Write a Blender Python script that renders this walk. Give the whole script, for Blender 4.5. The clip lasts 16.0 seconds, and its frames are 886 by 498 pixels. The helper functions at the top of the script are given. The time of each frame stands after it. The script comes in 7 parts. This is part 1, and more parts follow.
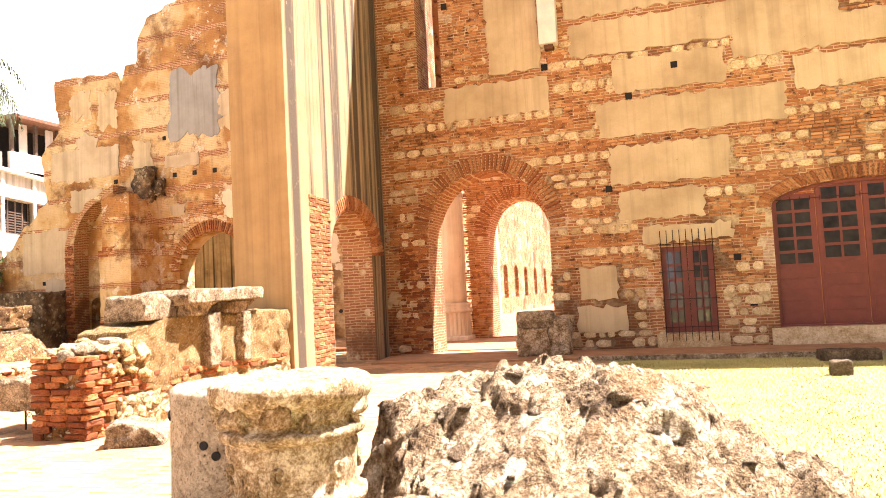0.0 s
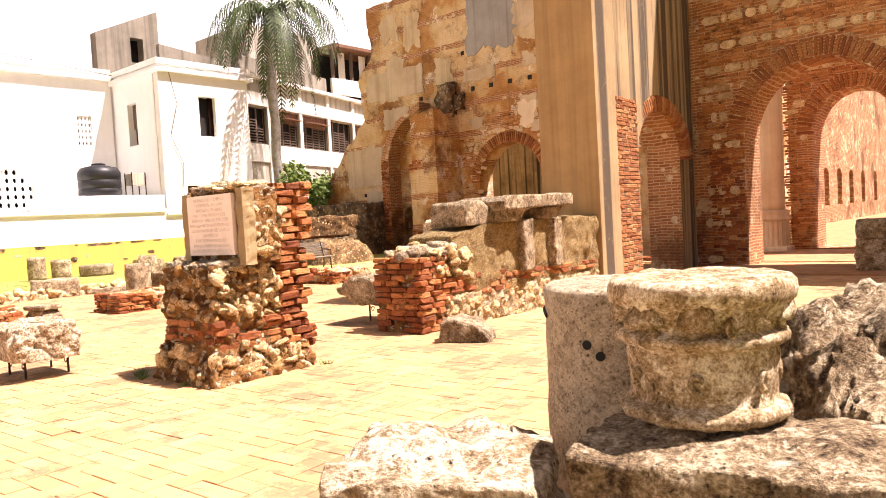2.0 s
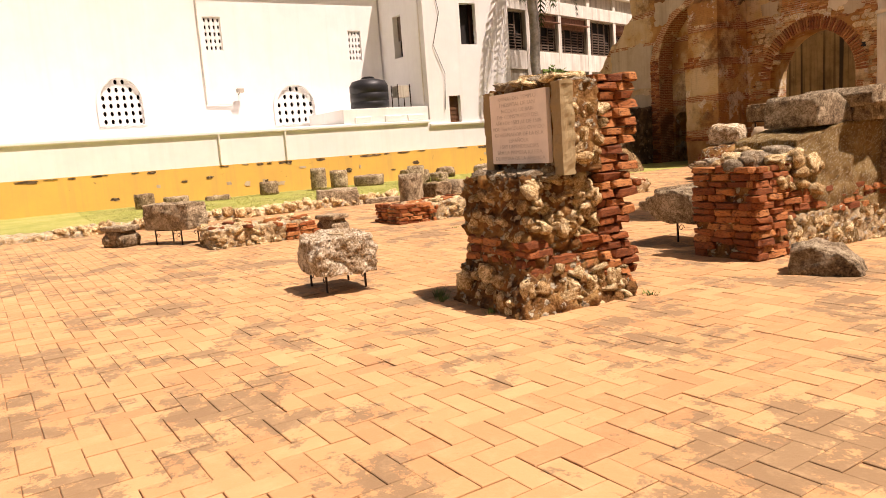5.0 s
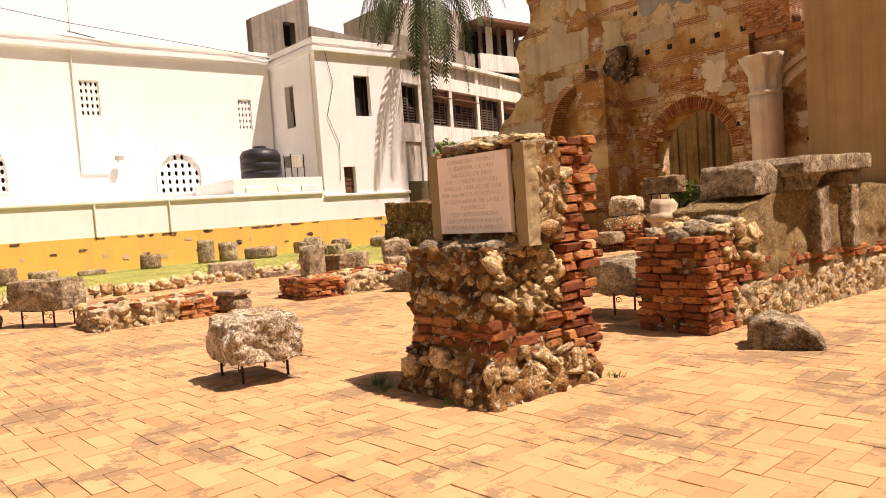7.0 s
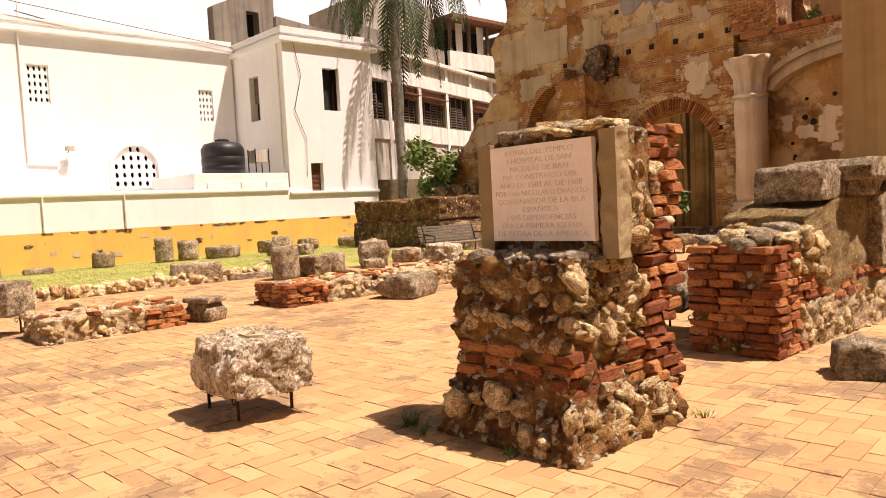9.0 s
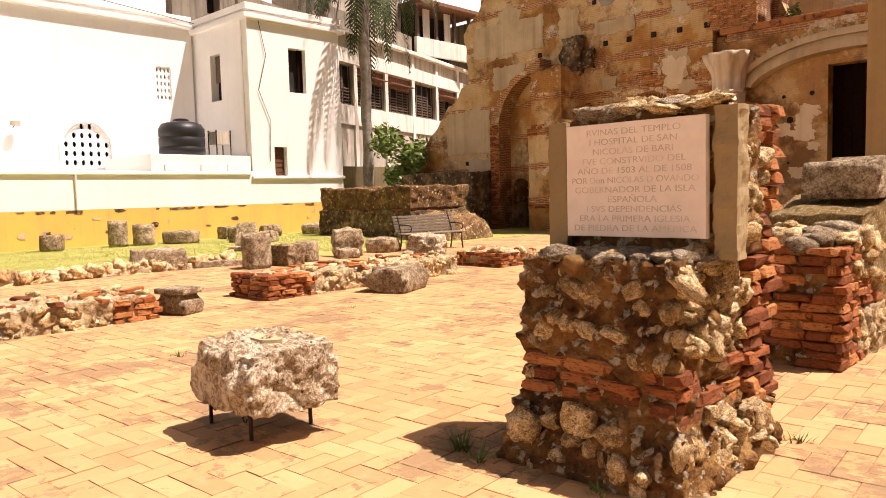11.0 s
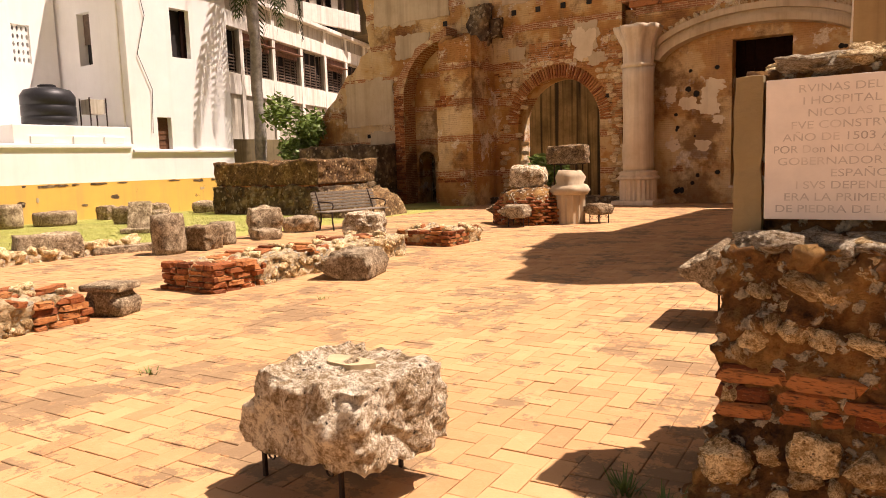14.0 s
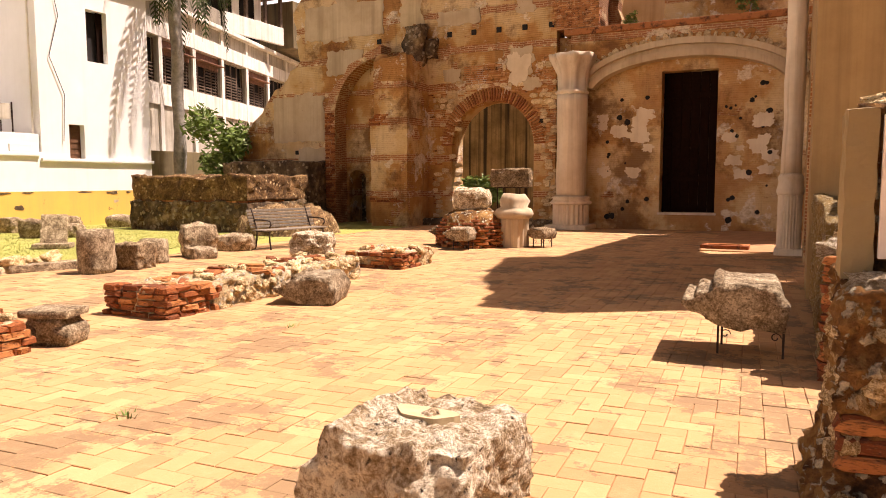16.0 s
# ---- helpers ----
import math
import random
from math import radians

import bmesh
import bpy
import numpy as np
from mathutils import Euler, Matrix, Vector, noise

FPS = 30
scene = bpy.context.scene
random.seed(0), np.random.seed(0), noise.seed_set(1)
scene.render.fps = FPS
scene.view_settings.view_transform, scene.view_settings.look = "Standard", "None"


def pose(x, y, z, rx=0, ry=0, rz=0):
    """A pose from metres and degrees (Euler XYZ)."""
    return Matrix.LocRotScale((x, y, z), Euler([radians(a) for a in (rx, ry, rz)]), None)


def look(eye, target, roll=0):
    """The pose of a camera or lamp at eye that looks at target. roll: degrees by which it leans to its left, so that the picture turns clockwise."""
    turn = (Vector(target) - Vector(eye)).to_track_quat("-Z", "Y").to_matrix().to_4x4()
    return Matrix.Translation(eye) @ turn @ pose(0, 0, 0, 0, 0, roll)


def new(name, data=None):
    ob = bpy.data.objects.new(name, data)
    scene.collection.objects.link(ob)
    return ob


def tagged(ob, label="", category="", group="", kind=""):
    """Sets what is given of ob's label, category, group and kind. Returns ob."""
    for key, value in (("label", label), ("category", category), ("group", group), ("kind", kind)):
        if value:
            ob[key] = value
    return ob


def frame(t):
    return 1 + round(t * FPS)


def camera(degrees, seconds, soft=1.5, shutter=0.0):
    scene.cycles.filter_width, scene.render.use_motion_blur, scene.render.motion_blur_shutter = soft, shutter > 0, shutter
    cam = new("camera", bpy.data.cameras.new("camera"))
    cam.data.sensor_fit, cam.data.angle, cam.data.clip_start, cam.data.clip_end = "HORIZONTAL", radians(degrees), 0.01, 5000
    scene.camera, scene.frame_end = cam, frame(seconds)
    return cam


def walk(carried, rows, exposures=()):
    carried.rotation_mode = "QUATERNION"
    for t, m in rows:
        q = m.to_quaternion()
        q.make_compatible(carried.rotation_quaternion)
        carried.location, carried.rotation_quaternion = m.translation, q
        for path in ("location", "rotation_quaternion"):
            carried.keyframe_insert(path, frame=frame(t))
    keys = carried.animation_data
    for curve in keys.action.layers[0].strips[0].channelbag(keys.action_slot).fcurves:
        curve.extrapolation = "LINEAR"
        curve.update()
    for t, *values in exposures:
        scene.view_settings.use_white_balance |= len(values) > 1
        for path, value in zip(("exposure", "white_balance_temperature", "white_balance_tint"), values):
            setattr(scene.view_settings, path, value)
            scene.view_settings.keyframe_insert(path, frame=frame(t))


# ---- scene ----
cam = camera(63.2, 16.0, soft=0.9)
PATH = [
    (0, (-0.34, 0.119, 1.551), (-0.943, 2.022, 1.669), -3.0),
    (0.5, (-0.479, 0.167, 1.529), (-1.244, 2.014, 1.612), -2.6),
    (1, (-0.576, 0.148, 1.517), (-1.42, 1.96, 1.565), -3.1),
    (1.5, (-0.665, 0.119, 1.514), (-1.709, 1.822, 1.419), -2.8),
    (2, (-0.787, 0.16, 1.508), (-2.08, 1.683, 1.421), -3.3),
    (2.5, (-0.93, 0.232, 1.503), (-2.469, 1.505, 1.399), -3.3),
    (3, (-1.132, 0.307, 1.473), (-2.772, 1.44, 1.313), -2.0),
    (3.5, (-1.385, 0.276, 1.478), (-2.968, 1.486, 1.302), -2.8),
    (4, (-1.676, 0.33, 1.455), (-3.299, 1.477, 1.228), -3.3),
    (4.5, (-1.934, 0.428, 1.467), (-3.639, 1.44, 1.209), -5.4),
    (4.7, (-2.026, 0.437, 1.474), (-3.746, 1.418, 1.191), -4.5),
    (6.8, (-2.965, 0.462, 1.482), (-4.599, 1.599, 1.291), -3.9),
    (7, (-3.053, 0.455, 1.473), (-4.595, 1.723, 1.36), -4.0),
    (7.5, (-3.362, 0.485, 1.477), (-4.876, 1.78, 1.296), -4.6),
    (8, (-3.661, 0.56, 1.479), (-5.26, 1.761, 1.435), -4.7),
    (8.5, (-3.928, 0.622, 1.488), (-5.492, 1.866, 1.395), -3.5),
    (8.7, (-4.076, 0.659, 1.51), (-5.58, 1.972, 1.41), -3.0),
    (10.8, (-5.108, 0.694, 1.52), (-6.483, 2.138, 1.361), -2.6),
    (11, (-5.226, 0.725, 1.515), (-6.594, 2.177, 1.362), -1.5),
    (11.5, (-5.506, 0.735, 1.516), (-6.902, 2.156, 1.341), -1.7),
    (12, (-5.785, 0.734, 1.497), (-7.111, 2.215, 1.282), -0.4),
    (12.5, (-6.061, 0.657, 1.516), (-7.324, 2.183, 1.238), -2.1),
    (13, (-6.341, 0.675, 1.521), (-7.595, 2.214, 1.27), -3.1),
    (13.5, (-6.593, 0.678, 1.531), (-7.823, 2.237, 1.298), -0.7),
    (14, (-6.878, 0.69, 1.548), (-7.966, 2.351, 1.314), -1.8),
    (14.5, (-7.137, 0.71, 1.542), (-8.104, 2.447, 1.323), -1.0),
    (15, (-7.362, 0.729, 1.563), (-8.318, 2.477, 1.385), -0.8),
    (15.5, (-7.606, 0.692, 1.556), (-8.48, 2.484, 1.397), 1.5),
    (16, (-7.726, 0.644, 1.585), (-8.6, 2.434, 1.4), -0.1),
]
EXPOSURES = [(0.0, 2.42, 6450, 25), (1.0, 2.25, 6450, 26), (1.5, 1.95, 6550, 27), (2.0, 1.55, 6650, 27), (2.5, 1.24, 6650, 27), (3.0, 0.88, 6750, 28), (4.0, 0.56, 7050, 27), (7.0, 0.63, 7250, 28), (8.5, 0.63, 7150, 28), (11.0, 0.85, 7100, 28), (13.0, 0.7, 7250, 28), (14.0, 0.74, 7250, 28), (16.0, 0.98, 7200, 30)]
walk(cam, [(t, look(eye, target, roll)) for t, eye, target, roll in PATH], EXPOSURES)

# ---- world, sun, exposure ----
SUN_AZ = Vector((0.84, 0.54, 0.0)).normalized()
SUN_EL = radians(63.5)
world = bpy.data.worlds.new("World")
scene.world = world
world.use_nodes = True
wnt = world.node_tree
sky = wnt.nodes.new("ShaderNodeTexSky")
sky.sky_type = "NISHITA"
sky.sun_disc = False
sky.sun_elevation = SUN_EL
sky.sun_rotation = math.atan2(SUN_AZ.x, SUN_AZ.y)
sky.dust_density = 8.0
sky.air_density = 0.6
wnt.links.new(sky.outputs[0], wnt.nodes["Background"].inputs[0])
wnt.nodes["Background"].inputs[1].default_value = 0.026
sun_data = bpy.data.lights.new("sun", "SUN")
sun_data.energy, sun_data.angle, sun_data.color = 5.0, radians(0.6), (1.0, 0.95, 0.86)
sun = new("sun", sun_data)
sun_dir = SUN_AZ * math.cos(SUN_EL) + Vector((0, 0, math.sin(SUN_EL)))
sun.matrix_world = look(sun_dir * 60, (0, 0, 0))


# ---- materials ----
class Nodes:
    """A small builder for node materials."""

    def __init__(self, name, rough=0.85, metal=0.0):
        self.mat = bpy.data.materials.new(name)
        self.mat.use_nodes = True
        self.nt = self.mat.node_tree
        self.bsdf = self.nt.nodes["Principled BSDF"]
        self.bsdf.inputs["Roughness"].default_value = rough
        self.bsdf.inputs["Metallic"].default_value = metal
        self.bsdf.inputs["Specular IOR Level"].default_value = 0.3
        self.tc = self.nt.nodes.new("ShaderNodeTexCoord")

    def node(self, kind, **inputs):
        n = self.nt.nodes.new(kind)
        for k, v in inputs.items():
            self.put(n.inputs[k.replace("_", " ")], v)
        return n

    def put(self, socket, v):
        if isinstance(v, bpy.types.NodeSocket):
            self.nt.links.new(v, socket)
        elif isinstance(v, tuple) and len(v) == 3 and socket.type == "RGBA":
            socket.default_value = (*v, 1)
        else:
            socket.default_value = v

    def coords(self, swap=False, offset=True):
        """Object coordinates, shifted by the object's random number; swap: (x + y, z, 0) for upright brickwork."""
        vec = self.tc.outputs["Object"]
        if swap:
            s = self.node("ShaderNodeSeparateXYZ", Vector=vec)
            a = self.math("ADD", s.outputs[0], s.outputs[1])
            return self.node("ShaderNodeCombineXYZ", X=a, Y=s.outputs[2]).outputs[0]
        if offset:
            o = self.node("ShaderNodeObjectInfo")
            r = self.math("MULTIPLY", o.outputs["Random"], 37.0)
            m = self.node("ShaderNodeVectorMath", Vector=vec)
            m.operation = "ADD"
            self.put(m.inputs[1], r)
            return m.outputs[0]
        return vec

    def noise(self, vec, scale, detail=4.0, rough=0.6):
        return self.node("ShaderNodeTexNoise", Vector=vec, Scale=scale, Detail=detail, Roughness=rough).outputs["Fac"]

    def voronoi(self, vec, scale, feature="F1"):
        n = self.node("ShaderNodeTexVoronoi", Vector=vec, Scale=scale)
        n.feature = feature
        return n

    def math(self, op, a, b=0.0):
        n = self.nt.nodes.new("ShaderNodeMath")
        n.operation = op
        self.put(n.inputs[0], a)
        self.put(n.inputs[1], b)
        return n.outputs[0]

    def ramp(self, fac, stops):
        n = self.node("ShaderNodeValToRGB", Fac=fac)
        el = n.color_ramp.elements
        while len(el) < len(stops):
            el.new(0.5)
        for e, (p, c) in zip(el, stops):
            e.position = p
            e.color = (*c, 1) if len(c) == 3 else c
        return n.outputs[0]

    def step(self, fac, lo, hi):
        return self.ramp(fac, [(lo, (0, 0, 0)), (hi, (1, 1, 1))])

    def mix(self, fac, a, b, blend="MIX"):
        n = self.nt.nodes.new("ShaderNodeMix")
        n.data_type = "RGBA"
        n.blend_type = blend
        self.put(n.inputs[0], fac)
        self.put(n.inputs[6], a if isinstance(a, bpy.types.NodeSocket) else (*a, 1))
        self.put(n.inputs[7], b if isinstance(b, bpy.types.NodeSocket) else (*b, 1))
        return n.outputs[2]

    def random(self):
        """A number for each object and each loose piece."""
        a = self.node("ShaderNodeObjectInfo").outputs["Random"]
        b = self.node("ShaderNodeNewGeometry").outputs["Random Per Island"]
        return self.math("FRACT", self.math("ADD", a, b))

    def bump(self, height, dist=0.02, strength=0.6):
        b = self.node("ShaderNodeBump", Height=height, Distance=dist, Strength=strength)
        self.nt.links.new(b.outputs[0], self.bsdf.inputs["Normal"])

    def done(self, colour):
        self.put(self.bsdf.inputs["Base Color"], colour)
        return self.mat


def stone_material(name, dark, mid, light, pits=0.6, pit_scale=28.0, patch=5.0, bump=0.03, spread=1.0, lumps=0.0, bias=0.5, pitted=1.0):
    """Weathered coral limestone: pale worn crests, darker brown hollows, pitted; pit shade is painted near-black."""
    k = Nodes(name, 0.93)
    v = k.coords()
    big = k.noise(v, patch, 6, 0.7)
    mid_n = k.noise(v, patch * 3.2, 6, 0.75)
    fine = k.noise(v, patch * 11, 5, 0.75)
    warp = k.node("ShaderNodeVectorMath", Vector=v)
    warp.operation = "ADD"
    k.put(warp.inputs[1], k.math("MULTIPLY", mid_n, 0.12))
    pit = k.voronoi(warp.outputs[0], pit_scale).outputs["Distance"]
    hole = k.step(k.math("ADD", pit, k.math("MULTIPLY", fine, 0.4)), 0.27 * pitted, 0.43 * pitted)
    mix = k.math("ADD", k.math("ADD", k.math("MULTIPLY", big, 0.32), k.math("MULTIPLY", mid_n, 0.32)), k.math("MULTIPLY", fine, 0.36))
    col = k.ramp(mix, [(bias - 0.11 * spread, dark), (bias, mid), (bias + 0.11 * spread, light)])
    tone = k.ramp(k.random(), [(0.0, (0.72, 0.62, 0.5)), (0.35, (0.98, 0.95, 0.9)), (1.0, (1.12, 1.08, 1.0))])
    col = k.mix(1.0, col, tone, "MULTIPLY")
    # Shade inside the pits is put into the colour here.
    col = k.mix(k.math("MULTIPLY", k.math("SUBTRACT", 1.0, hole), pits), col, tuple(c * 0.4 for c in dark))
    if lumps:
        cell = k.voronoi(warp.outputs[0], 8.0)
        pick = k.step(k.node("ShaderNodeSeparateColor", Color=cell.outputs["Color"]).outputs[0], 1 - lumps - 0.02, 1 - lumps + 0.02)
        inc = k.math("MULTIPLY", k.math("SUBTRACT", 1.0, k.step(k.math("ADD", cell.outputs["Distance"], k.math("MULTIPLY", fine, 0.3)), 0.4, 0.5)), pick)
        col = k.mix(inc, col, k.ramp(fine, [(0.35, tuple(c * 0.55 for c in light)), (0.6, tuple(min(0.88, c * 1.25) for c in light))]))
        rust = k.step(k.noise(v, 2.3, 5, 0.7), 0.56, 0.66)
        col = k.mix(k.math("MULTIPLY", rust, 0.5), col, (0.3, 0.16, 0.06))
    h = k.math("ADD", k.math("MULTIPLY", hole, 0.45), k.math("ADD", k.math("MULTIPLY", mid_n, 1.2), k.math("MULTIPLY", fine, 0.5)))
    k.bump(h, bump, 1.0)
    return k.done(col)


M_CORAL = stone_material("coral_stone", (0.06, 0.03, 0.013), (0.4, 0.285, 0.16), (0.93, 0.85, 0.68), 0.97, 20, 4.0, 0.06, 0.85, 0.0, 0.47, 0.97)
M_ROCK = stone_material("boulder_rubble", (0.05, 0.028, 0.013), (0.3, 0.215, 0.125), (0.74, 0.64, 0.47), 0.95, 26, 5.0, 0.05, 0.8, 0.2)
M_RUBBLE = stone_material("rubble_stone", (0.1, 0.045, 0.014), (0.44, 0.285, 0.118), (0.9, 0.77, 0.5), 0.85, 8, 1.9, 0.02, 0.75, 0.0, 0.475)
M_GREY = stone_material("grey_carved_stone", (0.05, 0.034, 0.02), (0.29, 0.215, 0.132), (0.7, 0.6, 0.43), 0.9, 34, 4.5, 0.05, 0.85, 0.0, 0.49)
M_DARKSTONE = stone_material("blackened_stone", (0.04, 0.03, 0.022), (0.13, 0.095, 0.06), (0.34, 0.27, 0.18), 0.5, 18, 3)
M_PALESTONE = stone_material("pale_facade_stone", (0.36, 0.23, 0.11), (0.62, 0.48, 0.28), (0.84, 0.74, 0.54), 0.4, 14, 3, 0.02)
M_CAPITAL = stone_material("stained_capital_stone", (0.055, 0.03, 0.013), (0.4, 0.28, 0.15), (0.88, 0.8, 0.64), 0.9, 44, 8.0, 0.02, 0.9, 0.0, 0.49, 0.9)
M_SHAFT = stone_material("pitted_grey_stone", (0.06, 0.042, 0.026), (0.42, 0.33, 0.225), (0.7, 0.6, 0.45), 0.98, 40, 8, 0.03, 0.9, 0.0, 0.46, 1.05)


def brick_material(name, a, b, c):
    k = Nodes(name, 0.9)
    v = k.coords()
    n = k.noise(v, 14, 5, 0.7)
    col = k.ramp(k.random(), [(0.0, a), (0.5, b), (1.0, c)])
    col = k.mix(k.step(n, 0.56, 0.78), col, (0.44, 0.25, 0.12))
    col = k.mix(k.step(k.noise(v, 6, 4), 0.5, 0.68), col, (0.07, 0.028, 0.014))
    k.bump(k.noise(v, 40, 5, 0.7), 0.008, 0.8)
    return k.done(col)


M_BRICK = brick_material("old_red_brick", (0.16, 0.042, 0.012), (0.33, 0.1, 0.028), (0.5, 0.21, 0.068))
M_FACBRICK = brick_material("facade_brick", (0.33, 0.125, 0.044), (0.47, 0.205, 0.072), (0.59, 0.32, 0.135))
M_DARKBRICK = brick_material("arch_brick", (0.24, 0.075, 0.027), (0.38, 0.145, 0.05), (0.5, 0.25, 0.1))


def mortar_material(name, a, b, c, scale=9.0, pale=(0.6, 0.5, 0.36), amount=0.6):
    """Earthy lime mortar with small pale stones set in it."""
    k = Nodes(name, 0.95)
    v = k.coords()
    n = k.noise(v, scale * 0.5, 6, 0.72)
    wv = k.node("ShaderNodeVectorMath", Vector=v)
    wv.operation = "ADD"
    k.put(wv.inputs[1], k.math("MULTIPLY", k.noise(v, scale * 1.3, 4, 0.7), 0.14))
    cell = k.voronoi(wv.outputs[0], scale * 1.7)
    pick = k.step(k.node("ShaderNodeSeparateColor", Color=cell.outputs["Color"]).outputs[0], 1 - amount - 0.02, 1 - amount + 0.02)
    peb = k.math("MULTIPLY", k.math("SUBTRACT", 1.0, k.step(k.math("ADD", cell.outputs["Distance"], k.math("MULTIPLY", k.noise(v, scale * 5, 4, 0.75), 0.35)), 0.5, 0.62)), pick)
    col = k.ramp(n, [(0.34, a), (0.5, b), (0.66, c)])
    stone = k.ramp(k.noise(v, scale * 4, 5, 0.75), [(0.34, tuple(q * 0.3 for q in pale)), (0.52, tuple(q * 0.75 for q in pale)), (0.7, pale)])
    col = k.mix(peb, col, stone)
    k.bump(k.math("ADD", k.math("MULTIPLY", k.noise(v, scale * 4, 6, 0.75), 1.1), k.math("MULTIPLY", peb, 0.8)), 0.05, 1.0)
    return k.done(col)


M_MORTAR = mortar_material("rubble_mortar", (0.05, 0.02, 0.006), (0.27, 0.125, 0.035), (0.5, 0.29, 0.1), 8, (0.88, 0.76, 0.53), 0.62)
M_PEBBLE = mortar_material("pebbly_concrete", (0.2, 0.115, 0.036), (0.36, 0.23, 0.08), (0.48, 0.33, 0.135), 20, (0.84, 0.69, 0.42), 0.75)
M_PALERUBBLE = mortar_material("pale_rubble_mortar", (0.26, 0.16, 0.065), (0.66, 0.49, 0.27), (0.84, 0.71, 0.47), 9, (0.88, 0.79, 0.6), 0.6)
M_OLDRUBBLE = stone_material("brown_rubble", (0.035, 0.02, 0.009), (0.17, 0.1, 0.042), (0.46, 0.33, 0.17), 0.7, 9, 1.6, 0.06, 1.0, 0.3)
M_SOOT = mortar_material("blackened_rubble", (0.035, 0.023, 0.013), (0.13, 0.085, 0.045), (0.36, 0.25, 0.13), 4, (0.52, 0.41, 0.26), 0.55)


def ruin_wall_material(name, plaster, plaster2, amount, line=1.0, stones=0.0, whites=0.0, fields=0.0):
    """Old wall: brick courses and stone under flaking lime plaster, with drip stains."""
    k = Nodes(name, 0.93)
    uv = k.coords(swap=True)
    v = k.tc.outputs["Object"]
    wob = k.noise(v, 1.6, 4)
    uvw = k.node("ShaderNodeVectorMath", Vector=uv)
    uvw.operation = "ADD"
    k.put(uvw.inputs[1], k.node("ShaderNodeCombineXYZ", X=k.math("MULTIPLY", wob, 0.12), Y=k.math("MULTIPLY", wob, 0.1)).outputs[0])
    br = k.node("ShaderNodeTexBrick", Vector=uvw.outputs[0], Scale=1.0, Mortar_Size=0.011, Mortar_Smooth=0.2, Bias=0.0, Brick_Width=0.27, Row_Height=0.066,
                Color1=(0.44, 0.19, 0.08), Color2=(0.29, 0.11, 0.045), Mortar=(0.55, 0.38, 0.21))
    cells = k.voronoi(k.node("ShaderNodeVectorMath", Vector=v).outputs[0], 3.2)
    stone = k.ramp(k.noise(v, 7, 5), [(0.35, (0.4, 0.26, 0.13)), (0.6, (0.7, 0.55, 0.33))])
    sep = k.node("ShaderNodeSeparateXYZ", Vector=v)
    band = k.math("SINE", k.math("MULTIPLY", sep.outputs[2], 6.6))
    stone_mask = k.step(k.math("ADD", k.math("MULTIPLY", band, 0.22), k.math("SUBTRACT", 0.62 + stones, cells.outputs["Distance"])), 0.48, 0.56)
    strip = k.math("PINGPONG", k.math("ADD", sep.outputs[2], k.math("MULTIPLY", wob, 0.12)), 0.62)
    strip = k.step(strip, 0.08, 0.14)
    base = k.mix(stone_mask, br.outputs["Color"], stone)
    pl = k.ramp(k.noise(v, 1.1, 7, 0.65), [(0.3, plaster2), (0.55, plaster), (0.72, tuple(min(1, c * 1.18) for c in plaster))])
    pl = k.mix(k.step(k.noise(v, 12, 5, 0.75), 0.5, 0.8), pl, plaster2)
    if fields:
        big = k.ramp(k.noise(v, 0.45, 9, 0.62), [(0.4, (0.36, 0.15, 0.042)), (0.485, (0.5, 0.26, 0.085)), (0.51, (0.6, 0.4, 0.185)), (0.62, (0.73, 0.57, 0.34))])
        pl = k.mix(fields, pl, big)
    mask_n = k.math("ADD", k.math("MULTIPLY", k.noise(v, 0.55, 3), 0.55), k.math("MULTIPLY", k.noise(v, 2.3, 6, 0.7), 0.45))
    mask_n = k.math("SUBTRACT", mask_n, k.math("MULTIPLY", k.math("SUBTRACT", 1.0, strip), 0.09 * line))
    mask = k.step(mask_n, 1 - amount - 0.015, 1 - amount + 0.015)
    col = k.mix(mask, base, pl)
    dn = k.node("ShaderNodeMapping", Vector=v, Scale=(2.2, 2.2, 0.22))
    drip = k.step(k.noise(dn.outputs[0], 1.3, 5, 0.6), 0.56, 0.8)
    col = k.mix(k.math("MULTIPLY", drip, 0.55), col, (0.12, 0.08, 0.05))
    pale = k.step(k.noise(v, 0.95, 8, 0.7), 0.57, 0.6)
    col = k.mix(k.math("MULTIPLY", pale, whites), col, k.ramp(k.noise(v, 9, 5, 0.7), [(0.35, (0.52, 0.4, 0.25)), (0.6, (0.78, 0.68, 0.52))]))
    soot = k.step(k.noise(v, 0.42, 8, 0.72), 0.51, 0.6)
    col = k.mix(k.math("MULTIPLY", soot, 0.75), col, (0.13, 0.052, 0.018))
    h = k.math("ADD", k.math("MULTIPLY", mask, 1.0), k.math("MULTIPLY", k.math("SUBTRACT", 1.0, br.outputs["Fac"]), 0.5))
    h = k.math("ADD", h, k.math("MULTIPLY", k.noise(v, 18, 5, 0.7), 0.5))
    k.bump(h, 0.03, 0.9)
    return k.done(col)


M_FACADE = ruin_wall_material("facade_masonry", (0.6, 0.46, 0.27), (0.45, 0.31, 0.16), 0.42, 1.0, 0.1, 0.45)
M_BACK = ruin_wall_material("ruined_wall_plaster", (0.52, 0.31, 0.115), (0.3, 0.14, 0.045), 0.58, 2.4, 0.06, 0.9, 0.75)
M_PORTAL = ruin_wall_material("portal_plaster", (0.62, 0.46, 0.26), (0.4, 0.23, 0.09), 0.66, 0.8, 0.04, 0.9, 0.7)
M_BRICKWALL = ruin_wall_material("worn_brickwork", (0.55, 0.38, 0.2), (0.4, 0.26, 0.13), 0.4)


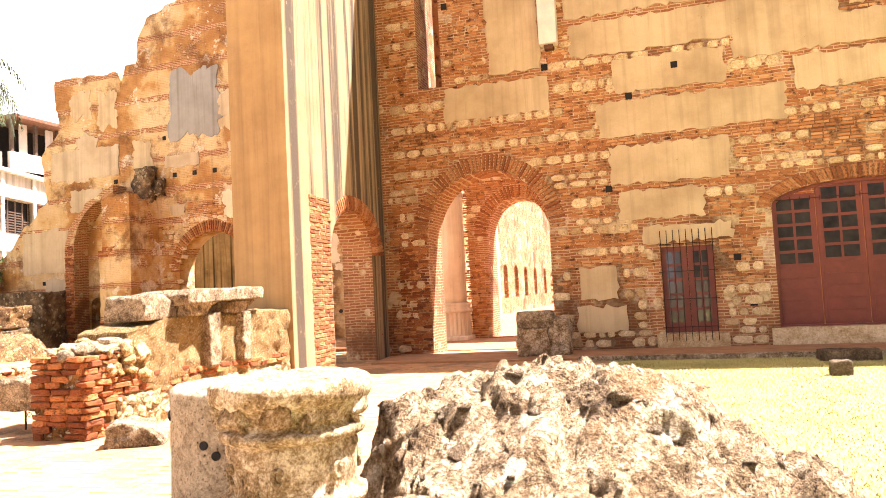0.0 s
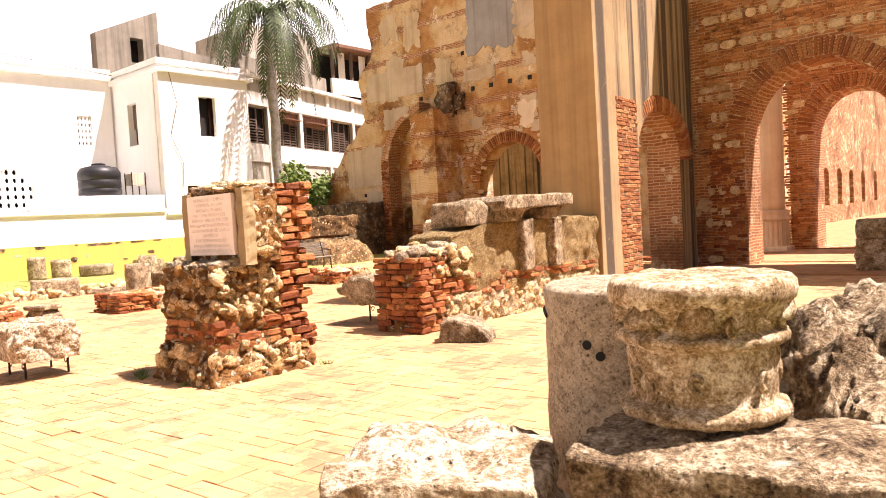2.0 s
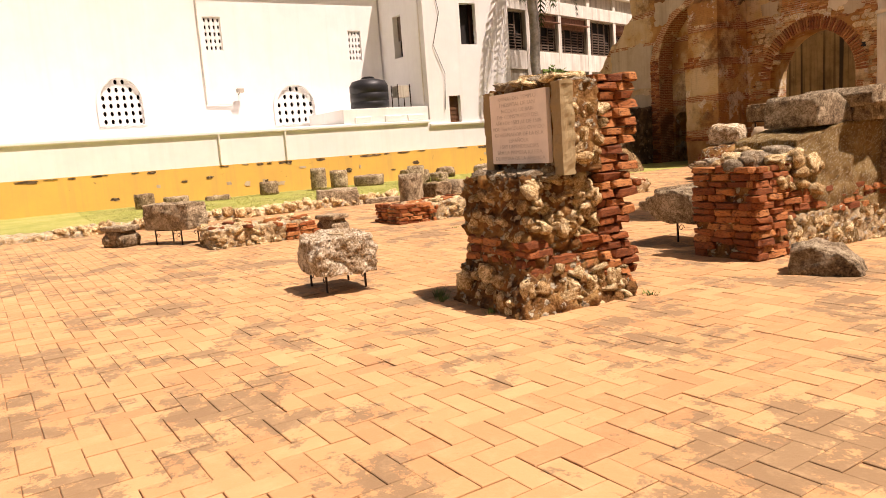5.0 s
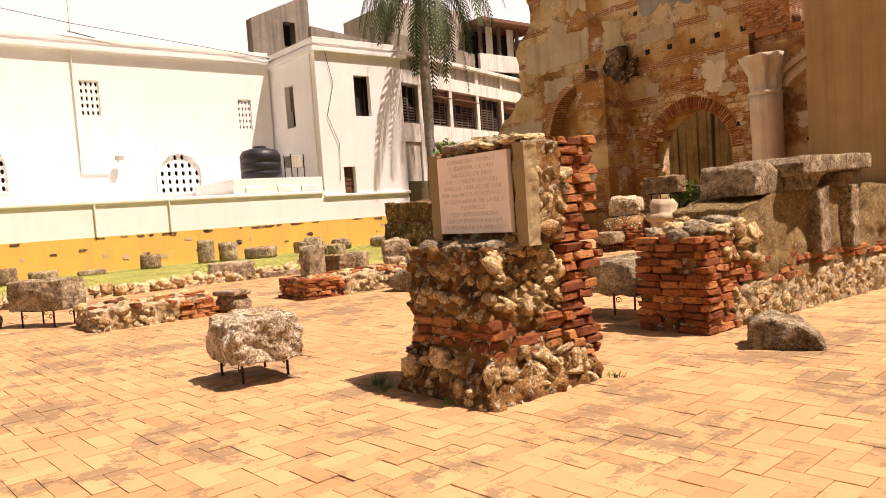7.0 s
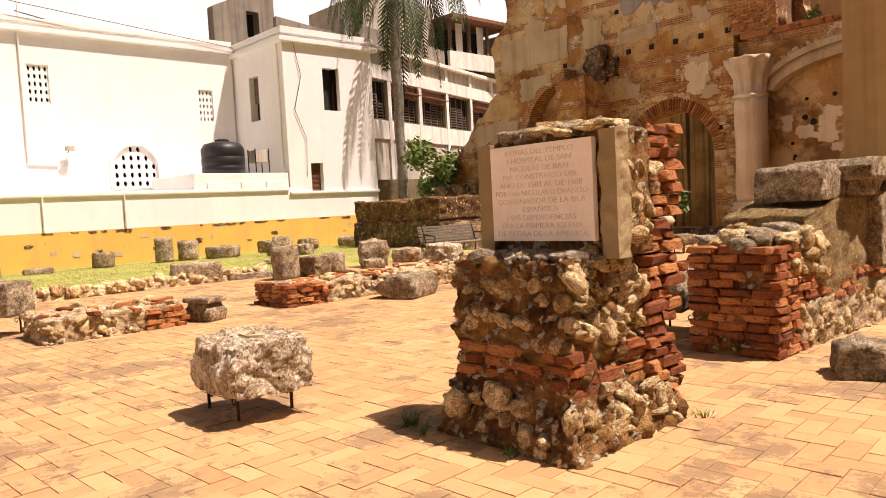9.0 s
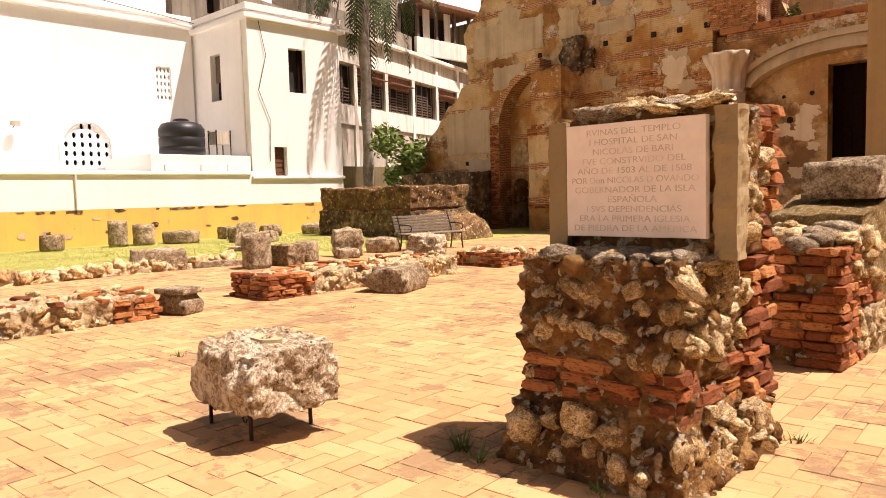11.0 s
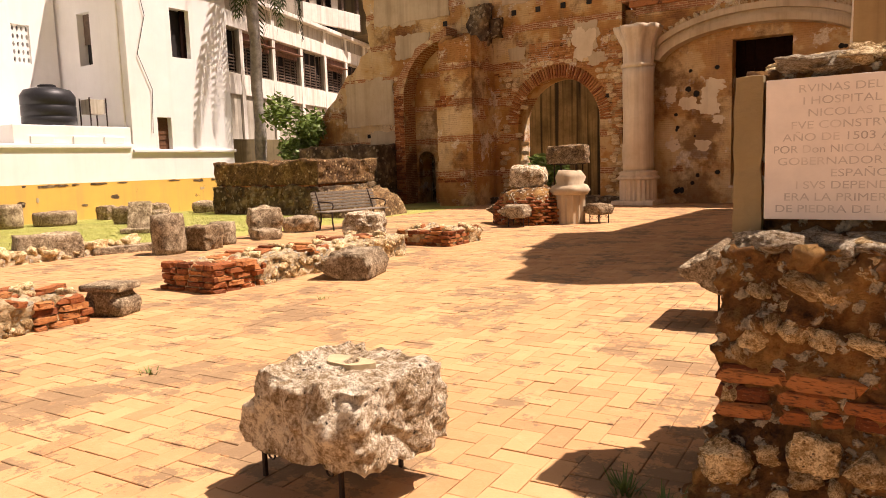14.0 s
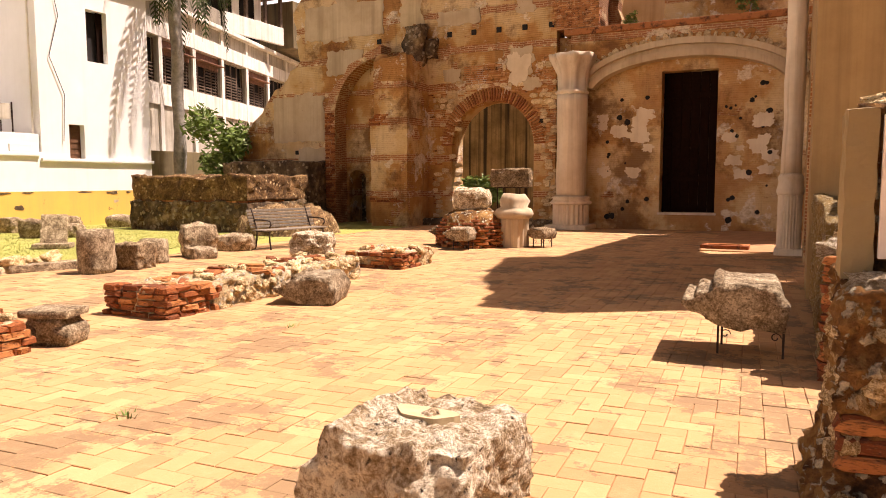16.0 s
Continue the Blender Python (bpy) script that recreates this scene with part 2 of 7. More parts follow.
def stucco_material(name, a, b, drip_colour, drip=0.5, chips=None):
    k = Nodes(name, 0.9)
    v = k.tc.outputs["Object"]
    col = k.ramp(k.noise(v, 0.8, 7, 0.65), [(0.3, b), (0.6, a), (0.8, tuple(min(1, c * 1.08) for c in a))])
    dn = k.node("ShaderNodeMapping", Vector=v, Scale=(2.6, 2.6, 0.09) if drip < 0.9 else (2.9, 2.9, 0.055))
    d = k.step(k.noise(dn.outputs[0], 1.2, 4, 0.55), 0.5 if drip < 0.9 else 0.47, 0.75 if drip < 0.9 else 0.58)
    col = k.mix(k.math("MULTIPLY", d, drip), col, drip_colour)
    dn2 = k.node("ShaderNodeMapping", Vector=v, Scale=(9.0, 9.0, 0.3))
    d2 = k.step(k.noise(dn2.outputs[0], 1.2, 5, 0.65), 0.54, 0.7)
    col = k.mix(k.math("MULTIPLY", d2, drip * 0.5), col, drip_colour)
    spots = k.step(k.noise(v, 5.5, 7, 0.75), 0.57, 0.66)
    col = k.mix(k.math("MULTIPLY", spots, drip * 0.45), col, b)
    if chips:
        c = k.step(k.noise(v, 2.2, 8, 0.75), 0.66, 0.69)
        col = k.mix(c, col, chips)
    k.bump(k.noise(v, 25, 6, 0.7), 0.012, 0.5)
    return k.done(col)


M_PIERPLAIN = stucco_material("plain_pier_stucco", (0.43, 0.285, 0.13), (0.3, 0.185, 0.08), (0.17, 0.105, 0.05), 0.6, (0.26, 0.16, 0.085))
M_RAWCEMENT = stucco_material("raw_dark_cement", (0.3, 0.26, 0.2), (0.2, 0.17, 0.13), (0.07, 0.06, 0.05), 0.7)
M_PIER = stucco_material("pier_stucco", (0.4, 0.285, 0.15), (0.27, 0.185, 0.095), (0.07, 0.052, 0.035), 0.95, (0.46, 0.36, 0.22))
M_PANEL = stucco_material("lime_render", (0.58, 0.45, 0.27), (0.4, 0.29, 0.16), (0.24, 0.165, 0.095), 0.5, (0.33, 0.2, 0.1))
M_WHITE = stucco_material("whitewash", (0.8, 0.79, 0.76), (0.74, 0.73, 0.7), (0.66, 0.63, 0.58), 0.25)
M_YELLOW = stucco_material("yellow_paint", (0.74, 0.45, 0.1), (0.66, 0.4, 0.1), (0.5, 0.32, 0.12), 0.4, (0.22, 0.14, 0.06))
M_CONCRETE = stucco_material("stained_concrete", (0.52, 0.47, 0.38), (0.34, 0.3, 0.23), (0.12, 0.11, 0.09), 0.7)
M_BAND = stucco_material("painted_concrete", (0.78, 0.75, 0.68), (0.6, 0.56, 0.48), (0.24, 0.2, 0.15), 0.55)
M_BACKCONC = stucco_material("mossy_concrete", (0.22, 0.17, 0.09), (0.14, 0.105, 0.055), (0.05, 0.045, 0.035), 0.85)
M_COLUMN = stucco_material("column_stone", (0.72, 0.61, 0.46), (0.55, 0.43, 0.29), (0.24, 0.165, 0.1), 0.55, (0.25, 0.16, 0.09))
M_OLDPLASTER = stucco_material("old_pale_plaster", (0.56, 0.45, 0.3), (0.42, 0.31, 0.19), (0.22, 0.15, 0.09), 0.5, (0.16, 0.09, 0.05))
M_LIMEWASH = stucco_material("flaking_limewash", (0.74, 0.63, 0.46), (0.58, 0.45, 0.29), (0.4, 0.3, 0.2), 0.4, (0.4, 0.22, 0.1))
M_MOSSWALL = stucco_material("mossy_block_wall", (0.36, 0.26, 0.13), (0.13, 0.09, 0.042), (0.03, 0.025, 0.018), 0.95, (0.42, 0.33, 0.2))
M_CEMENT = stucco_material("grey_cement", (0.34, 0.32, 0.29), (0.25, 0.235, 0.21), (0.12, 0.1, 0.085), 0.6)
M_FRAME = stucco_material("cement_frame", (0.33, 0.25, 0.13), (0.24, 0.175, 0.085), (0.16, 0.1, 0.05), 0.5, (0.12, 0.07, 0.035))


def plain_material(name, colour, rough=0.6, metal=0.0, var=0.25, scale=9.0, bump=0.004):
    k = Nodes(name, rough, metal)
    v = k.coords()
    n = k.noise(v, scale, 5, 0.65)
    col = k.ramp(n, [(0.3, tuple(c * (1 - var) for c in colour)), (0.7, tuple(min(1, c * (1 + var)) for c in colour))])
    k.bump(k.noise(v, scale * 6, 4), bump, 0.5)
    return k.done(col)


M_MARBLE = plain_material("marble_plaque", (0.78, 0.7, 0.62), 0.55, 0, 0.08, 6, 0.002)
M_LETTER = plain_material("engraved_letter", (0.58, 0.51, 0.44), 0.8)
M_IRON = plain_material("wrought_iron", (0.045, 0.028, 0.02), 0.6, 0.5)
M_WOOD = plain_material("grey_bench_wood", (0.2, 0.17, 0.13), 0.75, 0, 0.35, 20)
M_REDDOOR = plain_material("red_brown_paint", (0.19, 0.05, 0.035), 0.5, 0, 0.15, 5)
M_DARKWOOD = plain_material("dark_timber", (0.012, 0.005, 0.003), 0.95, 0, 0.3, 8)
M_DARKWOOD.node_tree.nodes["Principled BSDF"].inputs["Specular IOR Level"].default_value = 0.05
M_BROWNWOOD = plain_material("brown_shutter", (0.12, 0.055, 0.025), 0.7, 0, 0.3, 8)
M_SHUTTER = plain_material("faded_shutter", (0.13, 0.09, 0.065), 0.7, 0, 0.3, 8)
# Near-black that paints the shade in openings and holes; also cables, grate.
M_DARK = plain_material("shade_and_plain_black", (0.02, 0.017, 0.015), 0.9)
M_TANK = plain_material("black_plastic", (0.02, 0.02, 0.022), 0.45, 0, 0.2)
M_PIPE = plain_material("white_pipe", (0.72, 0.68, 0.6), 0.6, 0, 0.15, 3)
M_TRUNK = plain_material("palm_bark", (0.3, 0.27, 0.23), 0.9, 0, 0.35, 5, 0.02)
M_LEAF = plain_material("green_leaf", (0.13, 0.19, 0.04), 0.5, 0, 0.5, 3)
M_FROND = plain_material("palm_frond", (0.06, 0.085, 0.025), 0.5, 0, 0.5, 3)
M_SHINGLE = plain_material("rusty_tin", (0.2, 0.1, 0.06), 0.8, 0, 0.4, 6)

kg = Nodes("window_glass", 0.08)
kg.bsdf.inputs["Specular IOR Level"].default_value = 0.6
M_GLASS = kg.done(kg.ramp(kg.noise(kg.coords(), 3, 2), [(0.3, (0.02, 0.02, 0.02)), (0.7, (0.06, 0.055, 0.05))]))

k = Nodes("paver_terracotta", 0.82)
v = k.tc.outputs["Object"]
pos = k.node("ShaderNodeNewGeometry").outputs["Position"]
col = k.ramp(k.random(), [(0.0, (0.41, 0.217, 0.097)), (0.3, (0.46, 0.256, 0.112)), (0.75, (0.5, 0.284, 0.126)), (1.0, (0.54, 0.322, 0.148))])
col = k.mix(k.math("MULTIPLY", k.step(k.noise(pos, 0.35, 5, 0.6), 0.48, 0.62), 0.2), col, (0.42, 0.23, 0.1))
col = k.mix(k.math("MULTIPLY", k.step(k.noise(pos, 1.1, 10, 0.78), 0.525, 0.545), 0.75), col, (0.19, 0.13, 0.07))
col = k.mix(k.math("MULTIPLY", k.step(k.noise(pos, 9, 5, 0.7), 0.5, 0.8), 0.35), col, (0.62, 0.42, 0.22))
k.bump(k.noise(pos, 45, 5, 0.7), 0.006, 0.7)
M_PAVER = k.done(col)
k = Nodes("sand_bed", 0.95)
M_BED = k.done(k.ramp(k.noise(k.tc.outputs["Object"], 3, 5), [(0.3, (0.3, 0.15, 0.07)), (0.7, (0.44, 0.24, 0.11))]))
k = Nodes("lawn", 0.95)
v = k.tc.outputs["Object"]
col = k.ramp(k.noise(v, 0.7, 6, 0.7), [(0.3, (0.5, 0.42, 0.18)), (0.5, (0.42, 0.38, 0.12)), (0.7, (0.28, 0.29, 0.07))])
k.bump(k.noise(v, 60, 4, 0.7), 0.03, 0.8)
M_LAWN = k.done(col)
k = Nodes("green_lawn", 0.95)
v = k.tc.outputs["Object"]
k.bump(k.noise(v, 60, 4, 0.7), 0.03, 0.8)
M_GREENLAWN = k.done(k.ramp(k.noise(v, 0.7, 6, 0.7), [(0.3, (0.44, 0.39, 0.15)), (0.45, (0.37, 0.36, 0.1)), (0.7, (0.26, 0.29, 0.06))]))
k = Nodes("bare_ground", 0.95)
v = k.tc.outputs["Object"]
k.bump(k.noise(v, 30, 4, 0.7), 0.02, 0.8)
M_EARTH = k.done(k.ramp(k.noise(v, 0.6, 6, 0.7), [(0.3, (0.26, 0.17, 0.09)), (0.7, (0.4, 0.29, 0.17))]))


# ---- mesh helpers ----
def link_mesh(name, bm, mat, smooth=False):
    me = bpy.data.meshes.new(name)
    bm.normal_update()
    bm.to_mesh(me)
    bm.free()
    me.materials.append(mat)
    if smooth:
        for p in me.polygons:
            p.use_smooth = True
    return new(name, me)


def part(name, bm, mat, parent, label="", smooth=False):
    ob = link_mesh(name, bm, mat, smooth)
    ob.parent = parent
    if label:
        ob["label"] = label
    return ob


def thing(name, x, y, z, label, category, rz=0.0, group="", kind=""):
    ob = new(name)
    ob.empty_display_size = 0.1
    ob.matrix_basis = pose(x, y, z, 0, 0, rz)
    return tagged(ob, label, category, group, kind)


def piece(name, me, parent, m, mat=None):
    """One of many alike pieces, on a shared mesh."""
    ob = new(name, me)
    ob.parent = parent
    ob.matrix_basis = m
    return ob


def box(bm, x0, x1, y0, y1, z0, z1):
    vs = [bm.verts.new((x, y, z)) for z in (z0, z1) for x, y in ((x0, y0), (x1, y0), (x1, y1), (x0, y1))]
    for f in ((3, 2, 1, 0), (4, 5, 6, 7), (0, 1, 5, 4), (1, 2, 6, 5), (2, 3, 7, 6), (3, 0, 4, 7)):
        bm.faces.new([vs[i] for i in f])
    return bm


def boxes(*dims, bevel=0.0):
    bm = bmesh.new()
    for d in dims:
        box(bm, *d)
    if bevel:
        bmesh.ops.bevel(bm, geom=list(bm.edges), offset=bevel, segments=2, affect="EDGES", profile=0.6)
    return bm


def cyl(bm, r0, r1, z0, z1, n=20, x=0.0, y=0.0):
    a = [bm.verts.new((x + r0 * math.cos(i * math.tau / n), y + r0 * math.sin(i * math.tau / n), z0)) for i in range(n)]
    b = [bm.verts.new((x + r1 * math.cos(i * math.tau / n), y + r1 * math.sin(i * math.tau / n), z1)) for i in range(n)]
    for i in range(n):
        bm.faces.new((a[i], a[(i + 1) % n], b[(i + 1) % n], b[i]))
    bm.faces.new(a[::-1])
    bm.faces.new(b)
    return bm


def lathe(profile, n=28, flutes=0, depth=0.0):
    """A turned solid from (radius, height) pairs, with flutes if asked for."""
    bm = bmesh.new()
    rings = []
    for r, z in profile:
        ring = []
        for i in range(n):
            a = i * math.tau / n
            rr = r * (1 - (depth * (0.5 + 0.5 * math.cos(a * flutes)) if flutes else 0))
            ring.append(bm.verts.new((rr * math.cos(a), rr * math.sin(a), z)))
        rings.append(ring)
    for p, q in zip(rings, rings[1:]):
        for i in range(n):
            bm.faces.new((p[i], p[(i + 1) % n], q[(i + 1) % n], q[i]))
    bm.faces.new(rings[0][::-1])
    bm.faces.new(rings[-1])
    return bm


def tube(points, r, n=6):
    """A round bar along points."""
    bm = bmesh.new()
    pts = [Vector(p) for p in points]
    rings = []
    for i, p in enumerate(pts):
        d = (pts[min(i + 1, len(pts) - 1)] - pts[max(i - 1, 0)]).normalized()
        u = d.orthogonal().normalized()
        w = d.cross(u)
        if rings:
            u = (last_u - d * last_u.dot(d)).normalized()
            w = d.cross(u)
        last_u = u
        rings.append([bm.verts.new(p + r * (u * math.cos(j * math.tau / n) + w * math.sin(j * math.tau / n))) for j in range(n)])
    for a, b in zip(rings, rings[1:]):
        for j in range(n):
            bm.faces.new((a[j], a[(j + 1) % n], b[(j + 1) % n], b[j]))
    bm.faces.new(rings[0][::-1])
    bm.faces.new(rings[-1])
    return bm


def craggy(bm, amp, scale, seed, keep_base=True):
    """Breaks a face into bedded lumps with cracks between them."""
    bm.normal_update()
    zmin = min(v.co.z for v in bm.verts)
    off = Vector((seed * 2.3, seed * 4.1, seed * 1.7))
    for v in bm.verts:
        if keep_base and v.co.z < zmin + 1e-4:
            continue
        p = v.co + off
        w = p + Vector((1, 1, 1)) * noise.noise(p * 5) * 0.05
        d = (crackle(w * scale) - 0.25) * amp + (crackle(w * scale * 2.7) - 0.25) * amp * 0.5 + noise.fractal(p * scale * 5, 0.8, 2.0, 3) * amp * 0.18
        v.co = v.co + v.normal * d
    return bm


def roughen(bm, amp, freq, seed, octaves=4, keep_base=True):
    """Pushes the vertices along their normals by fractal noise; what stands on the ground stays there."""
    bm.normal_update()
    zmin = min(v.co.z for v in bm.verts)
    off = Vector((seed * 7.3, seed * 3.1, seed * 5.7))
    for v in bm.verts:
        d = noise.fractal(v.co * freq + off, 0.9, 2.1, octaves) * amp
        base = keep_base and v.co.z < zmin + 1e-4
        n = v.normal.copy()
        if base:
            n.z = 0
        v.co += n * d
    return bm


def grid_box(x0, x1, y0, y1, z0, z1, step):
    """A closed box cut into a fine grid."""
    bm = bmesh.new()
    nx, ny, nz = (max(1, round((b - a) / step)) for a, b in ((x0, x1), (y0, y1), (z0, z1)))
    verts = {}

    def vert(i, j, k):
        if (i, j, k) not in verts:
            verts[i, j, k] = bm.verts.new((x0 + (x1 - x0) * i / nx, y0 + (y1 - y0) * j / ny, z0 + (z1 - z0) * k / nz))
        return verts[i, j, k]

    for i in range(nx):
        for j in range(ny):
            bm.faces.new((vert(i, j, 0), vert(i, j + 1, 0), vert(i + 1, j + 1, 0), vert(i + 1, j, 0)))
            bm.faces.new((vert(i, j, nz), vert(i + 1, j, nz), vert(i + 1, j + 1, nz), vert(i, j + 1, nz)))
    for i in range(nx):
        for k in range(nz):
            bm.faces.new((vert(i, 0, k), vert(i + 1, 0, k), vert(i + 1, 0, k + 1), vert(i, 0, k + 1)))
            bm.faces.new((vert(i, ny, k), vert(i, ny, k + 1), vert(i + 1, ny, k + 1), vert(i + 1, ny, k)))
    for j in range(ny):
        for k in range(nz):
            bm.faces.new((vert(0, j, k), vert(0, j, k + 1), vert(0, j + 1, k + 1), vert(0, j + 1, k)))
            bm.faces.new((vert(nx, j, k), vert(nx, j + 1, k), vert(nx, j + 1, k + 1), vert(nx, j, k + 1)))
    return bm


def shape_box(bm, fn):
    for v in bm.verts:
        v.co = Vector(fn(*v.co))
    return bm


def wall(outer, holes, y0, y1, axis="y"):
    """A wall from an outline of (along, height) pairs with openings, between two planes."""
    bm = bmesh.new()
    for loop in (outer, *holes):
        vs = [bm.verts.new((a, 0, z)) for a, z in loop]
        for i in range(len(vs)):
            bm.edges.new((vs[i], vs[(i + 1) % len(vs)]))
    bmesh.ops.triangle_fill(bm, use_beauty=True, use_dissolve=False, edges=list(bm.edges), normal=(0, -1, 0))
    r = bmesh.ops.extrude_face_region(bm, geom=list(bm.faces))
    moved = {e for e in r["geom"] if isinstance(e, bmesh.types.BMVert)}
    for v in bm.verts:
        v.co.y = y1 if v in moved else y0
    if axis == "x":
        for v in bm.verts:
            v.co = Vector((v.co.y, v.co.x, v.co.z))
    bmesh.ops.recalc_face_normals(bm, faces=list(bm.faces))
    return bm


def arch_loop(x0, x1, z0, spring, rise, n=16):
    c, h = (x0 + x1) / 2, (x1 - x0) / 2
    return [(x0, z0), (x1, z0)] + [(c + h * math.cos(math.pi * i / n), spring + rise * math.sin(math.pi * i / n)) for i in range(n + 1)]


def rect_loop(x0, x1, z0, z1):
    return [(x0, z0), (x1, z0), (x1, z1), (x0, z1)]


def ragged(points, seed, step=0.3, amp=0.12):
    """A broken outline through the given corners."""
    rnd = random.Random(seed)
    out = []
    for (ax, az), (bx, bz) in zip(points, points[1:]):
        n = max(1, int(math.hypot(bx - ax, bz - az) / step))
        for i in range(n):
            f = i / n
            j = amp if 0 < i else amp * 0.3
            out.append((ax + (bx - ax) * f + rnd.uniform(-j, j), az + (bz - az) * f + rnd.uniform(-j, j)))
    out.append(points[-1])
    return out


def crackle(p):
    """High in the middle of a lump, low in the cracks between lumps."""
    d = noise.voronoi(p)[0]
    return min(0.5, d[1] - d[0])


# shared meshes for pieces
def stone_mesh(seed, mat):
    """A knobbly weathered lump of coral stone, about one unit across."""
    bm = bmesh.new()
    bmesh.ops.create_icosphere(bm, subdivisions=3, radius=1.0)
    off = Vector((seed * 3.7, seed * 1.9, seed * 0.6))
    rnd = random.Random(seed)
    cuts = [(Vector((rnd.gauss(0, 1), rnd.gauss(0, 1), rnd.gauss(0, 1))).normalized(), rnd.uniform(0.34, 0.46)) for _ in range(6)]
    for v in bm.verts:
        c = v.co.normalized()
        block = c / max(abs(c.x), abs(c.y), abs(c.z))
        c = (c * 0.4 + block * 0.5) * 0.53
        for nrm, dist in cuts:
            over = c.dot(nrm) - dist
            if over > 0:
                c -= nrm * over * 0.85
        d = 0.22 * noise.noise(c * 2.4 + off) + 0.42 * (crackle(c * 4.2 + off) - 0.2) + 0.2 * noise.fractal(c * 9 + off, 0.8, 2.0, 3)
        v.co = c * (1.0 + d)
    me = bpy.data.meshes.new("stone")
    bm.to_mesh(me)
    bm.free()
    me.materials.append(mat)
    for p in me.polygons:
        p.use_smooth = True
    return me


def brick_mesh(seed, mat, jitter=0.07):
    rnd = random.Random(seed)
    bm = boxes((-0.5, 0.5, -0.5, 0.5, -0.5, 0.5))
    bmesh.ops.bevel(bm, geom=list(bm.edges), offset=0.15, segments=1, affect="EDGES", profile=0.5)
    for v in bm.verts:
        v.co += Vector((rnd.uniform(-jitter, jitter), rnd.uniform(-jitter, jitter), rnd.uniform(-2 * jitter, 2 * jitter)))
    me = bpy.data.meshes.new("brick")
    bm.to_mesh(me)
    bm.free()
    me.materials.append(mat)
    return me


STONES = [stone_mesh(i, M_RUBBLE) for i in range(9)]
CORALS = [stone_mesh(20 + i, M_CORAL) for i in range(5)]
DIRTY = [stone_mesh(60 + i, M_OLDRUBBLE) for i in range(5)]
LUMPS = [stone_mesh(80 + i, M_ROCK) for i in range(5)]
PALES = [stone_mesh(40 + i, M_PALESTONE) for i in range(6)]
BRICKS = [brick_mesh(i, M_BRICK) for i in range(7)]
ARCHBRICKS = [brick_mesh(30 + i, M_DARKBRICK, 0.03) for i in range(4)]


def face_matrix(o, u, w):
    """Local frame: x along u, z up, y inwards through w."""
    u, w = Vector(u).normalized(), Vector(w).normalized()
    m = Matrix((u, w, (0, 0, 1))).transposed().to_4x4()
    return Matrix.Translation(o) @ m


def lay_stones(parent, origin, u, inward, length, height, seed, size=0.2, meshes=None, top=None, skip=None, depth=0.2, cover=0.85, sink=0.12):
    """Uneven rubble stones bedded in a face, each its own piece."""
    rnd = random.Random(seed)
    meshes = meshes or STONES
    fm = face_matrix(origin, u, inward)
    z = size * 0.35
    while z < height:
        h = size * rnd.uniform(0.5, 0.95)
        x = rnd.uniform(0, size * 0.5)
        while x < length:
            w = size * rnd.choice((0.45, 0.7, 0.9, 1.2, 1.5))
            cx, cz = x + w / 2, z
            if cx < length + 0.02 and rnd.random() < cover:
                f = rnd.uniform(0.6, 1.15)
                m = fm @ pose(cx, depth * (sink + 0.16) + rnd.uniform(-0.015, 0.02), cz + rnd.uniform(-0.05, 0.05), rnd.uniform(-25, 25), rnd.uniform(-35, 35), rnd.uniform(-20, 20)) @ Matrix.Diagonal((w * f, depth * rnd.uniform(0.8, 1.3), h * f * rnd.uniform(0.9, 1.4), 1))
                piece("stone", rnd.choice(meshes), parent, m)
            x += w * 0.95
        z += h * 0.92


def lay_bricks(parent, origin, u, inward, length, rows, seed, z0=0.0, bl=0.27, bh=0.061, gap=0.012, depth=0.14, jag=0.0, miss=0.05, meshes=None, name="brick", loose=0.6):
    rnd = random.Random(seed)
    meshes = meshes or BRICKS
    fm = face_matrix(origin, u, inward)
    for r in range(rows):
        x = -rnd.uniform(0, bl * 0.6) if r % 2 else 0.0
        end = length + rnd.uniform(-jag, jag)
        while x < end - 0.06:
            w = min(bl * rnd.uniform(0.8, 1.15), end - x)
            lo = max(x, 0)
            if w - (lo - x) > 0.05 and rnd.random() > miss:
                m = fm @ pose((lo + x + w) / 2, depth / 2 + rnd.uniform(-0.03, 0.035) * loose, z0 + r * (bh + gap) + bh / 2, rnd.uniform(-2, 2), rnd.uniform(-2.5, 2.5) * loose, rnd.uniform(-4, 4) * loose) @ Matrix.Diagonal((x + w - lo - 0.008, depth * rnd.uniform(0.9, 1.15), bh * rnd.uniform(0.95, 1.3), 1))
                piece(name, rnd.choice(meshes), parent, m)
            x += w


def arch_bricks(parent, cx, spring, half, rise, ring, y, depth, seed, axis="y", a0=0.0, a1=math.pi, n=None):
    """Radial bricks round an arch."""
    rnd = random.Random(seed)
    n = n or int(half * (a1 - a0) / 0.085)
    for i in range(n):
        a = a0 + (a1 - a0) * (i + 0.5) / n
        px, pz = cx + (half + ring / 2) * math.cos(a), spring + (rise + ring / 2) * math.sin(a)
        m = Matrix.Translation((px, y, pz)) @ pose(0, 0, 0, 0, -math.degrees(a), 0) @ Matrix.Diagonal((ring * rnd.uniform(0.94, 1.05), depth, (half * (a1 - a0) / n) * 0.8 * (half + ring / 2) / half, 1))
        if axis == "x":
            m = Matrix(((0, 1, 0, 0), (1, 0, 0, 0), (0, 0, 1, 0), (0, 0, 0, 1))) @ m
        piece("voussoir", rnd.choice(ARCHBRICKS), parent, m)


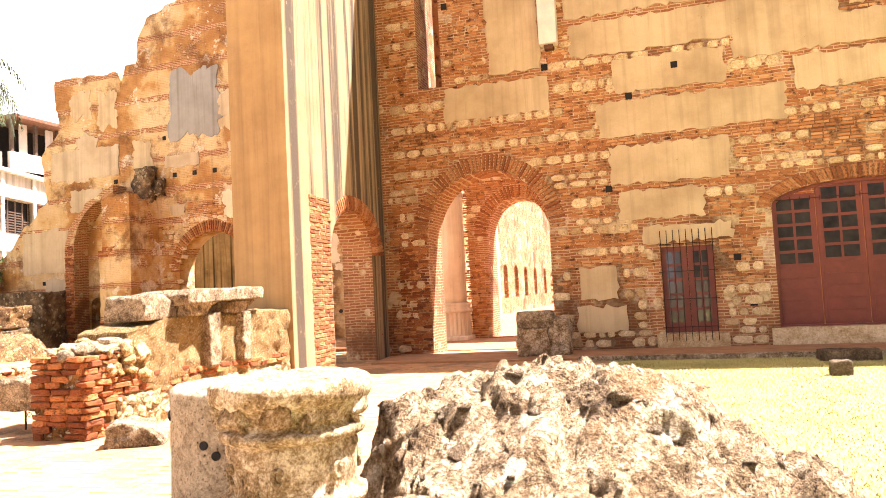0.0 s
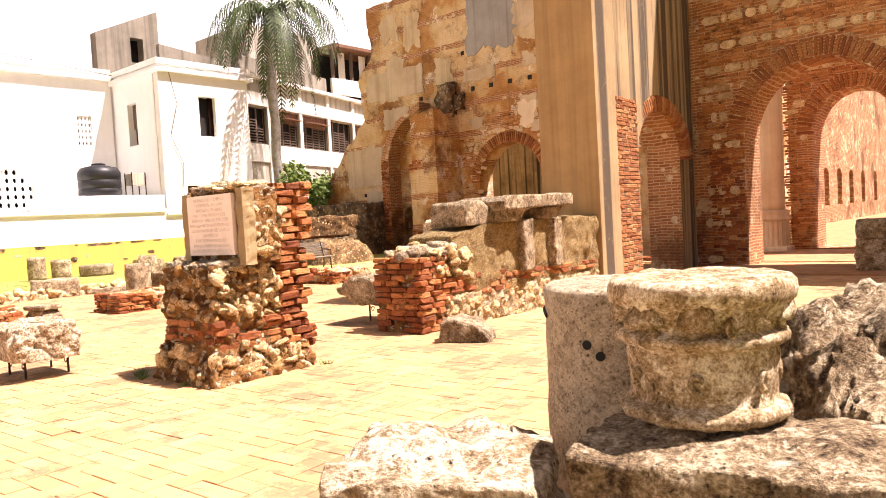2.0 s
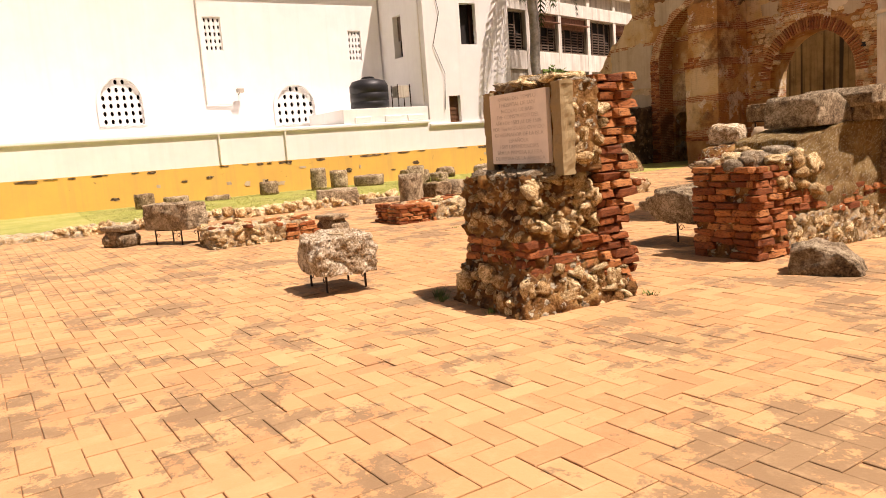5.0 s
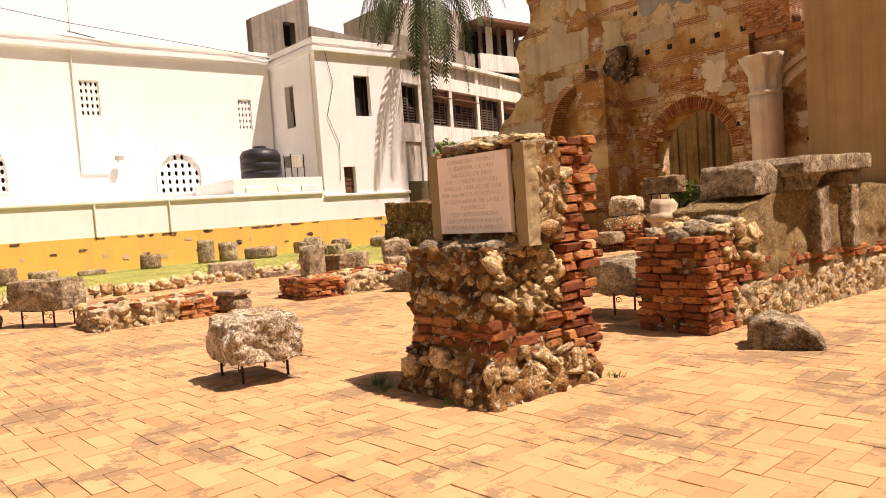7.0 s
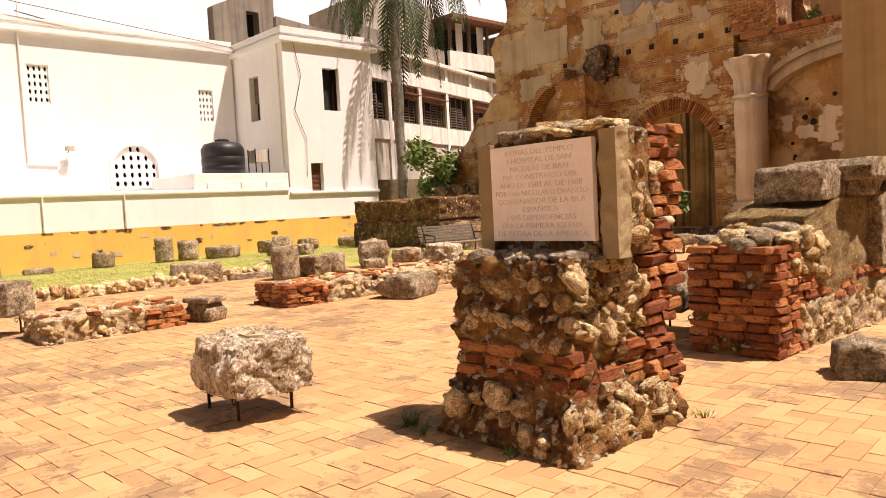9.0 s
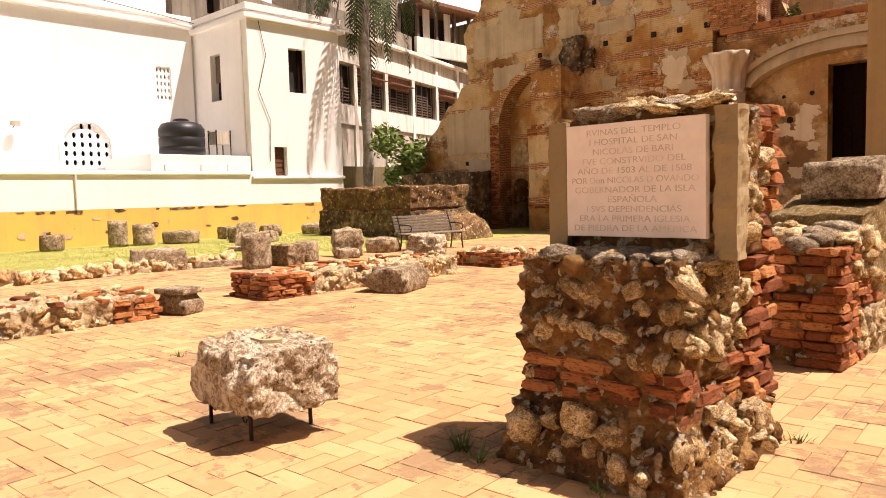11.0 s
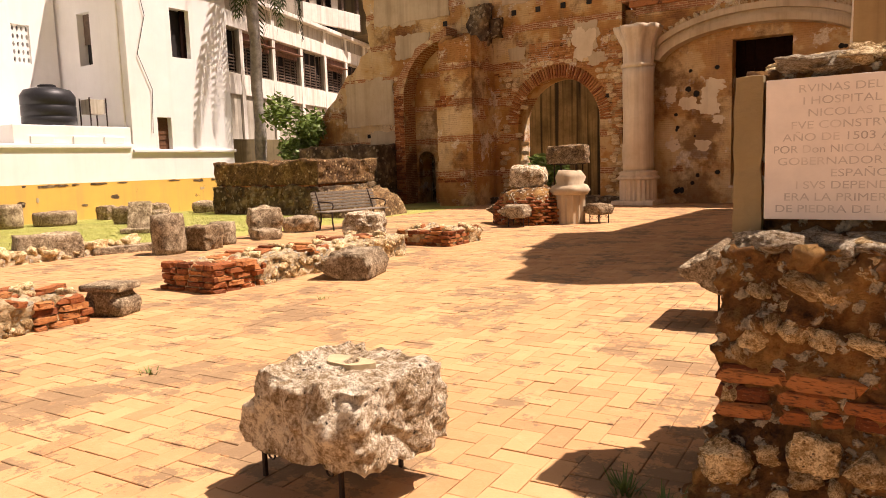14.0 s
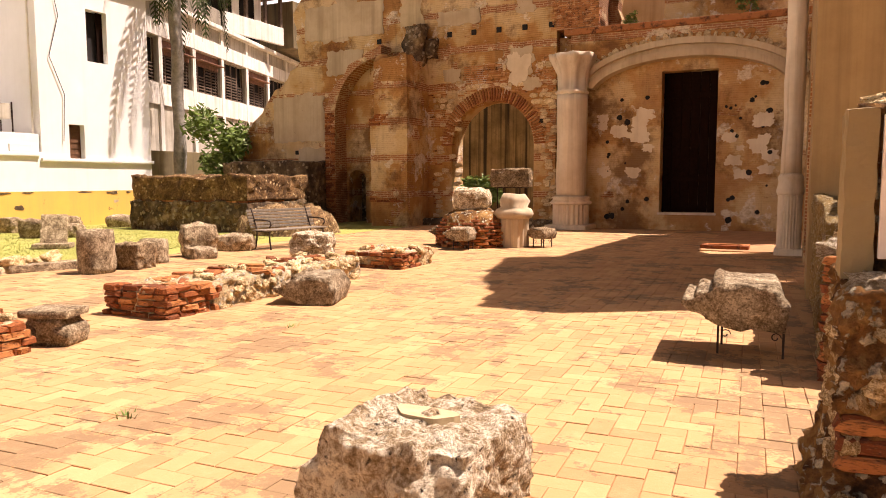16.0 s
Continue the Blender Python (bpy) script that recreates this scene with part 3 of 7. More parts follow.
def boulder(name, x, y, z, size, seed, mat, label, category="stone", rz=0.0, square=0.5, amp=0.16, sub=5, group="", flat=True):
    """A weathered block of stone on the ground: rounded box broken by noise."""
    bm = bmesh.new()
    n = {3: 8, 4: 16, 5: 28, 6: 46}[sub]
    bm = grid_box(-0.5, 0.5, -0.5, 0.5, -0.5, 0.5, 1 / n)
    sx, sy, sz = size
    off = Vector((seed * 2.3, seed * 1.1, seed * 0.7))
    for v in bm.verts:
        c = v.co * 2
        s = c.normalized()
        c = (c * square + s * (1 - square)) * 0.5
        p = Vector((c.x * sx, c.y * sy, c.z * sz))
        d = noise.fractal(p * 3.4 / max(size) + off, 0.9, 2.0, 3) * amp * 0.9 + crackle(p * 5 + off) * amp * 0.7 + crackle(p * 13 + off) * amp * 0.3 + noise.fractal(p * 18 + off, 0.8, 2.1, 3) * amp * 0.15 - amp * 0.25
        p += Vector((s.x, s.y, s.z)) * d * min(size) * 1.2
        if flat:
            p.z = max(p.z, -sz * 0.46)
        v.co = p
    lo = min(v.co.z for v in bm.verts)
    for v in bm.verts:
        v.co.z -= lo
    ob = link_mesh(name, bm, mat, True)
    ob.matrix_basis = pose(x, y, z, 0, 0, rz)
    return tagged(ob, label, category, group)
# ---- ground and floors ----
G = 0.08  # level of the paving


def sheet(name, x0, x1, y0, y1, z, mat, label, category):
    bm = bmesh.new()
    bm.faces.new([bm.verts.new(p) for p in ((x0, y0, z), (x1, y0, z), (x1, y1, z), (x0, y1, z))])
    return tagged(link_mesh(name, bm, mat), label, category, kind="structure")


sheet("ground", -600, 600, -600, 600, 0.0, M_EARTH, "bare dusty earth around the ruins", "ground")
floor = sheet("floor", -19.6, -1.6, -6.0, 24.6, G - 0.01, M_BED, "herringbone terracotta brick paving of the courtyard", "floor")
sheet("lawn_west", -30.4, -19.6, -6.0, 26.0, G - 0.012, M_GREENLAWN, "short yellowish grass beside the yellow wall", "lawn")
lawn_e = sheet("lawn_east", -1.6, 30.0, -6.0, 14.2, G - 0.010, M_LAWN, "dry sunlit grass before the old facade", "lawn")
bm = boxes((-6.6, 30, 14.35, 16.4, -0.02, 0.12), bevel=0.01)
tagged(link_mesh("pavement", bm, M_BED), "narrow earthen walk along the foot of the facade", "pavement", kind="structure")
bm = boxes((-2.2, 30, 14.2, 14.35, -0.05, 0.16), bevel=0.015)
tagged(link_mesh("kerb", bm, M_GREY), "low grey stone kerb at the lawn's edge", "kerb", kind="structure")
bm = boxes((-9.6, 12, 17.2, 68, -0.02, 0.1))
tagged(link_mesh("floor_nave", bm, M_BED), "brown tiled floor inside the roofless nave", "floor", kind="structure")

# ---- facade with the great arch and the doors ----
FY = 16.2
facade = tagged(link_mesh("wall_facade", wall(
    [(-6.9, 0)] + ragged([(-6.9, 13.6), (-3.0, 13.2), (4.0, 13.4), (16.0, 13.3)], 2, 0.5, 0.15) + [(16, 0)],
    [arch_loop(-5.78, -2.91, -0.001 + 0.05, 2.85, 1.44), rect_loop(-0.57, 0.5, 0.42, 2.25), arch_loop(1.67, 5.07, 0.47, 2.95, 0.45), rect_loop(-5.85, -5.25, 6.4, 9.4)],
    FY, FY + 1.0), M_FACADE), "tall ochre facade of brick courses and lime plaster", "wall", kind="structure")
facade.data.materials.append(M_BRICKWALL)
for f in facade.data.polygons:
    if abs(f.normal.y) < 0.5 and -6.0 < f.center.x < -2.7 and 0.06 < f.center.z < 4.4:
        f.material_index = 1
arch_bricks(facade, -4.345, 2.85, 1.435, 1.44, 0.4, FY + 0.12, 0.3, 1)
arch_bricks(facade, 3.37, 2.95, 1.7, 0.45, 0.3, FY + 0.1, 0.25, 2)
lay_bricks(facade, (-6.55, FY - 0.02, 0), (1, 0, 0), (0, 1, 0), 0.76, 38, 3, z0=0.13, depth=0.1, miss=0.02)

# ---- pier wall between the court and the nave ----
def skew(x, y, z):
    if x > -7.0:
        x = -6.46 - (y - 10.9) * 0.083
    return x, y, z


bm = wall([(10.9, 0)] + ragged([(10.9, 8.7), (12.2, 9.2), (13.9, 10.9), (15.8, 12.0), (17.6, 12.8)], 6, 0.4, 0.15) + [(17.6, 0)], [arch_loop(12.75, 15.2, 0.05, 2.45, 0.9)], -7.56, -6.46, "x")
pier = tagged(link_mesh("wall_pier", shape_box(bm, skew), M_PIERPLAIN), "massive stuccoed pier wall streaked with black water stains", "wall", kind="structure")

pier.data.materials.append(M_PIER)
pier.data.materials.append(M_BRICKWALL)
for f in pier.data.polygons:
    if f.normal.x > 0.5:
        f.material_index = 1
    elif abs(f.normal.x) < 0.5 and 12.6 < f.center.y < 15.4 and 0.1 < f.center.z < 3.5:
        f.material_index = 2

# ---- back wall with the small arch and the portal ----
BY = 23.8
outline = [(-28.2, 0)] + ragged([(-28.2, 3.3), (-27.7, 3.8), (-26.6, 5.0), (-25.2, 6.2), (-25.45, 8.1), (-24.5, 9.05), (-24.68, 11.25), (-21.4, 11.2), (-21.26, 10.5), (-21.0, 11.4), (-20.48, 11.45), (-20.4, 12.2), (-19.95, 13.2), (-17.0, 14.2), (-14.9, 13.6)], 5, 0.24, 0.07) + [(-14.9, 0)]
back = tagged(link_mesh("wall_back", wall(outline, [arch_loop(-18.67, -15.65, 0.05, 2.85, 1.5), arch_loop(-23.0, -22.25, 0.05, 1.7, 0.35)], BY, BY + 0.9), M_BACK), "broken ochre church wall with flaking plaster over brick", "wall", kind="structure")
arch_bricks(back, -17.16, 2.85, 1.51, 1.5, 0.42, BY + 0.1, 0.3, 8)
portal = tagged(link_mesh("wall_portal", wall(
    [(-14.9, 0), (-14.9, 6.3), (-7.4, 6.3), (-7.4, 0)], [rect_loop(-11.6, -9.95, 0.6, 5.0)], BY + 0.35, BY + 1.1), M_PORTAL), "shaded portal wall of worn plaster full of holes", "wall", kind="structure")
tagged(link_mesh("wall_portal_upper", wall([(-14.9, 5.8)] + ragged([(-14.9, 12), (-13.3, 11.8), (-13.15, 6.7), (-11.75, 6.7), (-11.55, 11.4), (-7.2, 11.8)], 9, 0.3, 0.07) + [(-7.2, 5.8)], [], BY + 1.3, BY + 1.9), M_BACK), "ragged upper church wall behind the portal", "wall", kind="structure")
bm = boxes((-14.9, -7.3, 24.9, 27, 5.7, 5.8))
tagged(link_mesh("ledge_portal", bm, M_BACK), "flat top of the portal wall", "ledge", kind="structure")
tagged(link_mesh("wall_beyond_portal", boxes((-16, -7.2, 29.0, 29.5, 0, 11)), M_OLDPLASTER), "pale sunlit wall beyond the upper opening", "wall", kind="structure")
bm = wall([(17.25, 0)] + ragged([(17.25, 11.2), (20.0, 10.8), (24.1, 10.4)], 12, 0.4, 0.12) + [(24.1, 0)], [arch_loop(17.8, 21.0, 0.06, 4.5, 1.9)], -7.38, -6.95, "x")
tagged(link_mesh("wall_side", bm, M_BACK), "tall side wall of the nave with an open arch", "wall", kind="structure")
pila = tagged(link_mesh("wall_pilaster", boxes((-14.88, -13.5, BY - 0.12, 25.2, 6.46, 12.0)), M_BRICKWALL), "brick pilaster above the portal column", "wall", kind="structure")
# Added backing; its dark colour stands for the shade inside the low passage.
tagged(link_mesh("wall_passage_back", boxes((-23.3, -21.9, 24.72, 24.95, 0, 2.4)), M_SOOT), "dark backing sheet added for the shade in the low passage", "wall", kind="structure")
# broken half arch and the pier in front of the back wall
c = []
for i in range(13):
    a = math.pi - (math.pi * 0.5) * i / 12
    c.append((-21.1 + 2.0 * math.cos(a), 3.9 + 2.1 * math.sin(a)))
o = [(x - 0.25 if i < 4 else x, z + 0.45) for i, (x, z) in enumerate(c)]
loop = [(-23.5, 0), (-23.1, 0)] + c + [(-21.1, 6.4)] + ragged([(-21.1, 6.45), (-22.3, 5.9), (-23.2, 5.0), (-23.55, 4.2), (-23.5, 3.0)], 4, 0.2, 0.06)
tagged(link_mesh("wall_half_arch", wall(loop, [], BY - 0.75, BY - 0.002), M_BRICKWALL), "broken half arch of weathered brick", "wall", kind="structure")
bm = roughen(grid_box(-21.05, -19.6, 22.2, BY - 0.002, 0, 5.75, 0.1), 0.05, 2.6, 3)
for v in bm.verts:
    if v.co.z > 4.6:
        v.co.z += 0.5 * noise.noise(Vector((v.co.x * 2.2, v.co.y * 2.2, 4))) * (v.co.z - 4.6)
    if v.co.z > 3.7 and v.co.x < -20.6:
        v.co.x += 0.16
tagged(link_mesh("wall_buttress", bm, M_BACK), "ruined plastered buttress with a blackened top", "buttress", kind="structure")
bm = roughen(grid_box(-27.6, -23.6, 22.0, BY - 0.01, 0, 2.35, 0.14), 0.1, 1.5, 5)
tagged(link_mesh("wall_dark_rubble", bm, M_SOOT, True), "blackened rubble wall stub at the ruin's foot", "wall", kind="structure")
bm = boxes((-28, -13, 31, 31.4, 0, 7.5))
tagged(link_mesh("wall_behind", bm, M_MOSSWALL), "mossy concrete wall beyond the ruin", "wall", kind="structure")
# inside the nave, seen through the great arch
nave = tagged(link_mesh("wall_nave_cross", wall(rect_loop(-6.2, 8, 0, 7), [arch_loop(-5.62, -3.7, 0.12, 3.15, 1.1)], 21.2, 22.4), M_BRICKWALL), "inner nave wall with a second brick arch", "wall", kind="structure")
bm = wall(rect_loop(26.5, 68, 0, 8.5), [arch_loop(y, y + 1.1, 1.0, 2.6, 0.35) for y in (34.6, 37.6, 40.6, 43.6, 46.6, 50.0, 54.0)], -10.2, -9.6, "x")
tagged(link_mesh("wall_far_arcade", bm, M_FACADE), "sunlit side wall with small brick windows", "wall", kind="structure")
# Backing wall added in a dark colour so the small windows look shaded.
tagged(link_mesh("wall_far_backing", boxes((-11.2, -11.0, 26.5, 68, 0, 6)), M_BACKCONC), "dark backing wall added behind the small windows", "wall", kind="structure")
tagged(link_mesh("wall_far_end", boxes((-12, 8, 68.1, 68.6, 0, 9)), M_FACADE), "far end wall of the nave", "wall", kind="structure")

# ---- white house, tower and concrete building ----
WX = -34.5
tagged(link_mesh("wall_white_house", wall([(-40, 0), (-40, 9.1), (16.4, 9.1), (16.4, 0)], [rect_loop(8.1, 8.85, 6.15, 7.6), rect_loop(14.75, 15.4, 5.7, 7.1), arch_loop(3.7, 5.3, 3.2, 4.1, 1.0), arch_loop(10.95, 12.75, 2.9, 3.7, 0.95)], WX - 0.5, WX, "x"), M_WHITE), "long whitewashed house wall in full sun", "wall", kind="structure")
tagged(link_mesh("wall_yellow_plinth", wall(rect_loop(-40, 21.1, 0, 1.3), [], WX - 0.3, -30.3, "x"), M_YELLOW), "yellow painted plinth with chipped paint", "wall", kind="structure")
tagged(link_mesh("wall_white_annex", wall(rect_loop(-40, 16.5, 1.3, 2.6), [], WX, -30.32, "x"), M_WHITE), "low whitewashed annex wall over the yellow plinth", "wall", kind="structure")
tower = tagged(link_mesh("wall_tower", wall(rect_loop(16.5, 21.05, 1.3, 8.9), [rect_loop(18.4, 19.25, 5.85, 7.65), rect_loop(17.55, 18.15, 2.3, 3.6)], -31.0, -30.32, "x"), M_WHITE), "square whitewashed tower house", "wall", kind="structure")
tagged(link_mesh("wall_tower_side", wall([(-34.8, 1.3), (-34.8, 8.9), (-31.0, 8.9), (-31.0, 1.3)], [rect_loop(-33.2, -32.4, 5.6, 7.5)], 16.5, 17.0), M_WHITE), "whitewashed side of the tower", "wall", kind="structure")
tagged(link_mesh("ceiling_tower", boxes((-35.2, -30.2, 16.4, 21.2, 8.9, 9.15)), M_WHITE), "flat tower roof slab", "roof", kind="structure")
CX = -32.5
TURN = Matrix.Translation((CX, 21.3, 0)) @ pose(0, 0, 0, 0, 0, 17) @ Matrix.Translation((-CX, -21.3, 0))
cbw = tagged(link_mesh("wall_concrete_building", wall(rect_loop(21.3, 44, 0, 9.6), [rect_loop(21.8 + i * 3.05, 24.6 + i * 3.05, 6.05, 8.0) for i in range(7)], CX - 0.4, CX, "x"), M_CONCRETE), "old concrete building with stained bands", "wall", kind="structure")
cbw.matrix_basis = TURN

# bright hazy cloud beyond the houses
k = Nodes("cloud_haze")
em = k.node("ShaderNodeEmission", Color=(1.0, 0.995, 0.96), Strength=0.68)
k.nt.links.new(em.outputs[0], k.nt.nodes["Material Output"].inputs[0])
bm = bmesh.new()
pts = [(150 * math.cos(radians(a)), 150 * math.sin(radians(a))) for a in range(60, 271, 6)]
lo = [bm.verts.new((x, y, -3)) for x, y in pts]
hi = [bm.verts.new((x, y, 68)) for x, y in pts]
for i in range(len(pts) - 1):
    bm.faces.new((lo[i], lo[i + 1], hi[i + 1], hi[i]))
tagged(link_mesh("backdrop", bm, k.mat), "bright white hazy sky over the houses", "sky", kind="structure")

# ---- facade details ----
def slab(parent, x0, x1, z0, z1, y, seed, mat=None, t=0.03, name="plaster_panel"):
    """A field of render left on a wall, with a broken edge."""
    loop = ragged([(x0, z0), (x1, z0), (x1, z1), (x0, z1), (x0, z0)], seed, 0.12, 0.05)[:-1]
    return part(name, wall(loop, [], y - t - 0.0013 * (seed % 17), y + 0.01), mat or M_PANEL, parent)


def blot(parent, x0, x1, z0, z1, y, seed, mat, t=0.015, name="plaster_patch", axis="y"):
    """A patch of old plaster with a flaked outline."""
    cx, cz, rx, rz = (x0 + x1) / 2, (z0 + z1) / 2, (x1 - x0) / 2, (z1 - z0) / 2
    loop = []
    for i in range(110):
        a = i * math.tau / 110
        q = Vector((math.cos(a) * 1.6 + seed * 5.1, math.sin(a) * 1.6, seed))
        r = 0.85 + 0.4 * noise.noise(q) + 0.16 * noise.noise(q * 3) + 0.05 * noise.fractal(q * 8, 0.8, 2.0, 4)
        ca, sa = math.cos(a), math.sin(a)
        sq = 1 / max(abs(ca), abs(sa)) ** 0.6
        loop.append((cx + rx * ca * r * sq * 0.9, cz + rz * sa * r * sq * 0.9))
    e = 0.0009 * (seed % 13)
    lo, hi = (y - t - e, y + 0.01) if axis == "y" else (y - 0.01, y + t + e)
    return part(name, wall(loop, [], lo, hi, axis), mat, parent)



FIELDS = [(-1.35, 0.4, 2.88, 3.5), (-1.5, 0.95, 3.66, 4.5), (-1.7, 2.1, 4.72, 5.5), (2.3, 7.5, 5.3, 6.0), (-1.3, 1.0, 5.68, 6.42), (1.15, 7.5, 6.1, 6.75),
                                       (-2.2, 3.2, 6.6, 7.35), (3.4, 8.0, 6.9, 7.6), (-2.3, 8.0, 7.5, 8.35), (-5.2, -2.75, 5.5, 6.3), (-4.1, -2.9, 6.5, 8.6), (-2.4, -1.35, 0.5, 1.05), (-2.3, -1.5, 1.2, 1.9),
                                       (-2.4, 6, 8.5, 9.2), (-0.9, 0.9, 2.36, 2.72)]
for i, (x0, x1, z0, z1) in enumerate(FIELDS):
    slab(facade, x0, x1, z0, z1, FY, 100 + i)


def masonry(parent, x0, x1, z0, z1, y, seed, taken, stony, brick_mat, stone_mat):
    """Brick courses and rows of squared rubble, standing a little proud of the wall; taken(x, z): no masonry there."""
    rnd = random.Random(seed)
    bv, bf, sv, sf = [], [], [], []
    z = z0
    while z < z1:
        rubble = stony(z)
        h = rnd.uniform(0.16, 0.26) if rubble else 0.07
        x = x0 - rnd.uniform(0, 0.2)
        while x < x1:
            as_stone = rubble and noise.noise(Vector((x * 0.5, z * 0.8, seed))) < 0.22
            w = rnd.uniform(0.16, 0.46) if as_stone else rnd.uniform(0.2, 0.3)
            if not taken(x + w / 2, z + h / 2) and rnd.random() > 0.04:
                if as_stone:
                    cx, cz, b = x + w / 2, z + h / 2, len(sv)
                    n = 9
                    for e, dy in ((1.0, 0.01), (0.97, -rnd.uniform(0.0, 0.02)), (0.78, -rnd.uniform(0.02, 0.045))):
                        for q in range(n):
                            a = q * math.tau / n
                            ca, sa = math.cos(a), math.sin(a)
                            sq = 0.5 / max(abs(ca), abs(sa)) ** 0.7 * e * rnd.uniform(0.84, 1.02)
                            sv.append((cx + ca * sq * (w - 0.03), y + dy, cz + sa * sq * (h - 0.025)))
                    for r in (0, n):
                        for q in range(n):
                            sf.append((b + r + q, b + r + (q + 1) % n, b + r + n + (q + 1) % n, b + r + n + q))
                    sf.append(tuple(b + 2 * n + q for q in range(n)))
                else:
                    for j in range(max(1, round(h / 0.07))):
                        b, zz, dy = len(bv), z + j * 0.07, -rnd.uniform(0.006, 0.022)
                        wb, t = w - rnd.uniform(0.01, 0.02), rnd.uniform(-0.004, 0.004)
                        for e, d in ((0.0, 0.01), (0.006, dy)):
                            for px, pz in ((x + e, zz + e), (x + wb - e, zz + e + t), (x + wb - e, zz + 0.056 - e + t), (x + e, zz + 0.056 - e)):
                                bv.append((px, y + d, pz))
                        for q in range(4):
                            bf.append((b + q, b + (q + 1) % 4, b + 4 + (q + 1) % 4, b + 4 + q))
                        bf.append((b + 4, b + 5, b + 6, b + 7))
            x += w
        z += h
    for nm, vs, fs, mat in (("brick_courses", bv, bf, brick_mat), ("rubble_courses", sv, sf, stone_mat)):
        me = bpy.data.meshes.new(nm)
        me.from_pydata(vs, [], fs)
        me.materials.append(mat)
        ob = new(nm, me)
        ob.parent = parent
        ob["kind"] = "stuff"


def facade_taken(x, z):
    if any(a - 0.05 < x < b + 0.05 and c - 0.03 < z < d + 0.03 for a, b, c, d in FIELDS):
        return True
    if -6.2 < x < -2.5 and z < 2.85 and not (x < -6.0 or x > -2.75):
        return True
    if z >= 2.8 and ((x + 4.345) / 1.9) ** 2 + ((z - 2.85) / 1.9) ** 2 < 1:
        return True
    return (-0.8 < x < 0.72 and 0.1 < z < 2.7) or (1.45 < x < 5.4 and z < 3.0) or (z >= 2.9 and ((x - 3.37) / 2.05) ** 2 + ((z - 2.95) / 0.8) ** 2 < 1) or (-5.95 < x < -5.15 and 6.3 < z < 9.5)


masonry(facade, -6.6, 7.0, 0.14, 9.0, FY, 61, facade_taken, lambda z: (z * 1.9) % 1.0 < 0.42 or 0.3 < z < 1.1, M_FACBRICK, M_PALESTONE)
arch_bricks(nave, -4.66, 3.15, 0.96, 1.1, 0.4, 21.3, 0.25, 29)
masonry(nave, -6.2, -2.6, 0.15, 6.5, 21.2, 64, lambda x, z: (abs(x + 4.66) < 0.98 and z < 3.15) or ((x + 4.66) / 1.38) ** 2 + ((z - 3.15) / 1.5) ** 2 < 1, lambda z: z > 3.4 and (z * 1.9) % 1.0 < 0.4, M_FACBRICK, M_PALESTONE)
masonry(pila, -14.88, -13.62, 6.5, 9.5, BY - 0.12, 62, lambda x, z: False, lambda z: False, M_FACBRICK, M_PALESTONE)


def by_arch(x, z):
    """Brick and rubble show round the small arch and beside the column; plaster holds elsewhere."""
    near = ((x + 17.16) / 3.1) ** 2 + ((z - 2.85) / 2.75) ** 2 < 1 or (x > -15.6 and z < 5.8)
    ring = ((x + 17.16) / 1.98) ** 2 + ((z - 2.85) / 1.97) ** 2 < 1 or (abs(x + 17.16) < 1.98 and z < 2.85)
    return not near or ring or x > -14.95 or x < -19.5 or noise.noise(Vector((x * 1.1, z * 1.1, 5))) > 0.16


masonry(back, -19.6, -14.9, 0.15, 6.2, BY, 63, by_arch, lambda z: (z * 1.7) % 1.0 < 0.4, M_FACBRICK, M_PALESTONE)
# Black blocks on the uncut facade paint the shade of its putlog holes.
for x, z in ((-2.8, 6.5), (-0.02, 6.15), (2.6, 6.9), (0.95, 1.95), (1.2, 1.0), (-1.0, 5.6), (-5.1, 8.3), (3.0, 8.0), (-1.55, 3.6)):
    part("putlog_hole", boxes((x - 0.07, x + 0.07, FY - 0.035, FY - 0.003, z - 0.07, z + 0.07)), M_DARK, facade, "near-black square block painting the shade of a putlog hole")


def grille(parent, x0, x1, z0, z1, y, nx, nz):
    for i in range(nx):
        x = x0 + (x1 - x0) * (i + 0.5) / nx
        part("bar", tube([(x, y, z0), (x, y, z1)], 0.008, 5), M_IRON, parent)
    for i in range(nz):
        z = z0 + (z1 - z0) * (i + 0.5) / nz
        part("bar", tube([(x0, y, z), (x1, y, z)], 0.008, 5), M_IRON, parent)


def glazed_leaf(parent, x0, x1, z0, z1, y, cols, rows, split):
    """A door leaf: framed panes above, boards below."""
    leaf = part("door_leaf", boxes((x0 + 0.01, x1 - 0.01, y, y + 0.05, z0, z1), bevel=0.004), M_REDDOOR, parent)
    zs = z0 + (z1 - z0) * split
    w, h = (x1 - x0 - 0.18) / cols, (z1 - zs - 0.08) / rows
    for i in range(cols):
        for j in range(rows):
            part("pane", boxes((x0 + 0.09 + i * w + 0.025, x0 + 0.09 + (i + 1) * w - 0.025, y - 0.012, y - 0.002, zs + j * h + 0.03, zs + (j + 1) * h - 0.03)), M_GLASS, leaf, "dark dusty pane")
    n = 5
    for j in range(n):
        a = (zs - z0 - 0.12) / n
        if a > 0.03:
            part("board", boxes((x0 + 0.08, x1 - 0.08, y - 0.014, y - 0.002, z0 + 0.08 + j * a, z0 + 0.08 + (j + 1) * a - 0.02), bevel=0.004), M_REDDOOR, leaf)
    return leaf


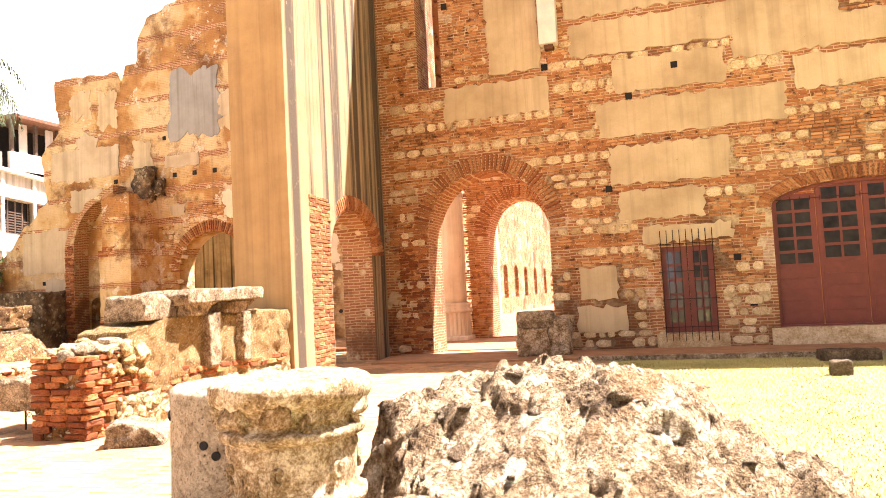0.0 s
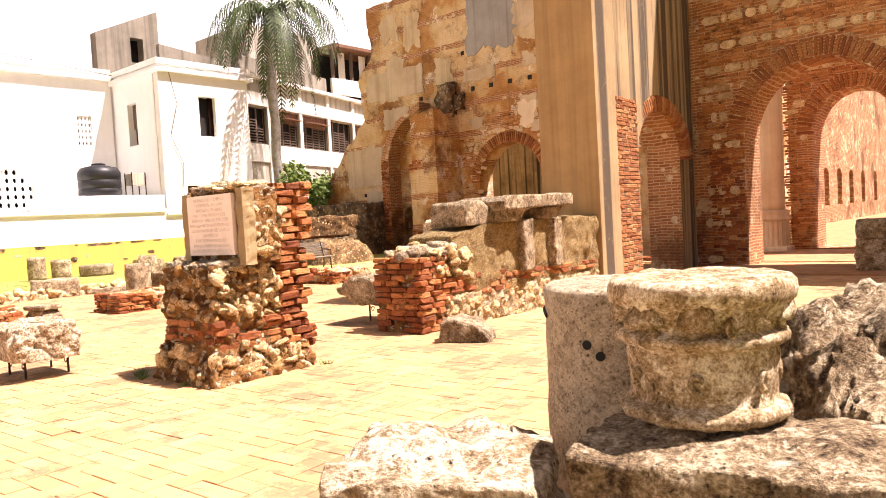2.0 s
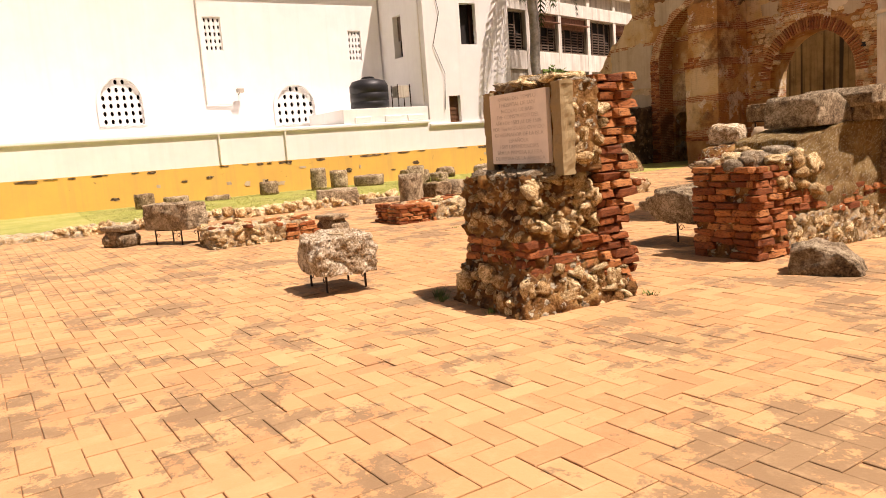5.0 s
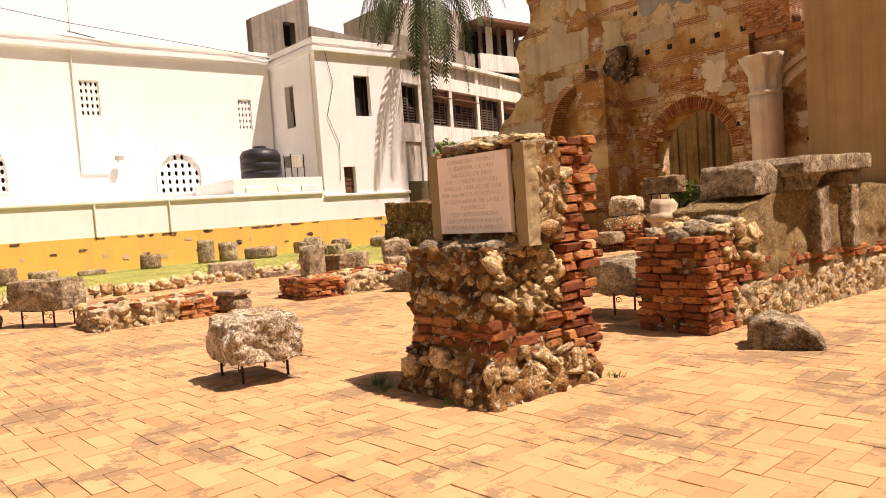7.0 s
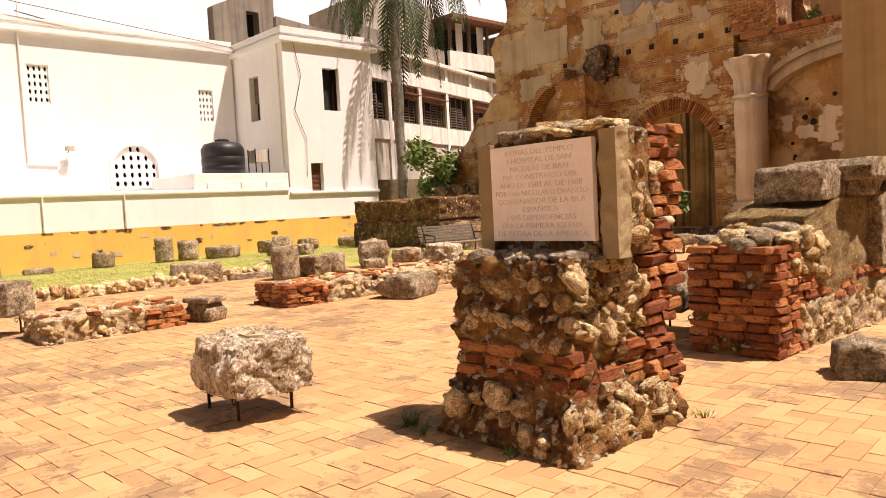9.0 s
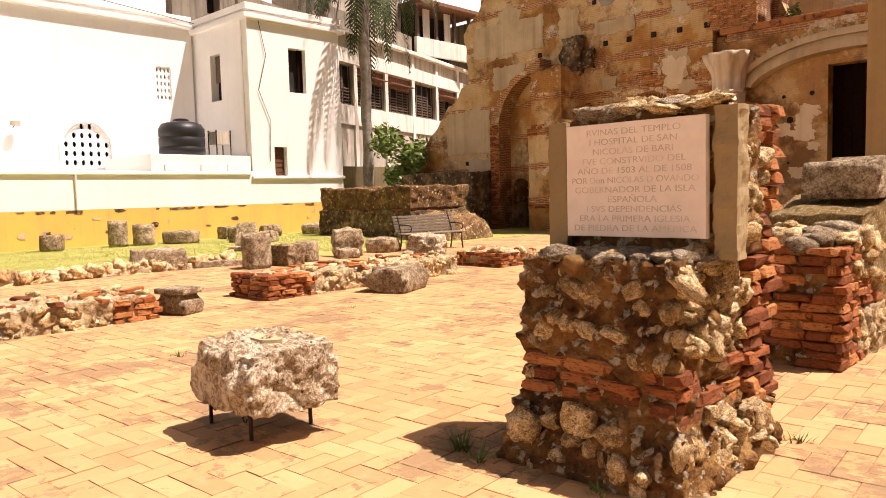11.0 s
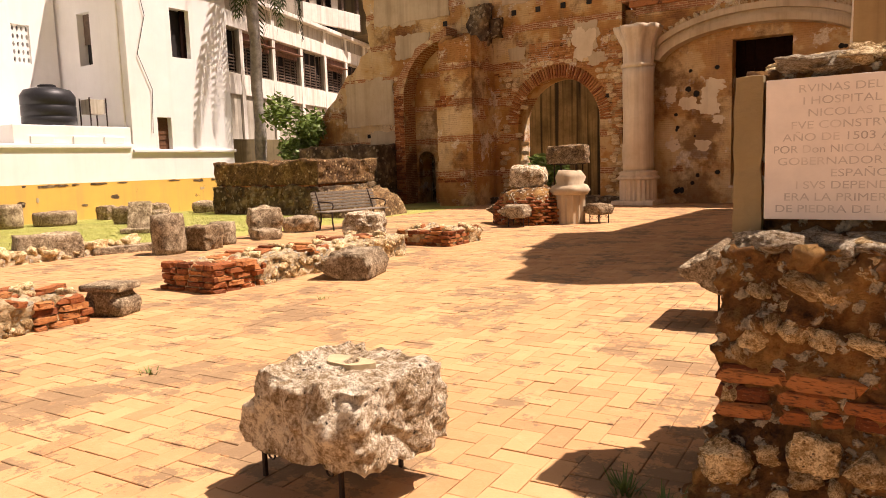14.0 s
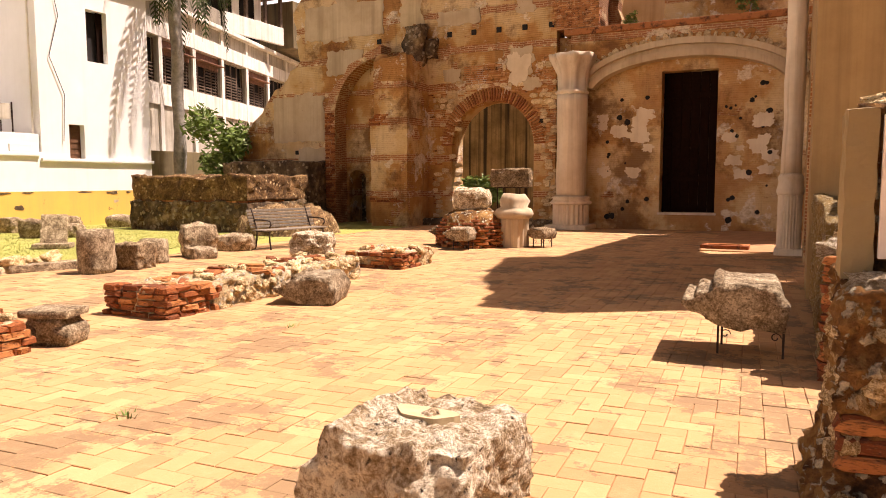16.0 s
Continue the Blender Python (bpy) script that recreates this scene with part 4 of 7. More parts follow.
d1 = thing("door_1", 0, 0, 0, "small red-brown glazed double door behind an iron grille", "door", kind="structure")
glazed_leaf(d1, -0.57, -0.03, 0.42, 2.25, FY + 0.16, 2, 5, 0.1)
glazed_leaf(d1, -0.03, 0.5, 0.42, 2.25, FY + 0.16, 2, 5, 0.1)
grille(d1, -0.62, 0.55, 0.25, 2.6, FY - 0.06, 9, 4)
d2 = thing("door_2", 0, 0, 0, "large arched red-brown door of four glazed leaves", "door", kind="structure")
for i in range(4):
    x0 = 1.67 + i * 0.85
    top = 3.0 + 0.4 * (1 - ((x0 + 0.425 - 3.37) / 1.7) ** 2)
    glazed_leaf(d2, x0, x0 + 0.85, 0.47, top, FY + 0.2, 2, 5, 0.46)
part("frame", wall(arch_loop(1.67, 5.07, 0.47, 2.95, 0.45), [arch_loop(1.74, 5.0, 0.5, 2.93, 0.4)], FY + 0.12, FY + 0.19), M_REDDOOR, d2)
grille(d2, 1.6, 5.1, 0.24, 0.46, FY - 0.05, 24, 1)
grille(d2, 1.75, 5.0, 3.0, 3.1, FY - 0.03, 18, 1)
for x0, x1, z0, z1 in ((-0.75, 0.7, 0.1, 0.4), (1.5, 5.3, 0.1, 0.46)):
    part("door_sill", boxes((x0, x1, FY - 0.06, FY + 0.14, z0, z1), bevel=0.015), M_PALESTONE, d1 if x0 < 0 else d2, "worn stone sill")
part("infill", boxes((-5.62, -5.2, FY + 0.7, FY + 0.99, 6.4, 9.4)), M_DARKBRICK, facade, "brick infill of the window")
pipe = thing("downpipe", -2.65, FY, 0, "square whitewashed rainwater pipe end on the facade", "downpipe")
part("body", boxes((-0.2, 0.2, -0.3, -0.001, 6.95, 9.7), bevel=0.02), M_PIPE, pipe)
part("bracket", boxes((-0.1, 0.1, -0.2, -0.002, 6.85, 6.95), bevel=0.01), M_BROWNWOOD, pipe)
# jamb brickwork of the passage in the pier
lay_bricks(pier, (-6.518, 11.75, 0), (-0.083, 1, 0), (-1, 0, 0), 1.0, 46, 21, z0=0.1, depth=0.1, miss=0.03, jag=0.05, meshes=ARCHBRICKS, loose=0.2)
lay_bricks(pier, (-6.83, 15.2, 0), (-0.083, 1, 0), (-1, 0, 0), 0.75, 56, 22, z0=0.1, depth=0.1, miss=0.03, jag=0.1, meshes=ARCHBRICKS, loose=0.2)
arch_bricks(pier, 13.975, 2.45, 1.225, 0.9, 0.32, -6.74, 0.2, 23, "x")
lay_bricks(pier, (-7.54, 17.62, 0), (0, -1, 0), (1, 0, 0), 0.5, 60, 24, z0=0.1, depth=0.12, miss=0.03, jag=0.1)

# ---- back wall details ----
# Beam and putlog holes are uncut; black blocks paint their shade.
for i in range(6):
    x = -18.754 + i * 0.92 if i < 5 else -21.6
    part("putlog_hole", boxes((x - 0.09, x + 0.09, BY - 0.03, BY - 0.003, 6.6, 6.78), bevel=0.02), M_DARK, back, "near-black rounded block painting the shade of a beam hole")
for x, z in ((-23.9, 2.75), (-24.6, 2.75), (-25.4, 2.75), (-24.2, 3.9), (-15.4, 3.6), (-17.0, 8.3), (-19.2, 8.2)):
    part("putlog_hole", boxes((x - 0.08, x + 0.08, BY - 0.03, BY - 0.003, z - 0.08, z + 0.08), bevel=0.02), M_DARK, back, "near-black square block painting the shade of a putlog hole")
for i, (x0, x1, z0, z1) in enumerate([(-16.6, -15.6, 4.9, 6.2), (-16.2, -15.3, 4.6, 5.1), (-24.4, -22.6, 6.6, 8.0), (-23.6, -22.4, 7.6, 9.0), (-16.4, -15.6, 7.0, 7.8), (-25.6, -24.4, 4.3, 5.1)]):
    blot(back, x0, x1, z0, z1, BY, 200 + i, M_OLDPLASTER)
blot(back, -19.3, -16.2, 7.6, 11.3, BY, 220, M_CEMENT, 0.02, "cement_patch")
blot(back, -16.9, -15.2, 8.6, 9.8, BY - 0.02, 221, M_OLDPLASTER, 0.02)
boss = roughen(grid_box(-20.25, -19.6, 23.2, BY - 0.01, 5.6, 7.0, 0.12), 0.16, 2.2, 12, keep_base=False)
part("broken_corbel", boss, M_SOOT, back, "blackened stump of masonry", True)
bm = roughen(grid_box(-19.65, -19.2, 23.5, BY - 0.01, 5.9, 6.55, 0.1), 0.12, 2.5, 14, keep_base=False)
part("broken_corbel", bm, M_SOOT, back, "blackened stump of masonry", True)
lay_bricks(back, (-23.55, BY - 0.78, 0), (1, 0, 0), (0, 1, 0), 0.45, 56, 25, z0=0.05, depth=0.12, miss=0.04)
lay_bricks(back, (-21.1, 22.17, 0), (1, 0, 0), (0, 1, 0), 0.75, 5, 26, z0=3.55, depth=0.1, miss=0.1, jag=0.15)
lay_bricks(back, (-21.1, 22.17, 0), (1, 0, 0), (0, 1, 0), 1.3, 3, 27, z0=0.9, depth=0.1, miss=0.2, jag=0.3)
rnd = random.Random(31)
for i in range(26):
    x, z = -19.3 + rnd.uniform(0, 0.9), 0.4 + i * 0.16
    piece("stone", rnd.choice(PALES), back, pose(x, BY + 0.01, z, 0, rnd.uniform(-10, 10), 0) @ Matrix.Diagonal((0.3, 0.12, 0.16, 1)))
for i in range(40):
    x, z = -15.5 + rnd.uniform(0, 0.7), 0.3 + i * 0.11
    piece("stone", rnd.choice(PALES), back, pose(x, BY + 0.01, z, 0, rnd.uniform(-10, 10), 0) @ Matrix.Diagonal((0.28, 0.1, 0.14, 1)))

for i, (x0, x1, z0, z1) in enumerate([(-24.9, -23.7, 2.9, 4.3), (-25.2, -23.9, 0.9, 2.5), (-20.9, -19.7, 6.9, 8.4), (-22.6, -21.3, 8.6, 10.6), (-16.9, -15.0, 8.0, 9.6), (-24.0, -22.6, 9.3, 10.8)]):
    blot(back, x0, x1, z0, z1, BY, 260 + i, M_PANEL)
for i, (x0, x1, z0, z1) in enumerate([(-26.5, -24.1, 3.15, 4.9), (-25.2, -23.75, 0.2, 1.6), (-25.3, -23.75, 1.75, 2.9), (-24.9, -21.4, 6.95, 8.2), (-19.2, -17.6, 7.0, 7.5), (-23.9, -22.3, 5.6, 6.5)]):
    slab(back, x0, x1, z0, z1, BY, 300 + i, M_OLDPLASTER, 0.02)
blot(back, -16.75, -15.7, 4.75, 6.0, BY, 330, M_LIMEWASH, 0.025)
blot(back, -19.1, -18.2, 5.0, 5.6, BY, 331, M_OLDPLASTER, 0.02)
# portal: arch moulding, black lumps painting the holes' shade, door leaf
for (r0, r1, t) in ((0.0, 0.22, 0.5), (0.22, 0.36, 0.4), (0.36, 0.55, 0.56)):
    outer = [(-10.85 + (2.85 + r1) * math.cos(a), 4.35 + (1.0 + r1) * math.sin(a)) for a in [math.pi * (0.06 + 0.88 * i / 30) for i in range(31)]]
    inner = [(-10.85 + (2.85 + r0) * math.cos(a), 4.35 + (1.0 + r0) * math.sin(a)) for a in [math.pi * (0.06 + 0.88 * i / 30) for i in range(31)]]
    part("arch_moulding", wall(outer + inner[::-1], [], BY + 0.35 - t, BY + 0.36), M_OLDPLASTER, portal, "worn moulded stone archivolt")
for i in range(40):
    a = math.pi * (0.06 + 0.88 * (i + 0.5) / 40)
    piece("stone", PALES[i % 6], portal, pose(-10.85 + 3.45 * math.cos(a), BY - 0.1, 4.35 + 1.62 * math.sin(a), 0, -math.degrees(a), 0) @ Matrix.Diagonal((0.12 + 0.06 * (i * 7 % 5) / 2, 0.07, 0.1 + 0.04 * (i * 3 % 4), 1)))
part("spandrel", wall([(-14.4, 4.8)] + [(-10.85 + 3.39 * math.cos(a), 4.35 + 1.54 * math.sin(a)) for a in [math.pi * (0.94 - 0.88 * i / 30) for i in range(31)]] + [(-7.4, 4.8), (-7.4, 6.25), (-14.4, 6.25)], [], BY - 0.1, BY + 0.348), M_BACK, portal)
part("coping", boxes((-14.6, -7.3, BY - 0.2, BY + 0.6, 6.25, 6.45), bevel=0.03), M_DARKBRICK, portal, "brick coping course")
rnd = random.Random(41)
# Plaster stays whole; flat black lumps paint the shade of its pits.
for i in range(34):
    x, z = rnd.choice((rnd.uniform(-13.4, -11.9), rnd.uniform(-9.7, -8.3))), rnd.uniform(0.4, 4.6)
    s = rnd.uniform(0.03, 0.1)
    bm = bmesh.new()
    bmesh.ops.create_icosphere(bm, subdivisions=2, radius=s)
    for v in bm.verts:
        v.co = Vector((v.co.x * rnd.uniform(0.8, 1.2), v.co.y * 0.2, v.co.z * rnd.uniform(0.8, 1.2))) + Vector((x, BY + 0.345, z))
    part("pit", bm, M_DARK, portal, "flat near-black lump painting the shade of a plaster hole")
rnd = random.Random(43)
for i in range(22):
    x, z = rnd.choice((rnd.uniform(-13.5, -11.9), rnd.uniform(-9.7, -8.3))), rnd.uniform(1.7, 3.7)
    w = rnd.uniform(0.25, 0.8)
    blot(portal, x - w / 2, x + w / 2, z - w * 0.35, z + w * 0.4, BY + 0.35, 500 + i, M_LIMEWASH, 0.008)
d3 = thing("door_3", 0, 0, 0, "tall dark timber door deep in the portal", "door", kind="structure")
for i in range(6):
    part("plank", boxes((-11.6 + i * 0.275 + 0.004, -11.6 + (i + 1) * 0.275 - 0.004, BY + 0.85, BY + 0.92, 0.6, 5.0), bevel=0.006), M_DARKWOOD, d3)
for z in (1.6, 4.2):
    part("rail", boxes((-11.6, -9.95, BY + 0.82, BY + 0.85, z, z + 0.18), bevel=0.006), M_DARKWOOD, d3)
part("threshold", boxes((-11.65, -9.9, BY + 0.3, BY + 0.8, 0.55, 0.62), bevel=0.015), M_COLUMN, d3, "pale stone threshold")


def column(x, y, r, ped, z_cap, z_top, label, mat=M_COLUMN):
    t = thing("column", x, y, 0, label, "column")
    part("plinth", boxes((-r * 1.4, r * 1.4, -r * 1.4, r * 1.4, 0, 0.22), bevel=0.03), mat, t)
    part("pedestal", lathe([(r * 1.22, 0.22), (r * 1.22, ped * 0.75)], 96, 24, 0.07), mat, t, "fluted pedestal")
    part("base_moulding", lathe([(r * 1.3, ped * 0.75), (r * 1.42, ped * 0.8), (r * 1.3, ped * 0.85), (r * 1.2, ped * 0.9), (r * 1.32, ped * 0.95), (r * 1.05, ped)], 40), mat, t, "", True)
    part("shaft", roughen(lathe([(r, ped + (z_cap - ped) * i / 14) for i in range(15)], 36), 0.03, 1.5, 3), mat, t, "cream plastered shaft", True)
    cap = lathe([(r * 1.12, z_cap), (r * 1.16, z_cap + 0.1), (r, z_cap + 0.14), (r * 1.05, z_cap + (z_top - z_cap) * 0.5), (r * 1.5, z_top - 0.15), (r * 1.6, z_top)], 48, 8, 0.14)
    part("capital", roughen(cap, 0.06, 4, 5, keep_base=False), M_COLUMN, t, "worn leafy capital", True)
    return t


column(-14.25, 23.45, 0.48, 1.15, 4.35, 5.6, "cream plastered portal column on a fluted pedestal")
column(-7.82, 17.05, 0.19, 1.75, 6.0, 7.0, "slender cream column against the pier")
column(-6.72, 21.0, 0.42, 1.2, 4.4, 5.4, "pale column inside the nave seen through the arch")
bm = roughen(grid_box(-20.4, -14.9 + 0.1, 23.3, 23.78, 0, 0.3, 0.12), 0.1, 2.2, 15)
tagged(link_mesh("rubble_mound", bm, M_SOOT, True), "heap of dark rubble at the wall's foot", "rubble")

# ---- white house and tower details ----
def pierced(name, y0, y1, z0, z1, x, nx, nz, arch=0.0):
    """A screen of pierced blocks in a window opening."""
    t = thing(name, 0, 0, 0, "window filled with pierced white concrete blocks", "window", kind="structure")
    # Near-black sheet paints the gloom behind the pierced blocks.
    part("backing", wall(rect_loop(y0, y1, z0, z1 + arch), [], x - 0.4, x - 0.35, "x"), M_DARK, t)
    w, h = (y1 - y0) / nx, (z1 + arch - z0) / nz
    holes = []
    for i in range(nx):
        for j in range(nz):
            for k2 in (0.0,):
                cy, cz = y0 + (i + 0.5) * w, z0 + (j + 0.5) * h
                if arch and cz > z1 - 0.05 and abs(cy - (y0 + y1) / 2) > (y1 - y0) / 2 * math.sqrt(max(0.0, 1 - ((cz - z1 + 0.12) / (arch + 0.05)) ** 2)) - w * 0.3:
                    continue
                holes.append([(cy + w * 0.25 * math.cos(a), cz + h * 0.33 * math.sin(a)) for a in [math.tau * q / 10 for q in range(10)]])
    outer = rect_loop(y0, y1, z0, z1) if not arch else arch_loop(y0, y1, z0, z1, arch)
    part("screen", wall(outer, holes, x - 0.16, x - 0.06, "x"), M_WHITE, t)
    return t


pierced("window_1", 8.1, 8.85, 6.15, 7.6, WX, 4, 5)
pierced("window_2", 14.75, 15.4, 5.7, 7.1, WX, 4, 5)
pierced("window_3", 3.7, 5.3, 3.2, 4.1, WX, 6, 6, 1.0)
pierced("window_4", 10.95, 12.75, 2.9, 3.7, WX, 6, 5, 0.95)
for nm, y0, y1, z0, sp, ri in (("trim_1", 3.7, 5.3, 3.2, 4.1, 1.0), ("trim_2", 10.95, 12.75, 2.9, 3.7, 0.95)):
    tagged(link_mesh(nm, wall(arch_loop(y0 - 0.14, y1 + 0.14, z0, sp, ri + 0.14), [arch_loop(y0, y1, z0 + 0.01, sp, ri)], WX, WX + 0.06, "x"), M_WHITE), "raised white arch moulding", "trim", kind="structure")
tagged(link_mesh("trim_cornice", boxes((WX - 0.5, WX + 0.22, -40, 16.4, 8.75, 8.95), bevel=0.03), M_WHITE), "white cornice along the house's eaves", "trim", kind="structure")
tagged(link_mesh("trim_parapet", boxes((WX - 0.4, WX + 0.1, -40, 16.4, 9.1, 9.3), bevel=0.03), M_WHITE), "white parapet", "trim", kind="structure")
tagged(link_mesh("trim_annex", boxes((-31, -30.24, -40, 16.4, 2.45, 2.58), bevel=0.03), M_WHITE), "white moulding along the annex", "trim", kind="structure")
for y0 in (12.9, 14.3, 15.4):
    part_w = boxes((-30.9, -30.3, y0, y0 + 0.75, 2.6, 2.85), bevel=0.02)
    tagged(link_mesh("trim_merlon", part_w, M_WHITE), "low white parapet block", "trim", kind="structure")
tagged(link_mesh("trim_tower", boxes((-35.3, -30.14, 16.3, 21.3, 8.55, 8.75), bevel=0.03), M_WHITE), "white cornice round the tower", "trim", kind="structure")
tagged(link_mesh("trim_tower_base", boxes((-31, -30.22, 16.45, 21.1, 2.3, 2.42), bevel=0.03), M_WHITE), "white string course on the tower", "trim", kind="structure")
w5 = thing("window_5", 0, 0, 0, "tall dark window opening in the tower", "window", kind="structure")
# Black sheet set in the opening; the room's shade is its colour.
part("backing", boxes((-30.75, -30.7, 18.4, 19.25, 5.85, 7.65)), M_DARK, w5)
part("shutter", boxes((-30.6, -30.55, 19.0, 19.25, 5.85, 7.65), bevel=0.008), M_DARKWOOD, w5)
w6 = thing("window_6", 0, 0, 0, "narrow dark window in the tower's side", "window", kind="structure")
# Unlit inside painted as a black sheet.
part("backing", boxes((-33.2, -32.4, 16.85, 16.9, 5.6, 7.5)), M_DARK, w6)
part("curtain", boxes((-33.2, -32.75, 16.75, 16.78, 6.4, 7.5)), M_SHUTTER, w6)
d4 = thing("door_4", 0, 0, 0, "small brown wooden shutter door in the tower", "door", kind="structure")
part("leaf", boxes((-30.6, -30.55, 17.55, 18.15, 2.3, 3.6), bevel=0.008), M_BROWNWOOD, d4)
for j in range(6):
    part("slat", boxes((-30.55, -30.53, 17.62, 18.08, 2.38 + j * 0.2, 2.5 + j * 0.2), bevel=0.006), M_BROWNWOOD, d4)
tagged(link_mesh("ledge_tank", boxes((-34.4, -30.36, 12.4, 16.45, 2.6, 3.2), bevel=0.02), M_WHITE), "raised white roof slab under the tank", "ledge", kind="structure")
tank = thing("water_tank", -31.3, 14.1, 3.2, "black ribbed plastic water tank on the annex roof", "water tank")
part("body", lathe([(0.84, 0), (0.84, 0.3), (0.81, 0.33), (0.84, 0.36), (0.84, 0.66), (0.81, 0.69), (0.84, 0.72), (0.84, 1.0), (0.72, 1.2), (0.34, 1.3)], 32), M_TANK, tank, "", True)
part("lid", lathe([(0.28, 1.29), (0.28, 1.37), (0.2, 1.4)], 24), M_TANK, tank)
cd = thing("condenser_rack", -31.0, 15.5, 3.2, "small steel rack with a condenser beside the tank", "rack")
for dx, dy in ((-0.3, -0.3), (0.3, -0.3), (0.3, 0.3), (-0.3, 0.3)):
    part("leg", tube([(dx, dy, 0), (dx, dy, 1.0)], 0.025, 5), M_IRON, cd)
part("unit", boxes((-0.28, 0.28, -0.28, 0.28, 0.45, 0.95), bevel=0.02), M_CONCRETE, cd, "weathered grey casing")
for nm, pts in (("cable", [(-34.2, -6.0, 11.9), (-34.2, 0.0, 10.85), (-34.2, 4.1, 10.24), (-34.2, 7.93, 9.74), (-34.2, 15.1, 9.12), (-34.2, 16.4, 9.0)]), ("cable", [(-30.28, 17.0, 8.6), (-30.27, 17.3, 7.2), (-30.27, 16.9, 5.8), (-30.27, 17.4, 4.6), (-30.27, 17.3, 3.0)]), ("drain_pipe", [(-34.44, 7.9, 9.0), (-34.44, 7.9, 3.9), (-34.44, 8.95, 3.87)]), ("drain_pipe", [(-30.27, 7.2, 2.5), (-30.27, 7.2, 1.3)]), ("drain_pipe", [(-30.27, 9.8, 2.5), (-30.27, 9.8, 1.3)]), ("drain_pipe", [(-30.6, 16.42, 8.5), (-30.6, 16.42, 2.7)])):
    tagged(link_mesh(nm, tube(pts, 0.035 if nm == "drain_pipe" else 0.012, 6), M_PIPE if nm == "drain_pipe" else M_DARK), "thin pipe fixed to the white wall" if nm == "drain_pipe" else "loose black cable strung along the white house", "pipe" if nm == "drain_pipe" else "cable")
for y, z in ((9.3, 4.3),):
    fl = thing("wall_light", WX, y, z, "small floodlight bracketed to the white wall", "lamp")
    part("arm", tube([(0, 0, 0), (0.25, 0, 0.1)], 0.02, 5), M_IRON, fl)
    part("head", boxes((0.2, 0.4, -0.15, 0.15, 0.05, 0.22), bevel=0.02), M_CONCRETE, fl)
ant = thing("antenna", WX, 7.98, 9.3, "thin aerial mast on the white house", "antenna")
part("mast", tube([(0, 0, 0), (0, 0, 1.65)], 0.025, 5), M_PIPE, ant)
part("arm", tube([(0, -0.1, 0.2), (0, 1.0, 0.0)], 0.02, 5), M_IRON, ant)

plinth = bpy.data.objects["wall_yellow_plinth"]
rnd = random.Random(19)
for i in range(34):
    y, w, h = rnd.uniform(-2, 20.8), rnd.uniform(0.15, 0.7), rnd.uniform(0.03, 0.12)
    blot(plinth, y, y + w, 1.27 - h, 1.29, -30.3, 400 + i, M_SOOT, 0.006, "mould_stain", "x")
for i in range(16):
    y, w, z = rnd.uniform(2, 20.5), rnd.uniform(0.1, 0.4), rnd.uniform(0.2, 0.95)
    blot(plinth, y, y + w, z, z + rnd.uniform(0.08, 0.25), -30.3, 440 + i, M_OLDPLASTER if i % 2 else M_SOOT, 0.006, "paint_loss", "x")

# ---- concrete building ----
cb = thing("building_front", 0, 0, 0, "louvred window bands of the old concrete building", "building")
cb.matrix_basis = TURN
for i in range(7):
    y0 = 21.8 + i * 3.05
    # Sheet painted near-black for the shade behind the louvres.
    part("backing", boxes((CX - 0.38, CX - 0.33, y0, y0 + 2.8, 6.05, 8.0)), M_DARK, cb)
    for c in range(4):
        a = y0 + c * 0.7
        win = part("window", boxes((CX - 0.25, CX - 0.2, a, a + 0.05, 6.05, 8.0), (CX - 0.25, CX - 0.2, a + 0.65, a + 0.7, 6.05, 8.0)), M_SHUTTER, cb, "dark wooden louvre")
        for s in range(9 if (i + c) % 3 else 6):
            z = 6.1 + s * 0.15
            part("slat", boxes((CX - 0.26, CX - 0.16, a + 0.05, a + 0.65, z, z + 0.05)), M_SHUTTER, win)
    if i in (1, 2, 4):
        part("awning", boxes((CX - 0.15, CX + 0.35, y0, y0 + 2.6, 7.55, 7.6), bevel=0.01), M_SHINGLE, cb, "rusty tin blind")
        part("blind", boxes((CX - 0.12, CX - 0.08, y0 + 0.1, y0 + 2.7, 7.35, 8.0), bevel=0.01), M_SHINGLE, cb, "rolled rusty blind")
for z0, z1, t in ((8.05, 8.75, 0.14), (5.05, 6.0, 0.1), (9.45, 9.65, 0.35)):
    part("band", boxes((CX, CX + t, 21.3, 44, z0, z1), bevel=0.02), M_BAND, cb, "cream concrete band")
for i in range(8):
    part("post", boxes((CX, CX + 0.12, 21.45 + i * 3.05, 21.75 + i * 3.05, 0, 9.5), bevel=0.015), M_BAND, cb)
part("parapet", boxes((CX - 0.3, CX - 0.05, 21.3, 31, 9.65, 10.6), bevel=0.03), M_RAWCEMENT, cb, "black-stained parapet")
up = thing("rooftop_house", 0, 0, 0, "weathered rooftop storeys with a dark gallery", "building")
up.matrix_basis = Matrix.Translation((0.5, -0.07, -0.15)) @ Matrix.Diagonal((1.1, 1.1, 1.1, 1)) @ Matrix.Translation((-0.6, -1.0, -0.5))
part("block", boxes((-39, -34.0, 25.0, 30.0, 9.6, 13.2), bevel=0.03), M_CONCRETE, up, "stained pale wall")
part("gable", wall([(18.4, 8.0), (18.4, 12.4), (21.8, 14.0), (21.8, 8.0)], [rect_loop(20.2, 20.9, 11.1, 12.4)], -38, -37.4, "x"), M_RAWCEMENT, up, "bare gable of raw cement")
# Black sheets stand for shade in the gable window and the gallery.
part("gable_backing", boxes((-38.2, -38.1, 20.0, 21.1, 10.9, 12.6)), M_DARK, up)
